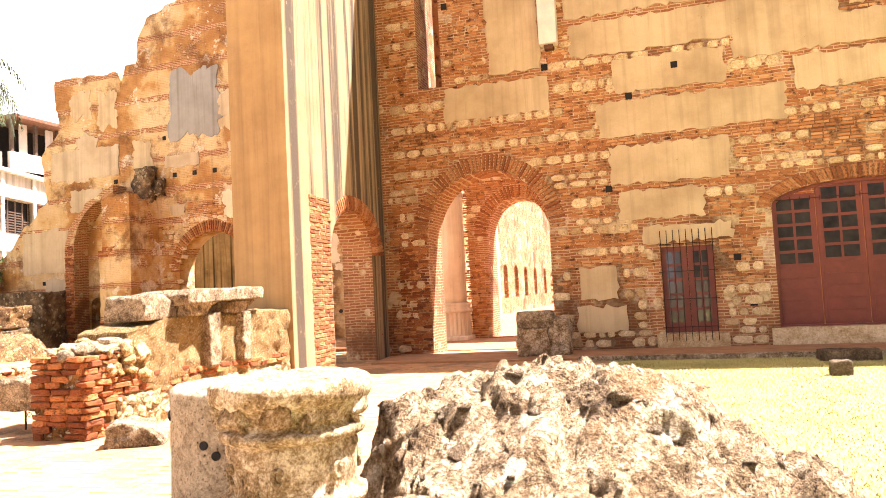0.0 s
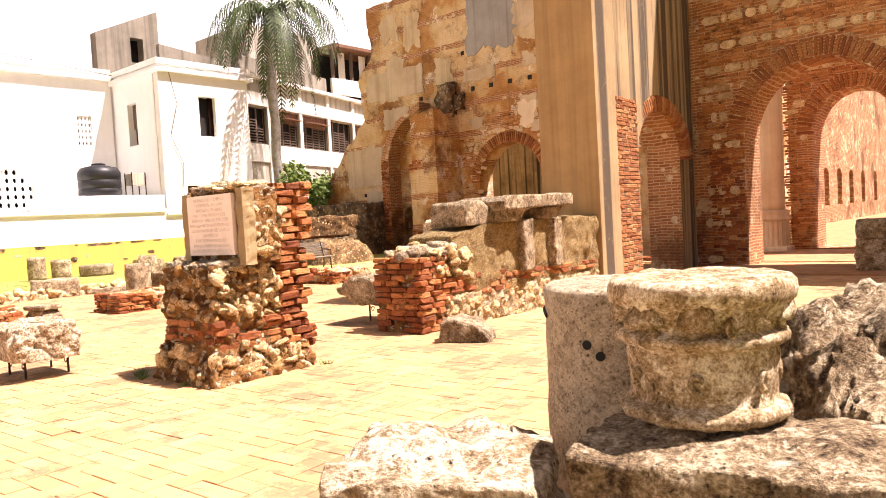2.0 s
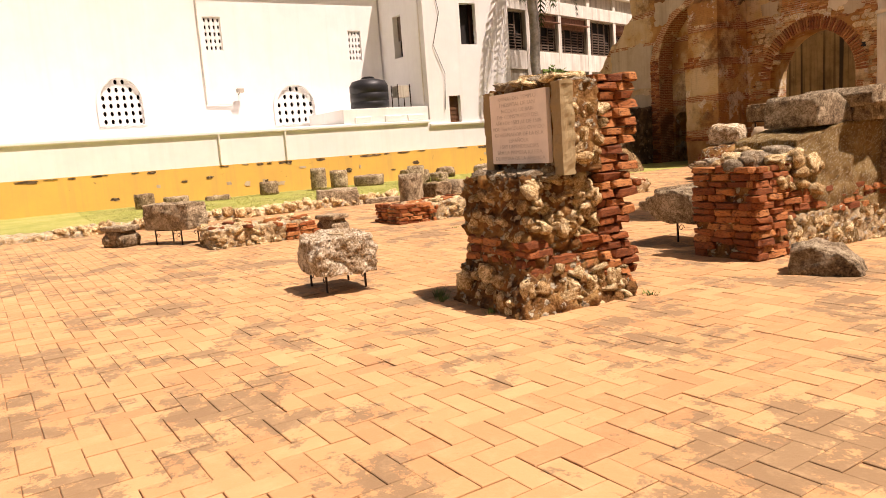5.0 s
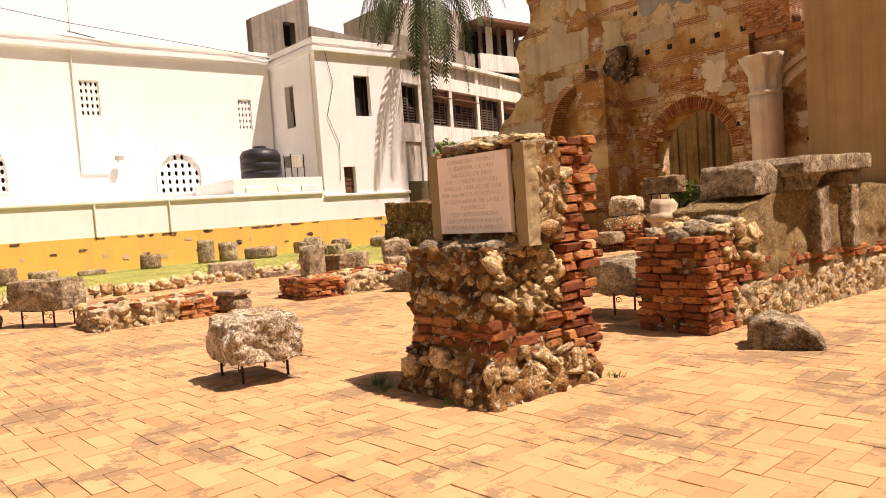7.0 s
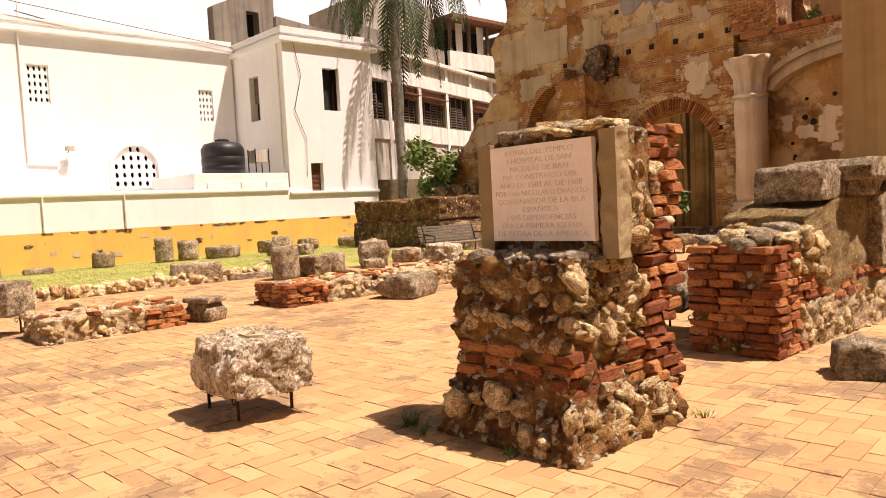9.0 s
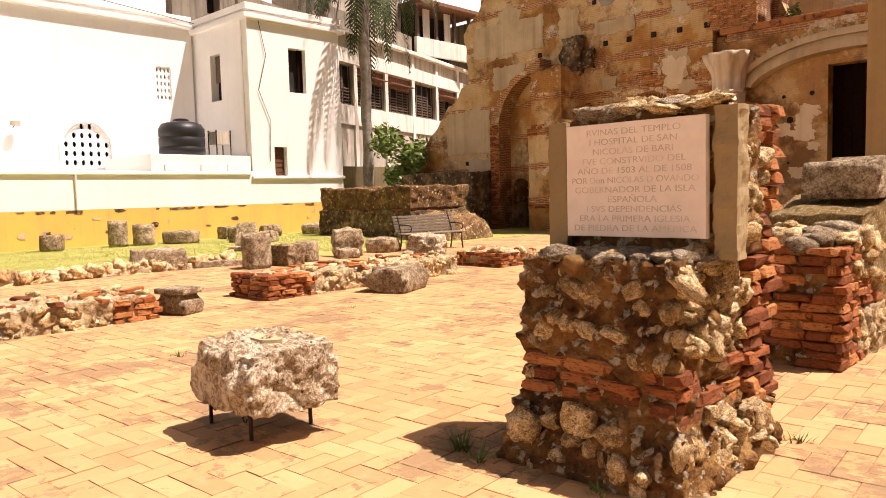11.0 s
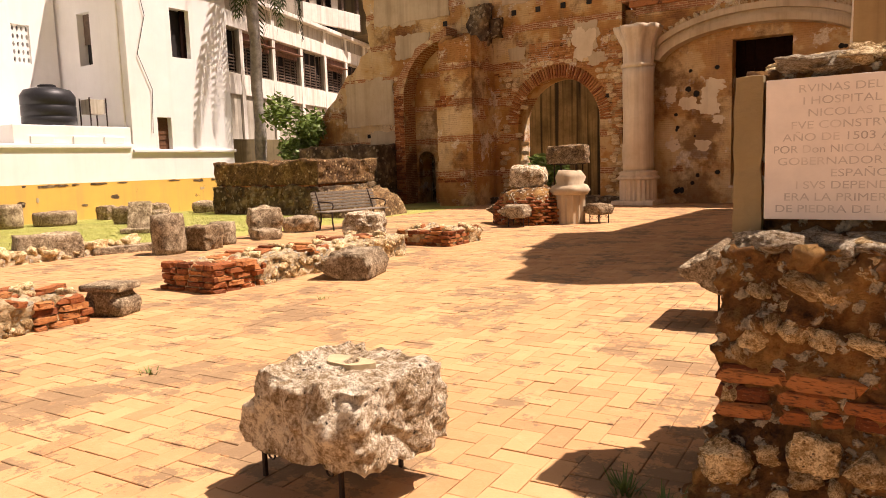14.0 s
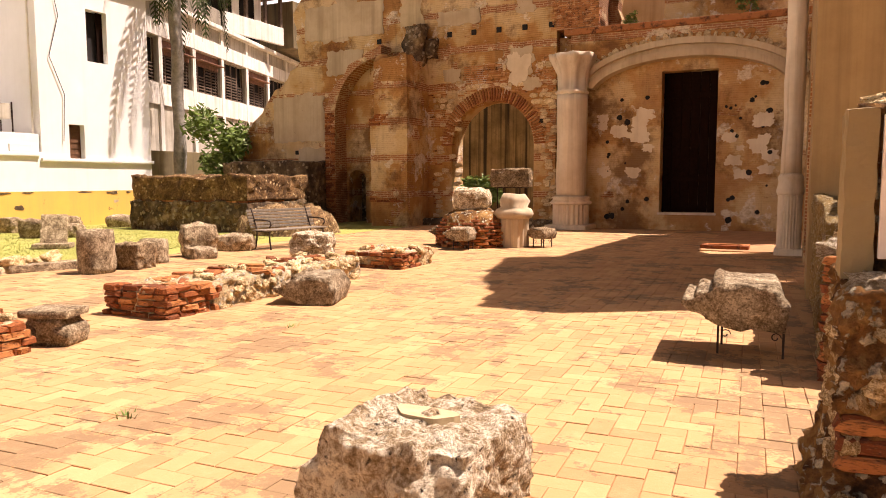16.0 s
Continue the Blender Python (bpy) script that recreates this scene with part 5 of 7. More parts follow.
part("low_wall", wall([(20.4, 8), (20.4, 11.6), (26.0, 11.0), (26.0, 8)], [], -35.2, -34.9, "x"), M_RAWCEMENT, up, "graffiti-stained parapet wall")
part("gallery_back", boxes((-34.6, -34.5, 30.0, 34.6, 9.6, 12.3)), M_DARK, up)
part("gallery_rail", boxes((-33.0, -32.8, 30.0, 34.6, 9.65, 10.6), bevel=0.02), M_BAND, up)
part("gallery_roof", boxes((-35, -32.2, 29.8, 35, 12.3, 12.5), bevel=0.02), M_SHINGLE, up)
for y in (30.1, 31.6, 33.1, 34.4):
    part("gallery_post", boxes((-33.0, -32.85, y, y + 0.18, 10.6, 12.3)), M_SHUTTER, up)
for y in (30.7, 32.4):
    part("gallery_shutter", boxes((-33.0, -32.95, y, y + 0.5, 10.6, 12.2)), M_BAND, up)
part("tall_block", boxes((-38, -32.6, 35.2, 44, 9.6, 12.2), bevel=0.03), M_BACKCONC, up, "dark stained block")
lowc = boxes((-32.4, -31.4, 21.4, 31, 0, 2.9), bevel=0.03)
tagged(link_mesh("wall_boundary", lowc, M_BACKCONC), "mossy boundary wall behind the palm", "wall", kind="structure")

# ---- palm, bush, plants ----
palm = thing("palm_tree", -30.5, 22.7, 0, "tall royal palm with a smooth grey trunk", "palm tree")
part("trunk", roughen(tube([(0.03 * math.sin(i), 0.03 * math.cos(i), i * 0.5) for i in range(24)], 0.24, 14), 0.04, 1.2, 2), M_TRUNK, palm, "", True)
part("crownshaft", tube([(0.1, 0.1, 11.3), (0.1, 0.1, 11.8), (0.1, 0.1, 12.4)], 0.2, 10), M_FROND, palm, "green crownshaft")
rnd = random.Random(5)
bm = bmesh.new()
for f in range(36):
    az, lift = f * 2.4 + rnd.uniform(-0.3, 0.3), rnd.uniform(-0.5, 1.2)
    L = rnd.uniform(4.4, 6.0)
    p = Vector((0.1, 0.1, 12.1))
    d = Vector((math.cos(az) * math.cos(lift), math.sin(az) * math.cos(lift), math.sin(lift)))
    n = 26
    for i in range(n):
        q = p + d * (L / n)
        side = d.cross(Vector((0, 0, 1)))
        side = side.normalized() if side.length > 0.01 else Vector((1, 0, 0))
        bm.faces.new([bm.verts.new(c) for c in (p - side * 0.03, p + side * 0.03, q + side * 0.02, q - side * 0.02)])
        for s in (-1, 1):
            ll = 0.95 * math.sin(math.pi * (0.1 + 0.8 * i / n)) * rnd.uniform(0.8, 1.1)
            out = (side * s * 0.5 + d * 0.55).normalized()
            mid = p + out * ll * 0.5
            tip = mid + out * ll * 0.25 + Vector((0, 0, -ll * rnd.uniform(0.5, 0.8)))
            e = d * 0.05
            bm.faces.new([bm.verts.new(c) for c in (p - e, p + e, mid + e * 0.9, mid - e * 0.9)])
            bm.faces.new([bm.verts.new(c) for c in (mid - e * 0.9, mid + e * 0.9, tip)])
        p = q
        d = (d + Vector((0, 0, -0.14))).normalized()
part("crown", bm, M_FROND, palm, "drooping feathery fronds")


def leafy(name, x, y, z, r, h, count, seed, label, category, leaf=0.09):
    t = thing(name, x, y, 0, label, category)
    part("stem", tube([(0, 0, z - 0.05), (0.05, 0.02, z + h * 0.3), (0.1, 0.0, z + h * 0.55)], 0.05 * r, 6), M_TRUNK, t)
    rnd = random.Random(seed)
    bm = bmesh.new()
    clumps = [(rnd.uniform(-r, r) * 0.65, rnd.uniform(-r, r) * 0.65, z + h * rnd.uniform(0.25, 0.95), rnd.uniform(0.3, 0.55) * r) for _ in range(14)]
    for i in range(count):
        cx, cy, cz, cr = rnd.choice(clumps)
        o = Vector((rnd.gauss(0, 1), rnd.gauss(0, 1), rnd.gauss(0, 0.8))).normalized() * cr * rnd.uniform(0.5, 1.05)
        c = Vector((cx, cy, cz)) + o
        u = Vector((rnd.gauss(0, 1), rnd.gauss(0, 1), rnd.gauss(0, 0.6))).normalized() * leaf * rnd.uniform(0.7, 1.5)
        w = u.orthogonal().normalized() * leaf * 0.4
        bm.faces.new([bm.verts.new(q) for q in (c - u, c + w, c + u, c - w)])
    part("leaves", bm, M_LEAF, t)
    return t


leafy("bush", -28.9, 23.4, 0.4, 1.5, 4.0, 2600, 3, "leafy green shrub against the boundary wall", "bush", 0.14)
leafy("shrub", -17.7, 24.3, 0.0, 0.7, 1.7, 900, 4, "dark green leafy shrub inside the arch", "shrub", 0.14)
leafy("wall_plant", -9.2, 24.3, 6.4, 0.35, 0.8, 260, 6, "small green plant sprouting from the coping", "plant", 0.07)
leafy("wall_plant", -12.6, 24.3, 6.4, 0.3, 0.5, 160, 7, "small green plant sprouting from the coping", "plant", 0.07)

# ---- monument with the plaque ----
mon = thing("monument", -7.25, 4.3, 0, "rubble and brick pedestal carrying an inscribed marble plaque", "monument")


def local(bm, t):
    bmesh.ops.translate(bm, verts=list(bm.verts), vec=-t.matrix_basis.translation)
    return bm


def mon_shape(x, y, z):
    f = max(0.0, 0.5 - z) * 0.3
    return (x + (f if x > -7.2 else -f * 0.9), y - (f if y < 4.2 else -f * 0.3), z)


part("core", local(craggy(roughen(shape_box(grid_box(-7.54, -6.68, 3.79, 4.8, 0, 1.17, 0.018), mon_shape), 0.03, 6, 2, 4), 0.09, 6.5, 2), mon), M_MORTAR, mon, "lime mortar full of small stones", True)
part("panel_block", local(craggy(grid_box(-7.5, -6.56, 4.1, 4.5, 1.18, 1.9, 0.02), 0.035, 9, 5), mon), M_MORTAR, mon, "earthy masonry behind the plaque", True)
part("jamb", local(roughen(grid_box(-7.545, -7.43, 4.06, 4.42, 1.18, 1.88, 0.025), 0.01, 9, 3), mon), M_FRAME, mon)
part("jamb", local(roughen(grid_box(-6.62, -6.51, 4.07, 4.2, 1.17, 1.89, 0.02), 0.016, 8, 4), mon), M_FRAME, mon)
plaque = part("plaque", local(boxes((-7.415, -6.645, 4.04, 4.085, 1.27, 1.855), bevel=0.004), mon), M_MARBLE, mon, "pale pink marble slab with cut letters")
LINES = ["RVINAS DEL TEMPLO", "I HOSPITAL DE SAN", "NICOLAS DE BARI", "FVE CONSTRVIDO DEL", "AÑO DE 1503 AL DE 1508", "POR Dᴼᴺ NICOLAS D OVANDO".replace("ᴼᴺ", "on"), "GOBERNADOR DE LA ISLA", "ESPAÑOLA", "I SVS DEPENDENCIAS", "ERA LA PRIMERA IGLESIA", "DE PIEDRA DE LA AMERICA"]
for i, text in enumerate(LINES):
    cu = bpy.data.curves.new("inscription", "FONT")
    cu.body, cu.size, cu.align_x, cu.extrude = text, 0.056, "CENTER", 0.0006
    tmp = bpy.data.objects.new("tmp", cu)
    me = bpy.data.meshes.new_from_object(tmp)
    bpy.data.objects.remove(tmp)
    me.name = "inscription"
    me.materials.append(M_LETTER)
    xs = [v.co.x for v in me.vertices]
    wide = max(xs) - min(xs)
    ob = new("inscription", me)
    ob.parent = mon
    ob["kind"] = "stuff"
    ob.matrix_basis = pose(0.22, 4.0394 - 4.3, 1.795 - i * 0.0495, 90, 0, 0) @ Matrix.Diagonal((min(1.0, 0.7 / wide), 0.8, 1, 1))
# stones and bricks of the pedestal
O = mon.matrix_basis.translation
# front: some large lumps low down, a few stones bedded in the mortar above, cream lumps along the top edge
lay_stones(mon, Vector((-7.64, 3.67, 0.0)) - O, (1, 0, 0), (0, 1, 0), 1.04, 0.42, 1, 0.15, depth=0.13, cover=0.6, sink=0.34)
lay_stones(mon, Vector((-7.54, 3.77, 0.66)) - O, (1, 0, 0), (0, 1, 0), 0.9, 0.42, 2, 0.12, depth=0.1, cover=0.5, sink=0.28)
lay_stones(mon, Vector((-7.57, 3.8, 1.06)) - O, (1, 0, 0), (0, 1, 0), 0.91, 0.1, 23, 0.16, depth=0.16, cover=0.95, sink=0.4)
# side: pale rounded stones
lay_stones(mon, Vector((-6.66, 3.76, 0.0)) - O, (0.05, 1, 0), (-1, 0, 0), 1.0, 0.36, 3, 0.17, depth=0.18, cover=0.9, sink=0.02)
lay_stones(mon, Vector((-6.62, 3.76, 0.0)) - O, (0.05, 1, 0), (-1, 0, 0), 1.0, 0.4, 13, 0.1, depth=0.08, cover=0.5, sink=0.3)
lay_stones(mon, Vector((-6.69, 3.82, 0.66)) - O, (0, 1, 0), (-1, 0, 0), 0.7, 0.48, 4, 0.24, depth=0.2, cover=1.0, sink=0.02)
lay_stones(mon, Vector((-6.67, 3.82, 0.68)) - O, (0, 1, 0), (-1, 0, 0), 0.7, 0.48, 14, 0.1, depth=0.1, cover=0.6, sink=0.1)
lay_stones(mon, Vector((-7.56, 4.8, 0.0)) - O, (0, -1, 0), (1, 0, 0), 0.95, 1.1, 5, 0.14, depth=0.12, cover=0.6, sink=0.3)
lay_stones(mon, Vector((-6.7, 4.84, 0.0)) - O, (-1, 0, 0), (0, -1, 0), 0.68, 1.1, 6, 0.16, depth=0.14)
lay_bricks(mon, Vector((-7.55, 3.775, 0.0)) - O, (1, 0, 0), (0, 1, 0), 0.9, 3, 7, z0=0.46, depth=0.12, miss=0.12, jag=0.05)
lay_bricks(mon, Vector((-7.55, 3.79, 0.0)) - O, (1, 0, 0), (0, 1, 0), 0.9, 1, 17, z0=0.6, depth=0.12, miss=0.1, jag=0.05)
lay_bricks(mon, Vector((-6.66, 3.8, 0.0)) - O, (0, 1, 0), (-1, 0, 0), 0.85, 4, 8, z0=0.38, depth=0.16, miss=0.12)
lay_bricks(mon, Vector((-6.62, 4.52, 0.0)) - O, (0, 1, 0), (-1, 0, 0), 0.42, 26, 9, z0=0.06, depth=0.22, miss=0.08, jag=0.07, bl=0.24)
lay_bricks(mon, Vector((-6.66, 4.84, 0.0)) - O, (-1, 0, 0), (0, -1, 0), 0.5, 25, 10, z0=0.06, depth=0.2, miss=0.08, jag=0.1)
part("brick_core", local(boxes((-7.2, -6.72, 4.5, 4.85, 0.9, 1.88)), mon), M_MORTAR, mon)
lay_stones(mon, Vector((-6.56, 4.14, 1.2)) - O, (0, 1, 0), (-1, 0, 0), 0.4, 0.7, 11, 0.18, depth=0.14)
rnd = random.Random(77)
for i in range(34):
    x, y = rnd.uniform(-7.4, -6.62), rnd.uniform(4.1, 4.5)
    piece("stone", rnd.choice(STONES + CORALS), mon, Matrix.Translation(Vector((x, y, 1.92 + rnd.uniform(-0.02, 0.03))) - O) @ pose(0, 0, 0, rnd.uniform(-10, 10), rnd.uniform(-10, 10), rnd.uniform(0, 180)) @ Matrix.Diagonal((rnd.uniform(0.14, 0.3), rnd.uniform(0.1, 0.2), rnd.uniform(0.05, 0.1), 1)))
for i in range(30):
    x, y = rnd.uniform(-7.44, -6.68), rnd.uniform(3.86, 4.06)
    piece("stone", rnd.choice(CORALS), mon, Matrix.Translation(Vector((x, y, 1.17 + rnd.uniform(-0.02, 0.02))) - O) @ pose(0, 0, 0, rnd.uniform(-10, 10), rnd.uniform(-10, 10), rnd.uniform(0, 180)) @ Matrix.Diagonal((rnd.uniform(0.12, 0.26), rnd.uniform(0.1, 0.2), rnd.uniform(0.06, 0.12), 1)))

# ---- rubble wall beside the pier ----
w1 = thing("rubble_wall", -7.2, 8.6, 0, "stub wall of brick courses and rubble topped with pebbly concrete", "wall stub")
O = w1.matrix_basis.translation
part("core", local(craggy(grid_box(-7.48, -6.77, 6.71, 7.5, 0, 1.02, 0.025), 0.05, 6, 4), w1), M_MORTAR, w1, "", True)
part("concrete_top", local(roughen(shape_box(grid_box(-7.5, -6.74, 7.35, 10.86, 0, 1.4, 0.04), lambda x, y, z: (x + (0.22 * (y - 7.35) / 3.5 if x > -7.2 else 0), y, z * (0.9 + 0.1 * min(1, (y - 7.35) / 0.7)))), 0.05, 4, 5), w1), M_PEBBLE, w1, "pebbly lime concrete", True)
lay_bricks(w1, Vector((-7.52, 6.66, 0)) - O, (1, 0, 0), (0, 1, 0), 0.78, 14, 51, z0=0.02, depth=0.13, miss=0.16, jag=0.06)
lay_bricks(w1, Vector((-6.72, 6.68, 0)) - O, (0, 1, 0), (-1, 0, 0), 0.5, 14, 52, z0=0.02, depth=0.14, miss=0.12, jag=0.12)
lay_stones(w1, Vector((-6.74, 7.15, 0)) - O, (0.062, 1, 0), (-1, 0, 0), 3.7, 0.5, 53, 0.14, depth=0.15, sink=0.25)
part("rubble_face", local(craggy(shape_box(grid_box(-6.9, -6.73, 7.2, 10.8, 0, 0.5, 0.03), lambda x, y, z: (x + (0.062 * (y - 7.2) if x > -6.8 else 0), y, z)), 0.07, 7, 8), w1), M_PALERUBBLE, w1, "pale rubble in lime mortar", True)
lay_bricks(w1, Vector((-6.74, 7.1, 0)) - O, (0.062, 1, 0), (-1, 0, 0), 1.4, 4, 54, z0=0.46, depth=0.18, miss=0.05, jag=0.1)
lay_bricks(w1, Vector((-6.65, 8.4, 0)) - O, (0.062, 1, 0), (-1, 0, 0), 2.4, 2, 55, z0=0.56, depth=0.16, miss=0.1)
lay_stones(w1, Vector((-6.72, 6.95, 0.72)) - O, (0.062, 1, 0), (-1, 0, 0), 0.7, 0.34, 56, 0.17, depth=0.17)
lay_stones(w1, Vector((-7.47, 7.0, 0)) - O, (0, 1, 0), (1, 0, 0), 3.8, 1.1, 57, 0.18, depth=0.11, cover=0.6)
rnd = random.Random(78)
for i in range(30):
    x, y = rnd.uniform(-7.45, -6.8), rnd.uniform(6.75, 7.5)
    piece("stone", rnd.choice(STONES + CORALS), w1, Matrix.Translation(Vector((x, y, 1.03 + 0.1 * (y - 6.75) + rnd.uniform(-0.02, 0.05))) - O) @ pose(0, 0, 0, rnd.uniform(-12, 12), rnd.uniform(-12, 12), rnd.uniform(0, 180)) @ Matrix.Diagonal((rnd.uniform(0.16, 0.36), rnd.uniform(0.14, 0.26), rnd.uniform(0.08, 0.18), 1)))
# pale streaked render on the far part
for y0, y1 in ((8.72, 8.98), (9.5, 9.7)):
    bm = grid_box(-6.75, -6.53 + 0.05 * (y0 - 8.7), y0, y1, 0.68, 1.42, 0.04)
    part("pilaster_strip", local(roughen(bm, 0.03, 6, int(y0 * 10), keep_base=False), w1), M_GREY, w1, "dark upright strip of carved stone", True)

# ---- carved fragments on the wall ----
def corbel_slab():
    t = thing("cornice_slab", -6.95, 9.1, 1.4, "weathered stone cornice slab on two curved corbels", "cornice fragment")
    prof = [(-0.9, 0.16), (0.9, 0.2), (0.92, 0.34), (0.86, 0.38), (-0.88, 0.36), (-0.94, 0.28)]
    bm = wall(prof, [], -0.28, 0.5, "x")
    bmesh.ops.subdivide_edges(bm, edges=list(bm.edges), cuts=5, use_grid_fill=True)
    part("slab", roughen(bm, 0.025, 5, 3, keep_base=False), M_GREY, t, "", True)
    for y in (-0.55, 0.42):
        loop = [(y - 0.3, 0.0), (y + 0.12, 0.0), (y + 0.2, 0.1), (y + 0.42, 0.19), (y - 0.3, 0.17)]
        bm = wall(loop, [], -0.22, 0.42, "x")
        bmesh.ops.subdivide_edges(bm, edges=list(bm.edges), cuts=3, use_grid_fill=True)
        part("corbel", roughen(bm, 0.02, 6, 4), M_GREY, t, "curved corbel", True)
    return t


corbel_slab()
t = thing("wedge_stone", -7.0, 7.95, 1.38, "grey wedge-shaped carved stone resting on the wall", "carved stone")
bm = wall([(-0.35, 0), (0.45, 0), (0.4, 0.08), (0.05, 0.34), (-0.3, 0.32)], [], -0.3, 0.3, "x")
bmesh.ops.subdivide_edges(bm, edges=list(bm.edges), cuts=4, use_grid_fill=True)
part("body", roughen(bm, 0.03, 5, 6), M_GREY, t, "", True)

# ---- foreground fragments ----
sh = thing("column_shaft", -2.13, 2.86, 0, "grey pitted stump of a stone column shaft", "column fragment")
prof = [(0.31, 0)] + [(0.325 - 0.006 * abs(i - 8) / 8, 0.07 * i) for i in range(1, 17)] + [(0.322, 1.19), (0.3, 1.21), (0.2, 1.215), (0.08, 1.21)]
part("shaft", roughen(lathe(prof, 80), 0.007, 9, 11, 5), M_SHAFT, sh, "", True)
# Black plugs, slightly proud, paint the shade of the drilled holes.
for a, z in ((-1.56, 1.0), (-1.4, 0.96)):
    bm = cyl(bmesh.new(), 0.018, 0.018, -0.02, 0.016, 12)
    bmesh.ops.rotate(bm, verts=list(bm.verts), cent=(0, 0, 0), matrix=Euler((0, math.pi / 2, a)).to_matrix())
    bmesh.ops.translate(bm, verts=list(bm.verts), vec=(0.31 * math.cos(a), 0.31 * math.sin(a), z))
    part("dowel_hole", bm, M_DARK, sh, "near-black plug painting the shade of a drilled hole")
# Black bar on the surface paints the shade of a groove.
bm = tube([(0.316 * math.cos(a), 0.316 * math.sin(a), 1.1 - 0.05 * (a + 2.6)) for a in [-2.75 + 0.08 * i for i in range(6)]], 0.012, 6)
part("groove", bm, M_DARK, sh, "near-black bar painting the shade of a cut groove")

# the great boulder, in tilted ledges
def mound(x0, x1, y0, y1, top, step, seed, amp, freq, fn):
    bm = bmesh.new()
    nx, ny = int((x1 - x0) / step), int((y1 - y0) / step)
    off = Vector((seed * 3.3, seed * 1.7, seed))
    vs = []
    for j in range(ny + 1):
        for i in range(nx + 1):
            u, w = i / nx * 2 - 1, j / ny * 2 - 1
            r = (abs(u) ** 3.0 + abs(w) ** 3.0) ** (1 / 3.0)
            x, y = x0 + (x1 - x0) * i / nx, y0 + (y1 - y0) * j / ny
            p = Vector((x, y, 0))
            h = fn(x, y) * max(0.0, 1 - max(0.0, r) ** 5) ** 0.5
            led = noise.fractal(p * freq + off, 0.9, 2.0, 5)
            cell = noise.cell_vector(p * 4.0 + Vector((led, led, 0)) * 0.6 + off)[0]
            h += amp * led * min(1, h * 2) + amp * 0.28 * (cell - 0.5) * min(1, h * 2)
            h += (0.2 * crackle(Vector((x, y, led)) * 1.9 + off) + 0.07 * crackle(Vector((x, y, led)) * 5.5 + off) + 0.03 * crackle(p * 14 + off) - 0.09) * min(1, h * 3) + 0.012 * noise.fractal(p * 22 + off, 0.8, 2.0, 3) * min(1, h * 3)
            sx = noise.noise(p * 3 + off) * 0.08
            vs.append(bm.verts.new((x + sx, y + sx, max(h, -0.03))))
    for j in range(ny):
        for i in range(nx):
            a = j * (nx + 1) + i
            bm.faces.new((vs[a], vs[a + 1], vs[a + nx + 2], vs[a + nx + 1]))
    return craggy(bm, min(0.06, step * 3), 6.0, seed)


def bh(x, y):
    z = 1.2 - 0.12 * max(0, x + 0.9) - 0.5 * max(0, x + 0.55) ** 1.5
    if y < 3.0:
        z -= (3.0 - y) * 0.62
    if y > 3.5:
        z -= (y - 3.5) * 0.4
    return max(0.1, z)


bm = mound(-1.85, 0.95, 1.75, 4.6, 1.2, 0.02, 3, 0.1, 1.2, bh)
rnd = random.Random(33)
spots = [v.co.copy() for v in rnd.sample([v for v in bm.verts if v.co.z > 0.25 and v.co.y < 3.9], 150)]
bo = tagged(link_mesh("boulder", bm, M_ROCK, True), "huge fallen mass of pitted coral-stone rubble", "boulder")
for i, p in enumerate(spots):
    q = rnd.choice((0.025, 0.035, 0.05, 0.07))
    piece("stone", LUMPS[i % 5], bo, Matrix.Translation(p - Vector((0, 0, q * 0.2))) @ pose(0, 0, 0, rnd.uniform(-25, 25), rnd.uniform(-25, 25), rnd.uniform(0, 180)) @ Matrix.Diagonal((q * rnd.uniform(0.9, 1.6), q * rnd.uniform(0.8, 1.2), q * rnd.uniform(0.5, 0.8), 1)))
boulder("stone_block", -1.42, 2.24, 0, (1.02, 0.62, 0.9), 4, M_ROCK, "rough coral-stone block under a carved capital", "stone block", 12, 0.8, 0.05, 6)
cap = thing("capital", -1.62, 2.34, 0.87, "round carved stone capital with worn scrolls", "capital")
prof = [(0.222, 0.0), (0.24, 0.005), (0.25, 0.02), (0.246, 0.038), (0.228, 0.048), (0.214, 0.054)] + [(0.211 + 0.0012 * i, 0.06 + 0.016 * i) for i in range(1, 9)] + [(0.218, 0.2), (0.212, 0.216), (0.236, 0.223), (0.25, 0.234), (0.252, 0.25), (0.24, 0.26), (0.222, 0.266), (0.226, 0.29), (0.24, 0.322), (0.255, 0.338), (0.268, 0.35), (0.275, 0.37), (0.273, 0.4), (0.262, 0.414)] + [(0.25 - 0.02 * i, 0.418) for i in range(11)]
part("drum", roughen(lathe(prof, 110), 0.008, 14, 21, 5), M_CAPITAL, cap, "", True)
for i in range(14):
    a = i * math.tau / 14 + 0.1
    sp = [(0.0085 * q * math.cos(q * 1.1), 0.0085 * q * math.sin(q * 1.1)) for q in [0.35 * j for j in range(13)]]
    low = i % 2
    pts = [((0.221 if low else 0.236) * math.cos(a + u / 0.26), (0.221 if low else 0.236) * math.sin(a + u / 0.26), (0.135 if low else 0.3) + w) for u, w in sp]
    part("scroll", roughen(tube(pts, 0.011, 6), 0.003, 20, i, keep_base=False), M_CAPITAL, cap, "worn carved scroll", True)
for i in range(10):
    a = i * math.tau / 10
    bm = grid_box(-0.03, 0.018, -0.05, 0.05, 0.29, 0.395, 0.016)
    bmesh.ops.translate(bm, verts=list(bm.verts), vec=(0.242, 0, 0))
    bmesh.ops.rotate(bm, verts=list(bm.verts), cent=(0, 0, 0), matrix=Euler((0, 0, a)).to_matrix())
    part("leaf", roughen(bm, 0.02, 14, i, keep_base=False), M_CAPITAL, cap, "broken carved leaf", True)
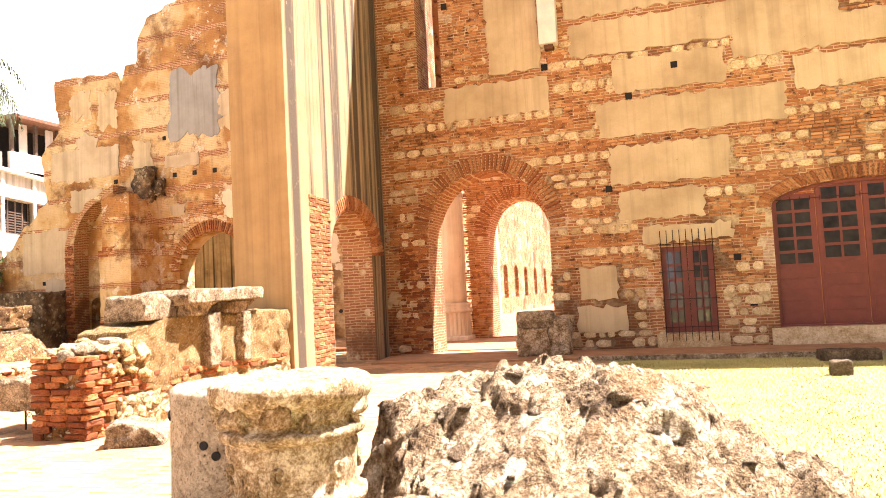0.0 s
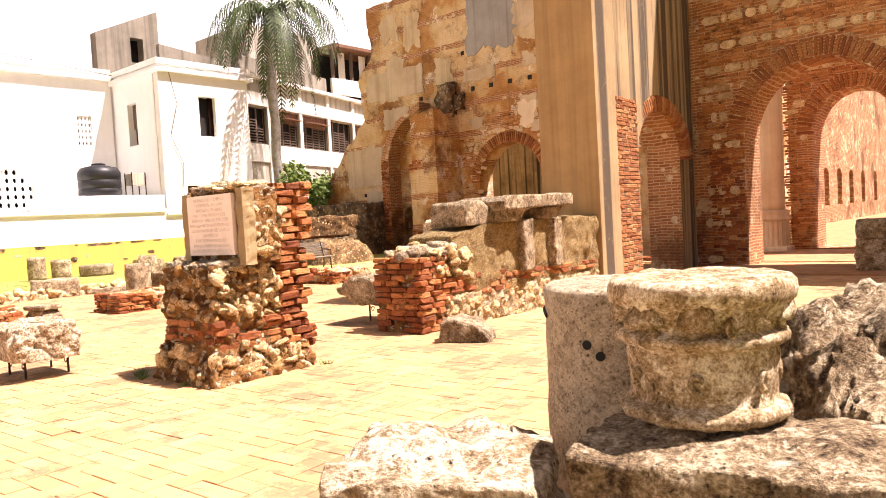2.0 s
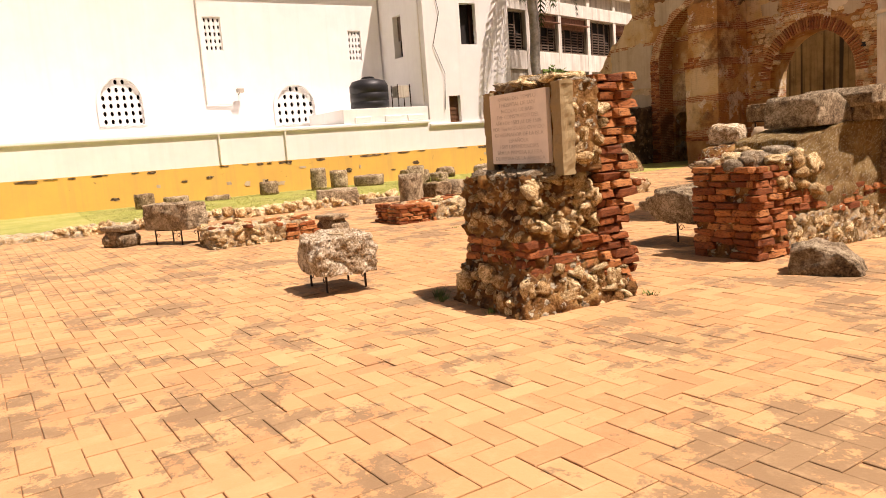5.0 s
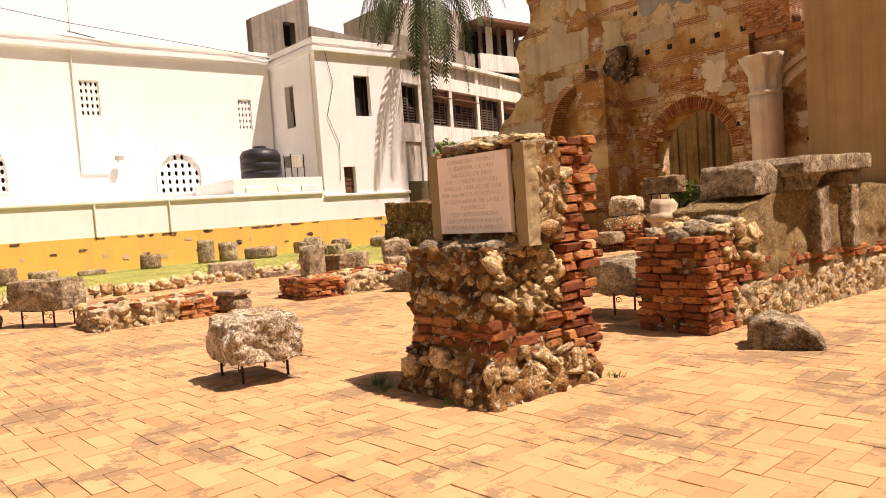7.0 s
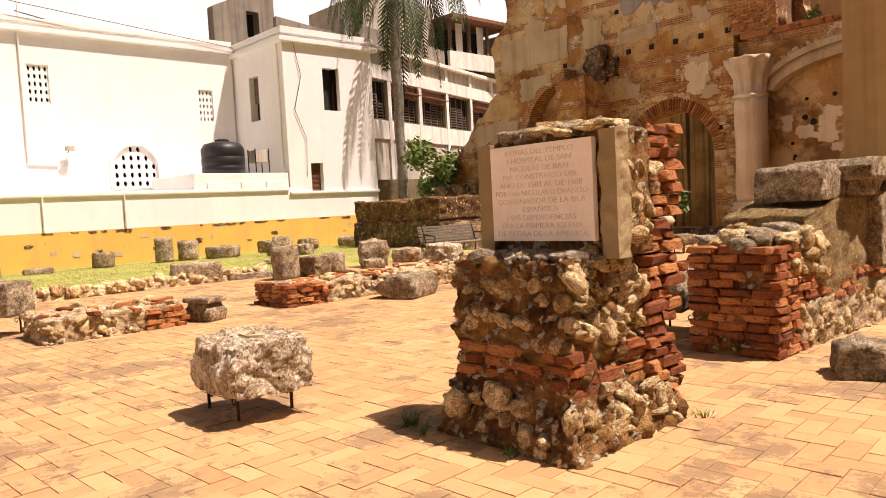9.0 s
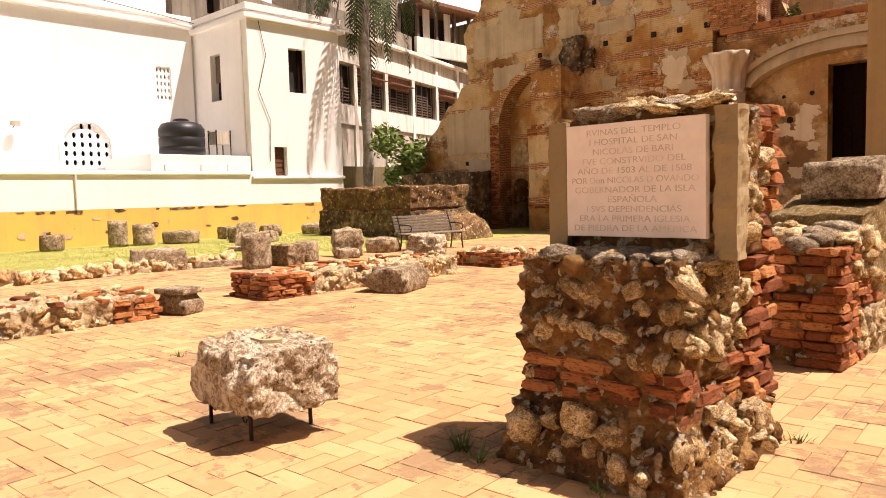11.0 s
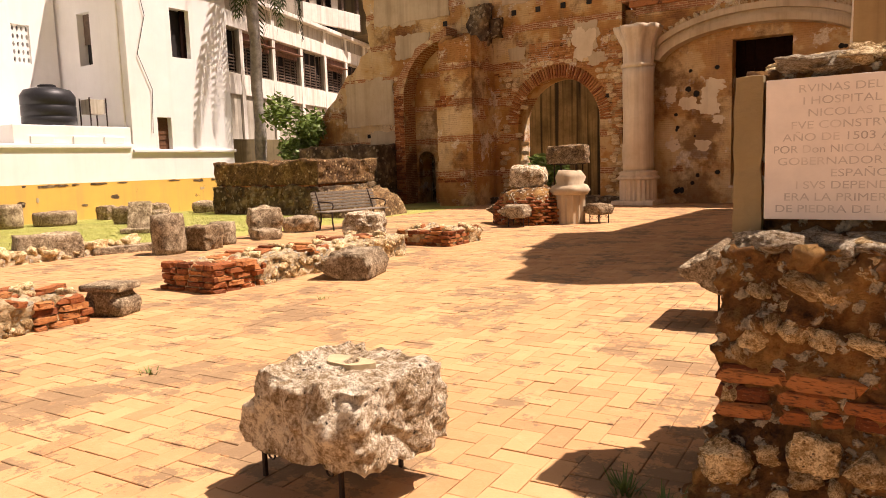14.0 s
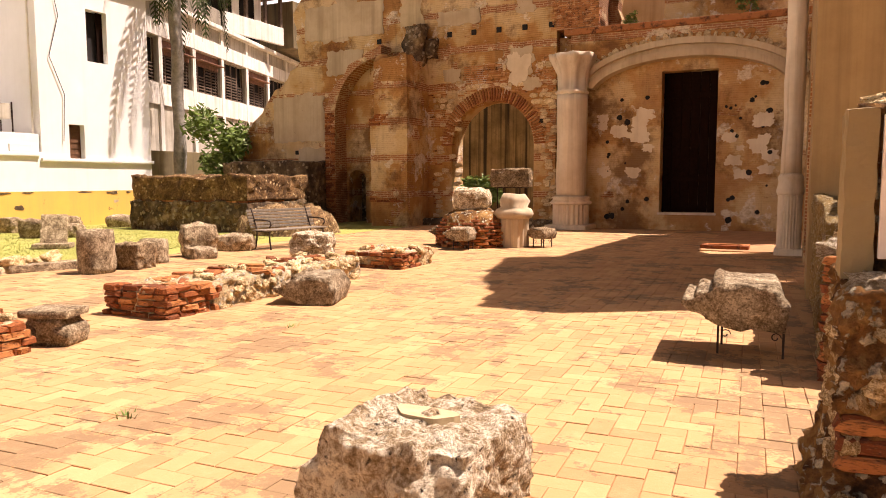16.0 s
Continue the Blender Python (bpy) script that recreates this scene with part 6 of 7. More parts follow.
boulder("rock", -2.42, 2.02, 0, (0.84, 0.8, 0.78), 7, M_CORAL, "pale sunlit coral rock with dark pits", "rock", 30, 0.6, 0.065, 6)
boulder("rock", -1.98, 2.12, 0, (0.34, 0.3, 0.34), 17, M_CORAL, "small coral rock wedged between larger ones", "rock", 10, 0.5, 0.12, 4)
boulder("rock", -0.95, 1.72, 0, (0.62, 0.42, 0.7), 19, M_ROCK, "pale broken coral block beside the boulder", "rock", 20, 0.75, 0.1, 5)


# ---- stones on iron stands ----
def stand(x, y, w, d, h, rz):
    t = thing("iron_stand", x, y, G, "low wrought-iron stand with scrollwork under a stone", "stand", rz, "stone stands")
    for sx in (-1, 1):
        for sy in (-1, 1):
            part("leg", boxes((sx * w / 2 - 0.009, sx * w / 2 + 0.009, sy * d / 2 - 0.009, sy * d / 2 + 0.009, 0, h)), M_IRON, t)
            pts = [(sx * (w / 2 - 0.06) + 0.045 * math.cos(q) * (1 - q / 9), sy * d / 2, h * 0.6 + 0.045 * math.sin(q) * (1 - q / 9)) for q in [0.5 * i for i in range(14)]]
            part("scroll", tube(pts, 0.005, 5), M_IRON, t)
    for sy in (-1, 1):
        part("rail", boxes((-w / 2, w / 2, sy * d / 2 - 0.01, sy * d / 2 + 0.01, h - 0.02, h)), M_IRON, t)
    for sx in (-1, 1):
        part("rail", boxes((sx * w / 2 - 0.01, sx * w / 2 + 0.01, -d / 2, d / 2, h - 0.021, h - 0.001)), M_IRON, t)
    return t


stand(-9.19, 3.19, 0.5, 0.42, 0.2, -2)
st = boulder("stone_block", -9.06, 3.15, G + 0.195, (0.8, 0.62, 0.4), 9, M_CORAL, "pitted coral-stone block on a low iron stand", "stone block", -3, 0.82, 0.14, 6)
for v in st.data.vertices:
    if v.co.x < -0.1:
        v.co.x += (v.co.x + 0.1) * (0.14 - 1.9 * max(0.0, v.co.z - 0.06))
tops = [v.co.z for v in st.data.vertices if abs(v.co.x - 0.03) < 0.12 and abs(v.co.y) < 0.08 and v.co.z > 0.25]
bm = wall([(0.13 * math.cos(q) * (1 + 0.2 * math.sin(3 * q)), 0.08 * math.sin(q) * (1 + 0.2 * math.cos(2 * q))) for q in [math.tau * i / 20 for i in range(20)]], [], -0.05, 0.004)
bmesh.ops.rotate(bm, verts=list(bm.verts), cent=(0, 0, 0), matrix=Euler((-math.pi / 2, 0, 0)).to_matrix())
ob = part("cement_patch", bm, M_PANEL, st, "smooth cement patch")
ob.matrix_basis = pose(0.03, 0.0, sum(tops) / len(tops) - 0.028)
stand(-15.6, 2.75, 0.6, 0.4, 0.27, 35)
boulder("stone_block", -15.6, 2.75, G + 0.265, (1.1, 0.5, 0.48), 13, M_GREY, "long grey carved stone on a low iron stand", "stone block", 35, 0.85, 0.06, 5)
stand(-8.03, 7.5, 0.52, 0.4, 0.3, 0)


def cornice_stone(x, y, z, s, rz, seed, label):
    """A moulded cornice block: rounds and fillets running along it, one end broken."""
    t = thing("cornice_block", x, y, z + G, label, "carved stone", rz)
    prof = [(-0.3, 0.0), (0.12, 0.0), (0.3, 0.1), (0.42, 0.2), (0.5, 0.28), (0.5, 0.33), (0.4, 0.36), (0.36, 0.44), (0.26, 0.47), (0.22, 0.56), (-0.25, 0.55), (-0.34, 0.3)]
    bm = wall([(a * s, b * s * 0.7) for a, b in prof], [], -0.45 * s, 0.45 * s)
    bmesh.ops.subdivide_edges(bm, edges=list(bm.edges), cuts=4, use_grid_fill=True)
    part("body", roughen(bm, 0.03 * s, 7, seed, keep_base=False), M_GREY, t, "", True)
    for px, pz, pr in ((0.49, 0.25, 0.04), (0.37, 0.32, 0.045), (0.23, 0.43, 0.05), (0.3, 0.12, 0.035)):
        part("roll_moulding", roughen(tube([(px * s, (-0.45 + 0.09 * i) * s, pz * s * 0.86) for i in range(11)], pr * s, 8), 0.012, 8, seed, keep_base=False), M_GREY, t, "rounded moulding", True)
    for yy in (-0.2, 0.2):
        bm = bmesh.new()
        bmesh.ops.create_icosphere(bm, subdivisions=3, radius=0.11 * s)
        bmesh.ops.scale(bm, vec=(0.7, 1, 1.2), verts=list(bm.verts))
        bmesh.ops.translate(bm, verts=list(bm.verts), vec=(0.36 * s, yy * s, 0.21 * s))
        part("boss", roughen(bm, 0.01, 10, seed), M_GREY, t, "rounded carved boss", True)
    return t


cornice_stone(-8.08, 7.4, 0.285, 0.97, 184, 3, "grey carved cornice block with bosses on an iron stand")

# ---- bracket capitals on the paving ----
def bracket_capital(x, y, rz, s=1.0):
    t = thing("bracket_capital", x, y, G, "grey stone bracket capital with rolled ends and a flat top", "capital", rz, "bracket capitals")
    body = wall([(-0.3 * s, 0), (0.3 * s, 0), (0.34 * s, 0.16 * s), (0.2 * s, 0.36 * s), (-0.2 * s, 0.36 * s), (-0.34 * s, 0.16 * s)], [], -0.22 * s, 0.22 * s)
    bmesh.ops.subdivide_edges(body, edges=list(body.edges), cuts=3, use_grid_fill=True)
    part("body", roughen(body, 0.03 * s, 6, 3), M_GREY, t, "", True)
    top = boxes((-0.34 * s, 0.34 * s, -0.26 * s, 0.26 * s, 0.36 * s, 0.47 * s), bevel=0.03)
    part("abacus", top, M_GREY, t, "flat worn abacus")
    for sx in (-1, 1):
        bm = cyl(bmesh.new(), 0.12 * s, 0.12 * s, -0.24 * s, 0.24 * s, 18)
        bmesh.ops.rotate(bm, verts=list(bm.verts), cent=(0, 0, 0), matrix=Euler((math.pi / 2, 0, 0)).to_matrix())
        bmesh.ops.translate(bm, verts=list(bm.verts), vec=(sx * 0.22 * s, 0, 0.16 * s))
        part("volute", roughen(bm, 0.012, 8, 5), M_GREY, t, "rolled volute", True)
    return t


bracket_capital(-13.95, 5.05, 20, 0.72)
bracket_capital(-16.25, 1.9, 35, 0.8)

# ---- low wall footings ----
def low_wall(x0, x1, y0, y1, h, seed, brick_len, slope=0.0):
    t = thing("low_wall", (x0 + x1) / 2, (y0 + y1) / 2, 0, "knee-high remnant of a wall, brick at its end and rubble behind", "low wall", group="wall footings")
    c = Vector(((x0 + x1) / 2, (y0 + y1) / 2, 0))
    bm = craggy(roughen(grid_box(x0 + 0.04 - c.x, x1 - 0.04 - c.x, y0 + 0.04 - c.y, y1 - 0.04 - c.y, 0, h - 0.04, 0.035), 0.03, 3, seed), 0.08, 6, seed)
    part("core", bm, M_PALERUBBLE, t, "", True)
    end = y1 if seed == 61 else y0
    L = y1 - y0
    rows = int(h / 0.073)
    if seed == 61:
        lay_bricks(t, Vector((x1, y1 - brick_len, 0)) - c, (0, 1, 0), (-1, 0, 0), brick_len, rows, seed, depth=0.2, jag=0.08)
        lay_bricks(t, Vector((x1, y1, 0)) - c, (-1, 0, 0), (0, -1, 0), x1 - x0, rows, seed + 1, depth=0.2)
        lay_stones(t, Vector((x1, y0, 0)) - c, (0, 1, 0), (-1, 0, 0), L - brick_len, h - 0.06, seed + 2, 0.15, depth=0.14, cover=0.6, sink=0.3)
        lay_stones(t, Vector((x0, y0, 0)) - c, (1, 0, 0), (0, 1, 0), x1 - x0, h - 0.06, seed + 3, 0.15, depth=0.14, cover=0.6, sink=0.3)
    else:
        lay_bricks(t, Vector((x1, y0, 0)) - c, (0, 1, 0), (-1, 0, 0), brick_len, rows, seed, depth=0.2, jag=0.12)
        lay_bricks(t, Vector((x0, y0, 0)) - c, (1, 0, 0), (0, 1, 0), x1 - x0, rows, seed + 1, depth=0.2)
        lay_stones(t, Vector((x1, y0 + brick_len, 0)) - c, (0, 1, 0), (-1, 0, 0), L - brick_len, h - 0.06, seed + 2, 0.15, depth=0.14, cover=0.6, sink=0.3)
    rnd = random.Random(seed)
    for i in range(int(L * 14)):
        x, y = rnd.uniform(x0 + 0.05, x1 - 0.05), rnd.uniform(y0 + 0.05, y1 - 0.05)
        b = rnd.random() < 0.6
        m = Matrix.Translation(Vector((x, y, h - 0.03 + rnd.uniform(-0.04, 0.03))) - c) @ pose(0, 0, 0, rnd.uniform(-8, 8), rnd.uniform(-8, 8), rnd.uniform(0, 180))
        piece("brick" if b else "stone", rnd.choice(BRICKS if b else STONES), t, m @ Matrix.Diagonal((0.25, 0.13, 0.06, 1) if b else (rnd.uniform(0.12, 0.22), rnd.uniform(0.1, 0.16), 0.09, 1)))


low_wall(-14.95, -13.8, 2.95, 4.72, 0.42, 61, 0.55)
low_wall(-14.85, -13.85, 6.3, 10.3, 0.44, 65, 0.8)
low_wall(-14.95, -13.75, 11.4, 12.6, 0.4, 69, 0.6)
t = cornice_stone(-13.15, 8.15, 0.0, 0.9, 200, 8, "pale moulded cornice block lying on the paving")
stand(-15.2, 10.9, 0.45, 0.35, 0.18, 20)
boulder("stone_block", -15.25, 10.9, G + 0.17, (0.72, 0.55, 0.5), 23, M_CORAL, "coral-stone fragment on a small iron stand", "stone block", 20, 0.65, 0.1, 5)
bm = wall([(-0.28, 0), (0.3, 0), (0.28, 0.08), (0.1, 0.22), (-0.1, 0.28), (-0.27, 0.22)], [], -0.2, 0.2)
bmesh.ops.subdivide_edges(bm, edges=list(bm.edges), cuts=5, use_grid_fill=True)
ob = link_mesh("wedge_stone", roughen(bm, 0.04, 6, 9), M_GREY, True)
ob.matrix_basis = pose(-5.98, 6.62, G, 0, 0, 25)
tagged(ob, "grey hewn wedge stone lying on the paving", "stone block")

# ---- edging and lawn stones ----
ed = thing("edging_wall", -20.0, 4.5, 0, "low rubble edging between paving and lawn", "edging")
bm = craggy(roughen(grid_box(-0.55, 0.55, -6, 4.6, -0.02, 0.2, 0.06), 0.06, 2.5, 9), 0.08, 4, 9)
part("core", bm, M_PALERUBBLE, ed, "", True)
lay_stones(ed, Vector((0.55, -4, 0)), (0, 1, 0), (-1, 0, 0), 8.5, 0.24, 81, 0.22, depth=0.24)
rnd = random.Random(82)
for i in range(70):
    m = Matrix.Translation((rnd.uniform(-0.5, 0.5), rnd.uniform(-3.5, 4.4), 0.2)) @ pose(0, 0, 0, rnd.uniform(-8, 8), rnd.uniform(-8, 8), rnd.uniform(0, 180))
    piece("stone", rnd.choice(STONES + CORALS), ed, m @ Matrix.Diagonal((rnd.uniform(0.2, 0.5), rnd.uniform(0.2, 0.35), rnd.uniform(0.1, 0.2), 1)))
boulder("stone_slab", -19.9, 7.6, 0.05, (1.1, 0.8, 0.5), 31, M_GREY, "long weathered slab on the lawn's edging", "stone slab", 70, 0.8, 0.08, 4)
boulder("stone_slab", -19.4, 8.8, 0, (1.3, 0.5, 0.22), 32, M_GREY, "flat moulded slab beside the lawn", "stone slab", 70, 0.85, 0.06, 4)


def drum(x, y, r, h, seed, lean=0.0):
    t = thing("column_drum", x, y, G - 0.02, "short grey column drum standing on the grass", "column drum", group="column drums")
    bm = roughen(lathe([(r * 0.92, 0)] + [(r, h * i / 6) for i in range(1, 6)] + [(r * 0.96, h), (r * 0.5, h * 1.01)], 28), 0.03, 4, seed)
    part("drum", bm, M_GREY, t, "", True)


for x, y, r, h, s in ((-18.24, 8.9, 0.3, 0.74, 1), (-18.55, 10.4, 0.25, 0.46, 8), (-28.1, 4.0, 0.32, 0.5, 2), (-28.6, 5.1, 0.42, 0.3, 3), (-29.2, 8.6, 0.35, 0.5, 4), (-28.9, 10.5, 0.3, 0.85, 5), (-28.9, 11.35, 0.34, 0.7, 6), (-28.6, 12.5, 0.6, 0.42, 7)):
    drum(x, y, r, h, s)
for x, y, sx, sy, sz, rz, s, sq in ((-18.2, 9.62, 0.62, 0.55, 0.5, 10, 41, 0.8), (-18.5, 11.5, 0.5, 0.85, 0.24, 60, 42, 0.8), (-18.75, 11.75, 0.8, 0.4, 0.74, 60, 43, 0.45), (-18.9, 13.0, 0.85, 0.6, 0.4, 30, 44, 0.55),
                                    (-26.5, 13.6, 0.9, 0.6, 0.55, 20, 45, 0.6), (-25.9, 14.2, 0.6, 0.5, 0.4, 20, 46, 0.6), (-28.8, 16.2, 0.9, 0.6, 0.5, 0, 47, 0.4), (-28.5, 18.0, 1.0, 0.7, 0.45, 40, 48, 0.4), (-29.2, 14.6, 0.7, 0.5, 0.5, 0, 49, 0.6), (-28.9, 6.6, 0.9, 0.4, 0.2, 80, 50, 0.7)):
    boulder("lawn_stone", x, y, G - 0.02, (sx, sy, sz), s, M_GREY, "grey carved fragment lying on the grass", "stone fragment", rz, sq, 0.1, 4, "lawn stones")
t = thing("tilted_slab", -23.1, 11.6, G, "grey stone slab leaning on a small base", "carved stone", 40)
bm = boxes((-0.28, 0.28, -0.08, 0.08, 0, 0.75), bevel=0.03)
bmesh.ops.rotate(bm, verts=list(bm.verts), cent=(0, 0, 0), matrix=Euler((-0.35, 0, 0)).to_matrix())
bmesh.ops.translate(bm, verts=list(bm.verts), vec=(0, 0, 0.05))
part("slab", bm, M_GREY, t)
part("base", boxes((-0.4, 0.4, -0.25, 0.25, 0, 0.12), bevel=0.03), M_GREY, t)
pf = thing("platform", -24.85, 18.9, 0, "weathered brown rubble platform beside the lawn", "platform")
bm = craggy(roughen(grid_box(-2.5, 2.45, -1.5, 1.5, 0, 1.0, 0.08), 0.07, 1.8, 8), 0.14, 2.6, 8)
part("base", bm, M_SOOT, pf, "coursed rubble base", True)
bm = shape_box(grid_box(-2.4, 2.4, -1.42, 1.45, 1.03, 1.8, 0.07), lambda x, y, z: (x, y, z - (0.14 * math.exp(-((x - 0.65) / 0.35) ** 2) if z > 1.5 else 0)))
part("upper_block", craggy(roughen(bm, 0.09, 1.8, 9), 0.1, 2.6, 9), M_OLDRUBBLE, pf, "dark mossy upper mass with a worn notch", True)
part("bedding", boxes((-2.3, 2.3, -1.36, 1.4, 0.95, 1.08)), M_DARKBRICK, pf, "thin recessed brick course")
lay_stones(pf, Vector((-2.45, -1.52, 0)), (1, 0, 0), (0, 1, 0), 4.85, 0.95, 91, 0.3, depth=0.25, cover=0.7, sink=0.3, meshes=DIRTY)
lay_stones(pf, Vector((2.46, -1.5, 0)), (0, 1, 0), (-1, 0, 0), 2.9, 0.95, 92, 0.3, depth=0.25, cover=0.7, sink=0.3, meshes=DIRTY)
lay_bricks(pf, Vector((-2.3, -1.44, 0)), (1, 0, 0), (0, 1, 0), 4.6, 1, 93, z0=0.97, depth=0.14, miss=0.25)
bm = mound(-22.7, -20.0, 16.6, 19.4, 0.9, 0.06, 14, 0.12, 1.6, lambda x, y: 0.85)
tagged(link_mesh("rubble_mound", bm, M_OLDRUBBLE, True), "collapsed rubble slope at the platform's end", "rubble")


def bench(x, y, rz):
    t = thing("bench", x, y, G, "grey slatted park bench with iron legs", "bench", rz)
    for i in range(6):
        part("seat_slat", boxes((-0.95, 0.95, -0.22 + i * 0.075, -0.165 + i * 0.075, 0.42, 0.445), bevel=0.006), M_WOOD, t)
    for i in range(6):
        bm = boxes((-0.95, 0.95, -0.012, 0.012, -0.028, 0.028), bevel=0.006)
        bmesh.ops.translate(bm, verts=list(bm.verts), vec=(0, 0.27 + i * 0.03, 0.5 + i * 0.072))
        part("back_slat", bm, M_WOOD, t)
    for sx in (-0.8, 0.8):
        part("leg", tube([(sx, -0.26, 0), (sx, -0.22, 0.2), (sx, -0.22, 0.4), (sx, 0.22, 0.41), (sx, 0.3, 0.6), (sx, 0.44, 0.92)], 0.02, 6), M_IRON, t)
        part("leg", tube([(sx, 0.3, 0), (sx, 0.24, 0.2), (sx, 0.22, 0.41)], 0.02, 6), M_IRON, t)
        part("armrest", tube([(sx, 0.32, 0.66), (sx, 0.0, 0.66), (sx, -0.24, 0.64), (sx, -0.28, 0.56), (sx, -0.22, 0.5)], 0.018, 6), M_IRON, t)
    return t


bench(-18.3, 14.2, 78)

# ---- group of carved pieces before the back wall ----
gr = thing("brick_stub", -14.6, 16.35, 0, "round stub of brick and rubble with stones piled on it", "wall stub")
bm = roughen(lathe([(0.8, 0), (0.8, 0.4), (0.68, 0.8), (0.4, 0.95), (0.1, 1.0)], 40), 0.1, 3, 5)
part("core", bm, M_MORTAR, gr, "", True)
rnd = random.Random(15)
for r in range(11):
    rr = 0.8 - max(0, r - 6) * 0.05
    for i in range(14):
        a = (i + 0.5 * (r % 2)) * math.tau / 14
        piece("brick", rnd.choice(BRICKS), gr, Matrix.Translation((rr * math.cos(a), rr * math.sin(a), 0.04 + r * 0.073)) @ pose(0, 0, 0, 0, 0, math.degrees(a) + 90 + rnd.uniform(-6, 6)) @ Matrix.Diagonal((0.28, 0.16, 0.058, 1)))
boulder("stone_fragment", -14.6, 16.3, 0.92, (0.95, 0.7, 0.55), 61, M_CORAL, "rounded coral stone on top of the brick stub", "stone fragment", 20, 0.4, 0.1, 4)
pd = thing("fluted_pedestal", -13.6, 16.45, 0, "pale fluted pedestal fragment with a moulded top", "pedestal")
part("block", roughen(lathe([(0.36, 0), (0.36, 0.75)], 64, 16, 0.08), 0.03, 5, 2), M_OLDPLASTER, pd)
part("moulding", roughen(lathe([(0.4, 0.75), (0.46, 0.85), (0.4, 0.95), (0.3, 1.0), (0.34, 1.15), (0.25, 1.3)], 32), 0.04, 5, 3), M_OLDPLASTER, pd, "", True)
cs = thing("tall_stand", -13.85, 16.95, 0, "tall iron stand holding a flat carved capital", "stand")
for dx, dy in ((-0.28, -0.2), (0.28, -0.2), (0.28, 0.2), (-0.28, 0.2)):
    part("leg", tube([(dx, dy, 0), (dx, dy, 1.45)], 0.018, 5), M_IRON, cs)
part("shelf", boxes((-0.34, 0.34, -0.25, 0.25, 1.44, 1.47)), M_IRON, cs)
boulder("capital_slab", -13.85, 16.95, 1.465, (0.98, 0.62, 0.46), 63, M_GREY, "flat pale capital block on a tall iron stand", "capital", 10, 0.82, 0.08, 5)
for x, y, rz, s in ((-15.35, 16.25, 200, 0.6), (-14.4, 15.35, 185, 0.72), (-12.95, 16.6, 160, 0.6)):
    stand(x, y, 0.4 * s / 0.8, 0.3, 0.22, rz)
    cornice_stone(x, y, 0.21, s, rz, 7, "grey carved cornice block on an iron stand")

# ---- small things ----
dr = thing("drain", -9.1, 17.9, G, "low brick frame round a drain in the paving", "drain")
for d in ((-0.5, 0.5, -0.3, -0.16, -0.02, 0.1), (-0.5, 0.5, 0.16, 0.3, -0.02, 0.1), (-0.5, -0.36, -0.16, 0.16, -0.02, 0.1), (0.36, 0.5, -0.16, 0.16, -0.02, 0.1)):
    part("rim", boxes(d, bevel=0.01), M_BRICK, dr)
part("grate", boxes((-0.36, 0.36, -0.16, 0.16, -0.01, 0.02)), M_DARK, dr)
boulder("stone_block", -3.2, 15.2, 0.12, (0.7, 0.6, 0.62), 71, M_CORAL, "rough block standing before the great arch", "stone block", 0, 0.8, 0.07, 4)
boulder("stone_block", -2.72, 15.3, 0.12, (0.55, 0.6, 0.8), 72, M_CORAL, "rough block standing before the great arch", "stone block", 0, 0.8, 0.07, 4)
boulder("stone_slab", -3.15, 15.2, 0.7, (0.8, 0.6, 0.36), 73, M_GREY, "grey slab lying across two blocks", "stone slab", 5, 0.8, 0.07, 4)
boulder("stone_slab", 2.35, 13.7, 0, (0.95, 0.5, 0.26), 74, M_DARKSTONE, "dark stone slab at the lawn's kerb", "stone slab", 0, 0.8, 0.08, 4)
boulder("stone_block", 1.85, 11.7, 0, (0.3, 0.26, 0.3), 75, M_DARKSTONE, "small dark stone post on the lawn", "stone block", 0, 0.6, 0.08, 3)
for i in range(9):
    boulder("lawn_rock", -1.5 + 0.3 * (i % 5) + 0.05 * i, 10.2 + 0.35 * (i // 3), 0, (0.3, 0.2, 0.1), 80 + i, M_DARKSTONE, "flat dark stone half sunk in the grass", "stone", i * 37, 0.5, 0.15, 3, "sunken stones")


def tuft(x, y, n, h, seed, label="small tuft of grass growing between the pavers"):
    rnd = random.Random(seed)
    bm = bmesh.new()
    for i in range(n):
        a, r = rnd.uniform(0, math.tau), rnd.uniform(0, 0.08)
        p = Vector((r * math.cos(a), r * math.sin(a), 0))
        q = p + Vector((math.cos(a) * h * rnd.uniform(0.2, 0.9), math.sin(a) * h * rnd.uniform(0.2, 0.9), h * rnd.uniform(0.4, 1)))
        s = Vector((-math.sin(a), math.cos(a), 0)) * 0.006
        bm.faces.new([bm.verts.new(c) for c in (p - s, p + s, q)])
    ob = link_mesh("grass_tuft", bm, M_LEAF)
    ob.matrix_basis = pose(x, y, G)
    tagged(ob, label, "grass", "grass tufts")


for i, (x, y, n, h) in enumerate(((-7.9, 3.66, 60, 0.1), (-7.7, 3.6, 40, 0.08), (-7.0, 3.64, 30, 0.05), (-11.57, 3.83, 20, 0.06), (-6.5, 4.95, 30, 0.06), (-12.4, 6.6, 14, 0.06))):
    tuft(x, y, n, h, 90 + i)

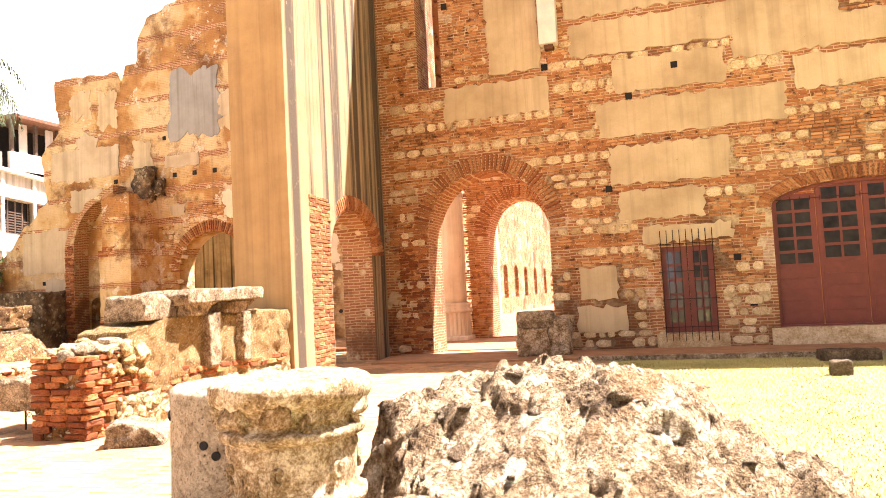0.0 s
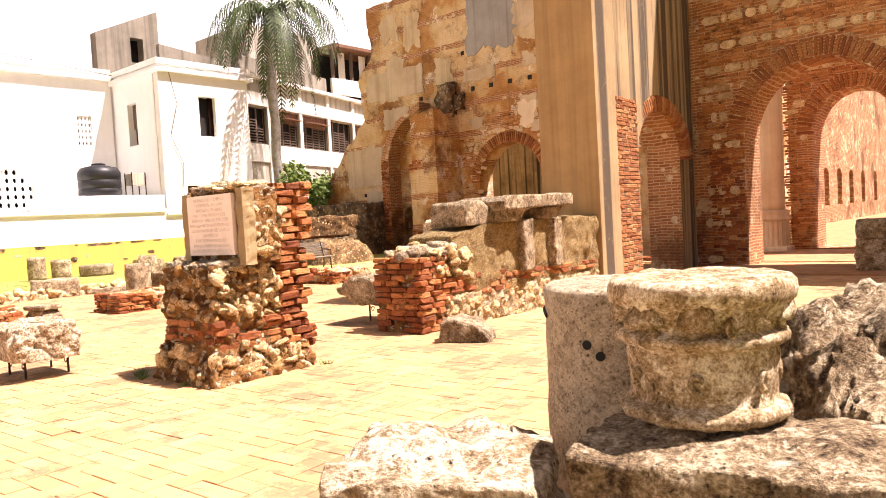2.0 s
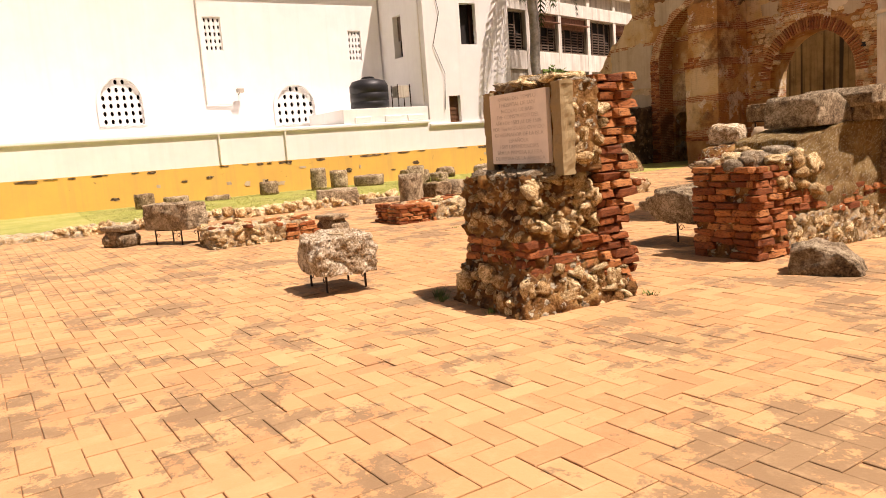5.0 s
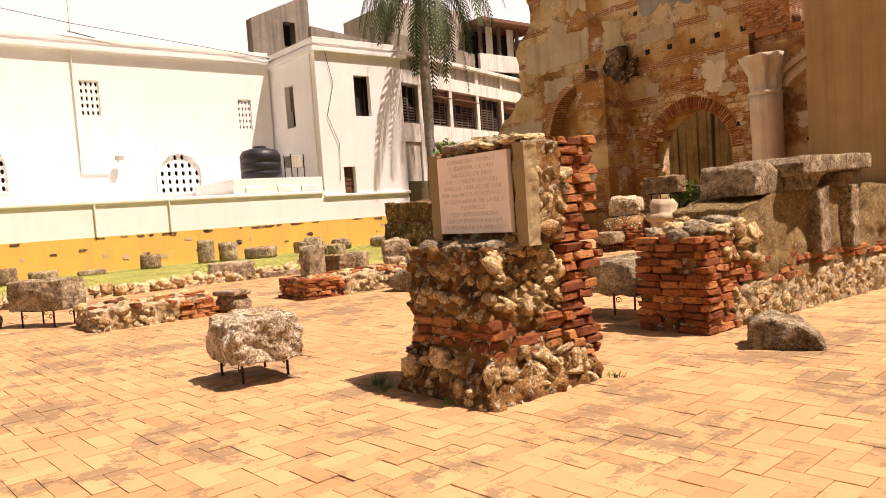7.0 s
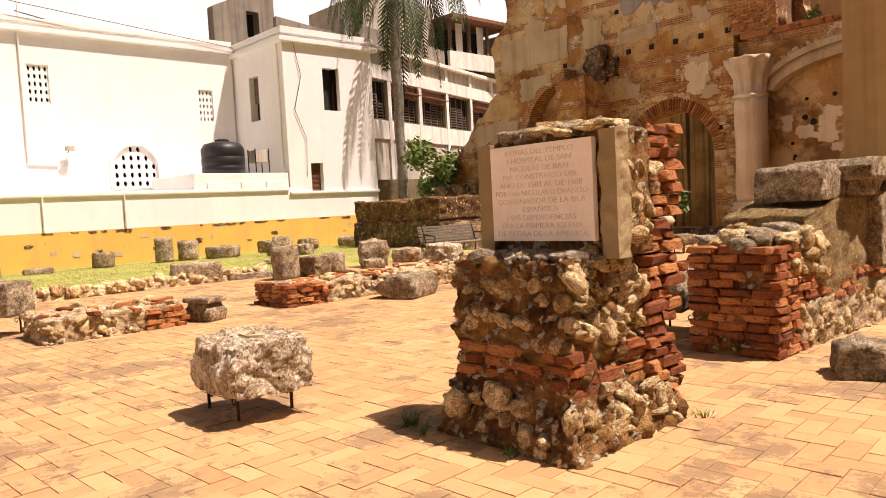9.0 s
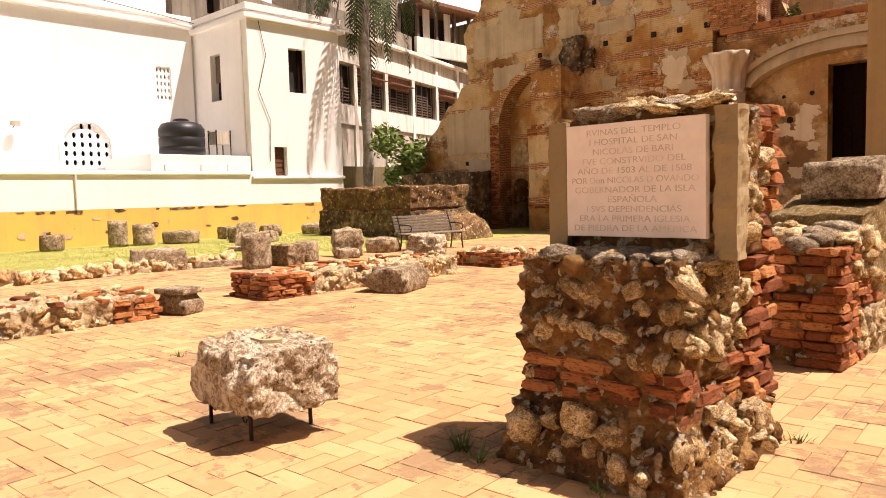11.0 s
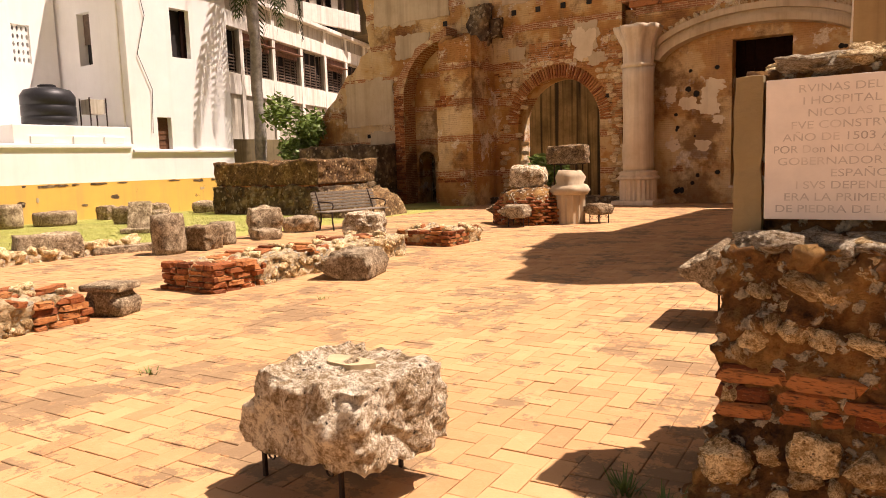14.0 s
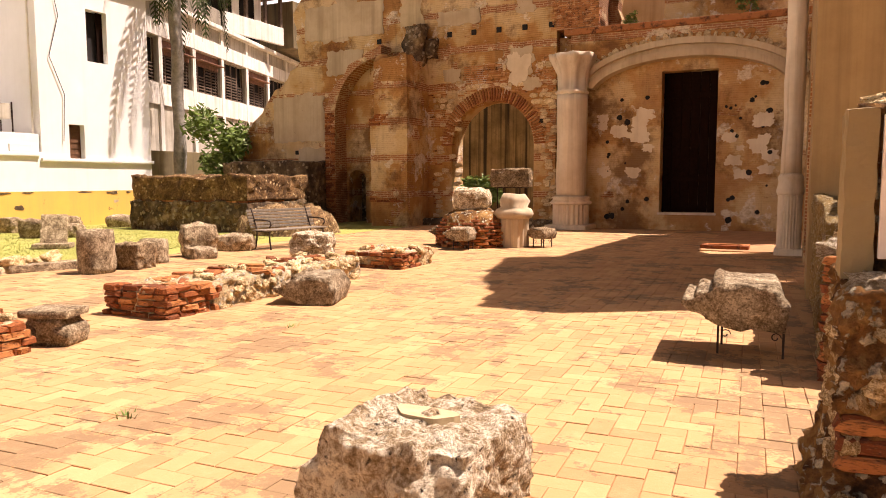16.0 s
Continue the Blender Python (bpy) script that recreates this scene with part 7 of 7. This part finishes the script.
# grass of both lawns
def grass(name, x0, x1, y0, y1, count, seed, mat):
    rnd = np.random.default_rng(seed)
    n = count
    px, py = rnd.uniform(x0, x1, n), rnd.uniform(y0, y1, n)
    a, h = rnd.uniform(0, math.tau, n), rnd.uniform(0.004, 0.02, n)
    lean = rnd.uniform(0, 0.05, n)
    ca, sa = np.cos(a), np.sin(a)
    v = np.empty((n, 3, 3))
    v[:, 0] = np.stack([px - sa * 0.008, py + ca * 0.008, np.full(n, G - 0.012)], 1)
    v[:, 1] = np.stack([px + sa * 0.008, py - ca * 0.008, np.full(n, G - 0.012)], 1)
    v[:, 2] = np.stack([px + ca * lean, py + sa * lean, G + h], 1)
    me = bpy.data.meshes.new(name)
    me.from_pydata(v.reshape(-1, 3).tolist(), [], np.arange(n * 3).reshape(-1, 3).tolist())
    me.materials.append(mat)
    tagged(new(name, me), "short dry yellowish grass", "grass", kind="stuff")


M_GRASS = plain_material("dry_grass", (0.46, 0.4, 0.15), 0.8, 0, 0.4, 0.8)
grass("grass_west", -30, -20.5, 2, 20, 60000, 1, plain_material("green_grass", (0.35, 0.36, 0.095), 0.8, 0, 0.4, 0.8))
grass("grass_east", -1.5, 9, 4.8, 14.1, 90000, 2, M_GRASS)

# ---- herringbone paving ----
L, W, ROT = 0.285, 0.1425, radians(3.0)
cr, sr = math.cos(ROT), math.sin(ROT)
verts, faces = [], []
paver_box = boxes((-0.5, 0.5, -0.5, 0.5, -1, 0))
bmesh.ops.bevel(paver_box, geom=[e for e in paver_box.edges if all(v.co.z > -0.5 for v in e.verts)], offset=0.022, segments=1, affect="EDGES")
paver_me = bpy.data.meshes.new("paver")
paver_box.to_mesh(paver_me)
paver_box.free()
paver_me.materials.append(M_PAVER)
rnd = random.Random(3)
made = 0
for i in range(-150, 30):
    for j in range(-15, 182):
        k4 = (i - j) % 4
        if k4 == 0:
            cx, cy, lx, ly = (i + 1) * W, (j + 0.5) * W, L, W
        elif k4 == 3:
            cx, cy, lx, ly = (i + 0.5) * W, (j + 1) * W, W, L
        else:
            continue
        x, y = cx * cr - cy * sr, cx * sr + cy * cr
        if not (-19.5 < x < -1.7 and -1.0 < y < 23.7):
            continue
        z = rnd.uniform(-0.003, 0.003)
        g = rnd.uniform(0.0015, 0.0036)
        tx, ty = rnd.uniform(-0.008, 0.008), rnd.uniform(-0.008, 0.008)
        if -9.6 < x < -6.4 and 0.9 < y < 3.4 and made < 300:
            m = pose(x, y, G + z, math.degrees(tx), math.degrees(ty), math.degrees(ROT)) @ Matrix.Diagonal((lx - 2 * g, ly - 2 * g, 0.03, 1))
            piece("paver", paver_me, floor, m)
            made += 1
            continue
        b = len(verts)
        for zz, e in ((-0.03, g), (-0.003, g), (0.0, g + 0.004)):
            for sx, sy in ((-1, -1), (1, -1), (1, 1), (-1, 1)):
                dx, dy = sx * (lx / 2 - e), sy * (ly / 2 - e)
                verts.append((x + dx * cr - dy * sr, y + dx * sr + dy * cr, G + zz + z + tx * dy - ty * dx))
        for r in (0, 4):
            for q in range(4):
                faces.append((b + r + q, b + r + (q + 1) % 4, b + r + 4 + (q + 1) % 4, b + r + 4 + q))
        faces.append((b + 8, b + 9, b + 10, b + 11))
me = bpy.data.meshes.new("pavers")
me.from_pydata(verts, [], faces)
me.materials.append(M_PAVER)
ob = new("pavers", me)
ob.parent = floor
ob["kind"] = "stuff"
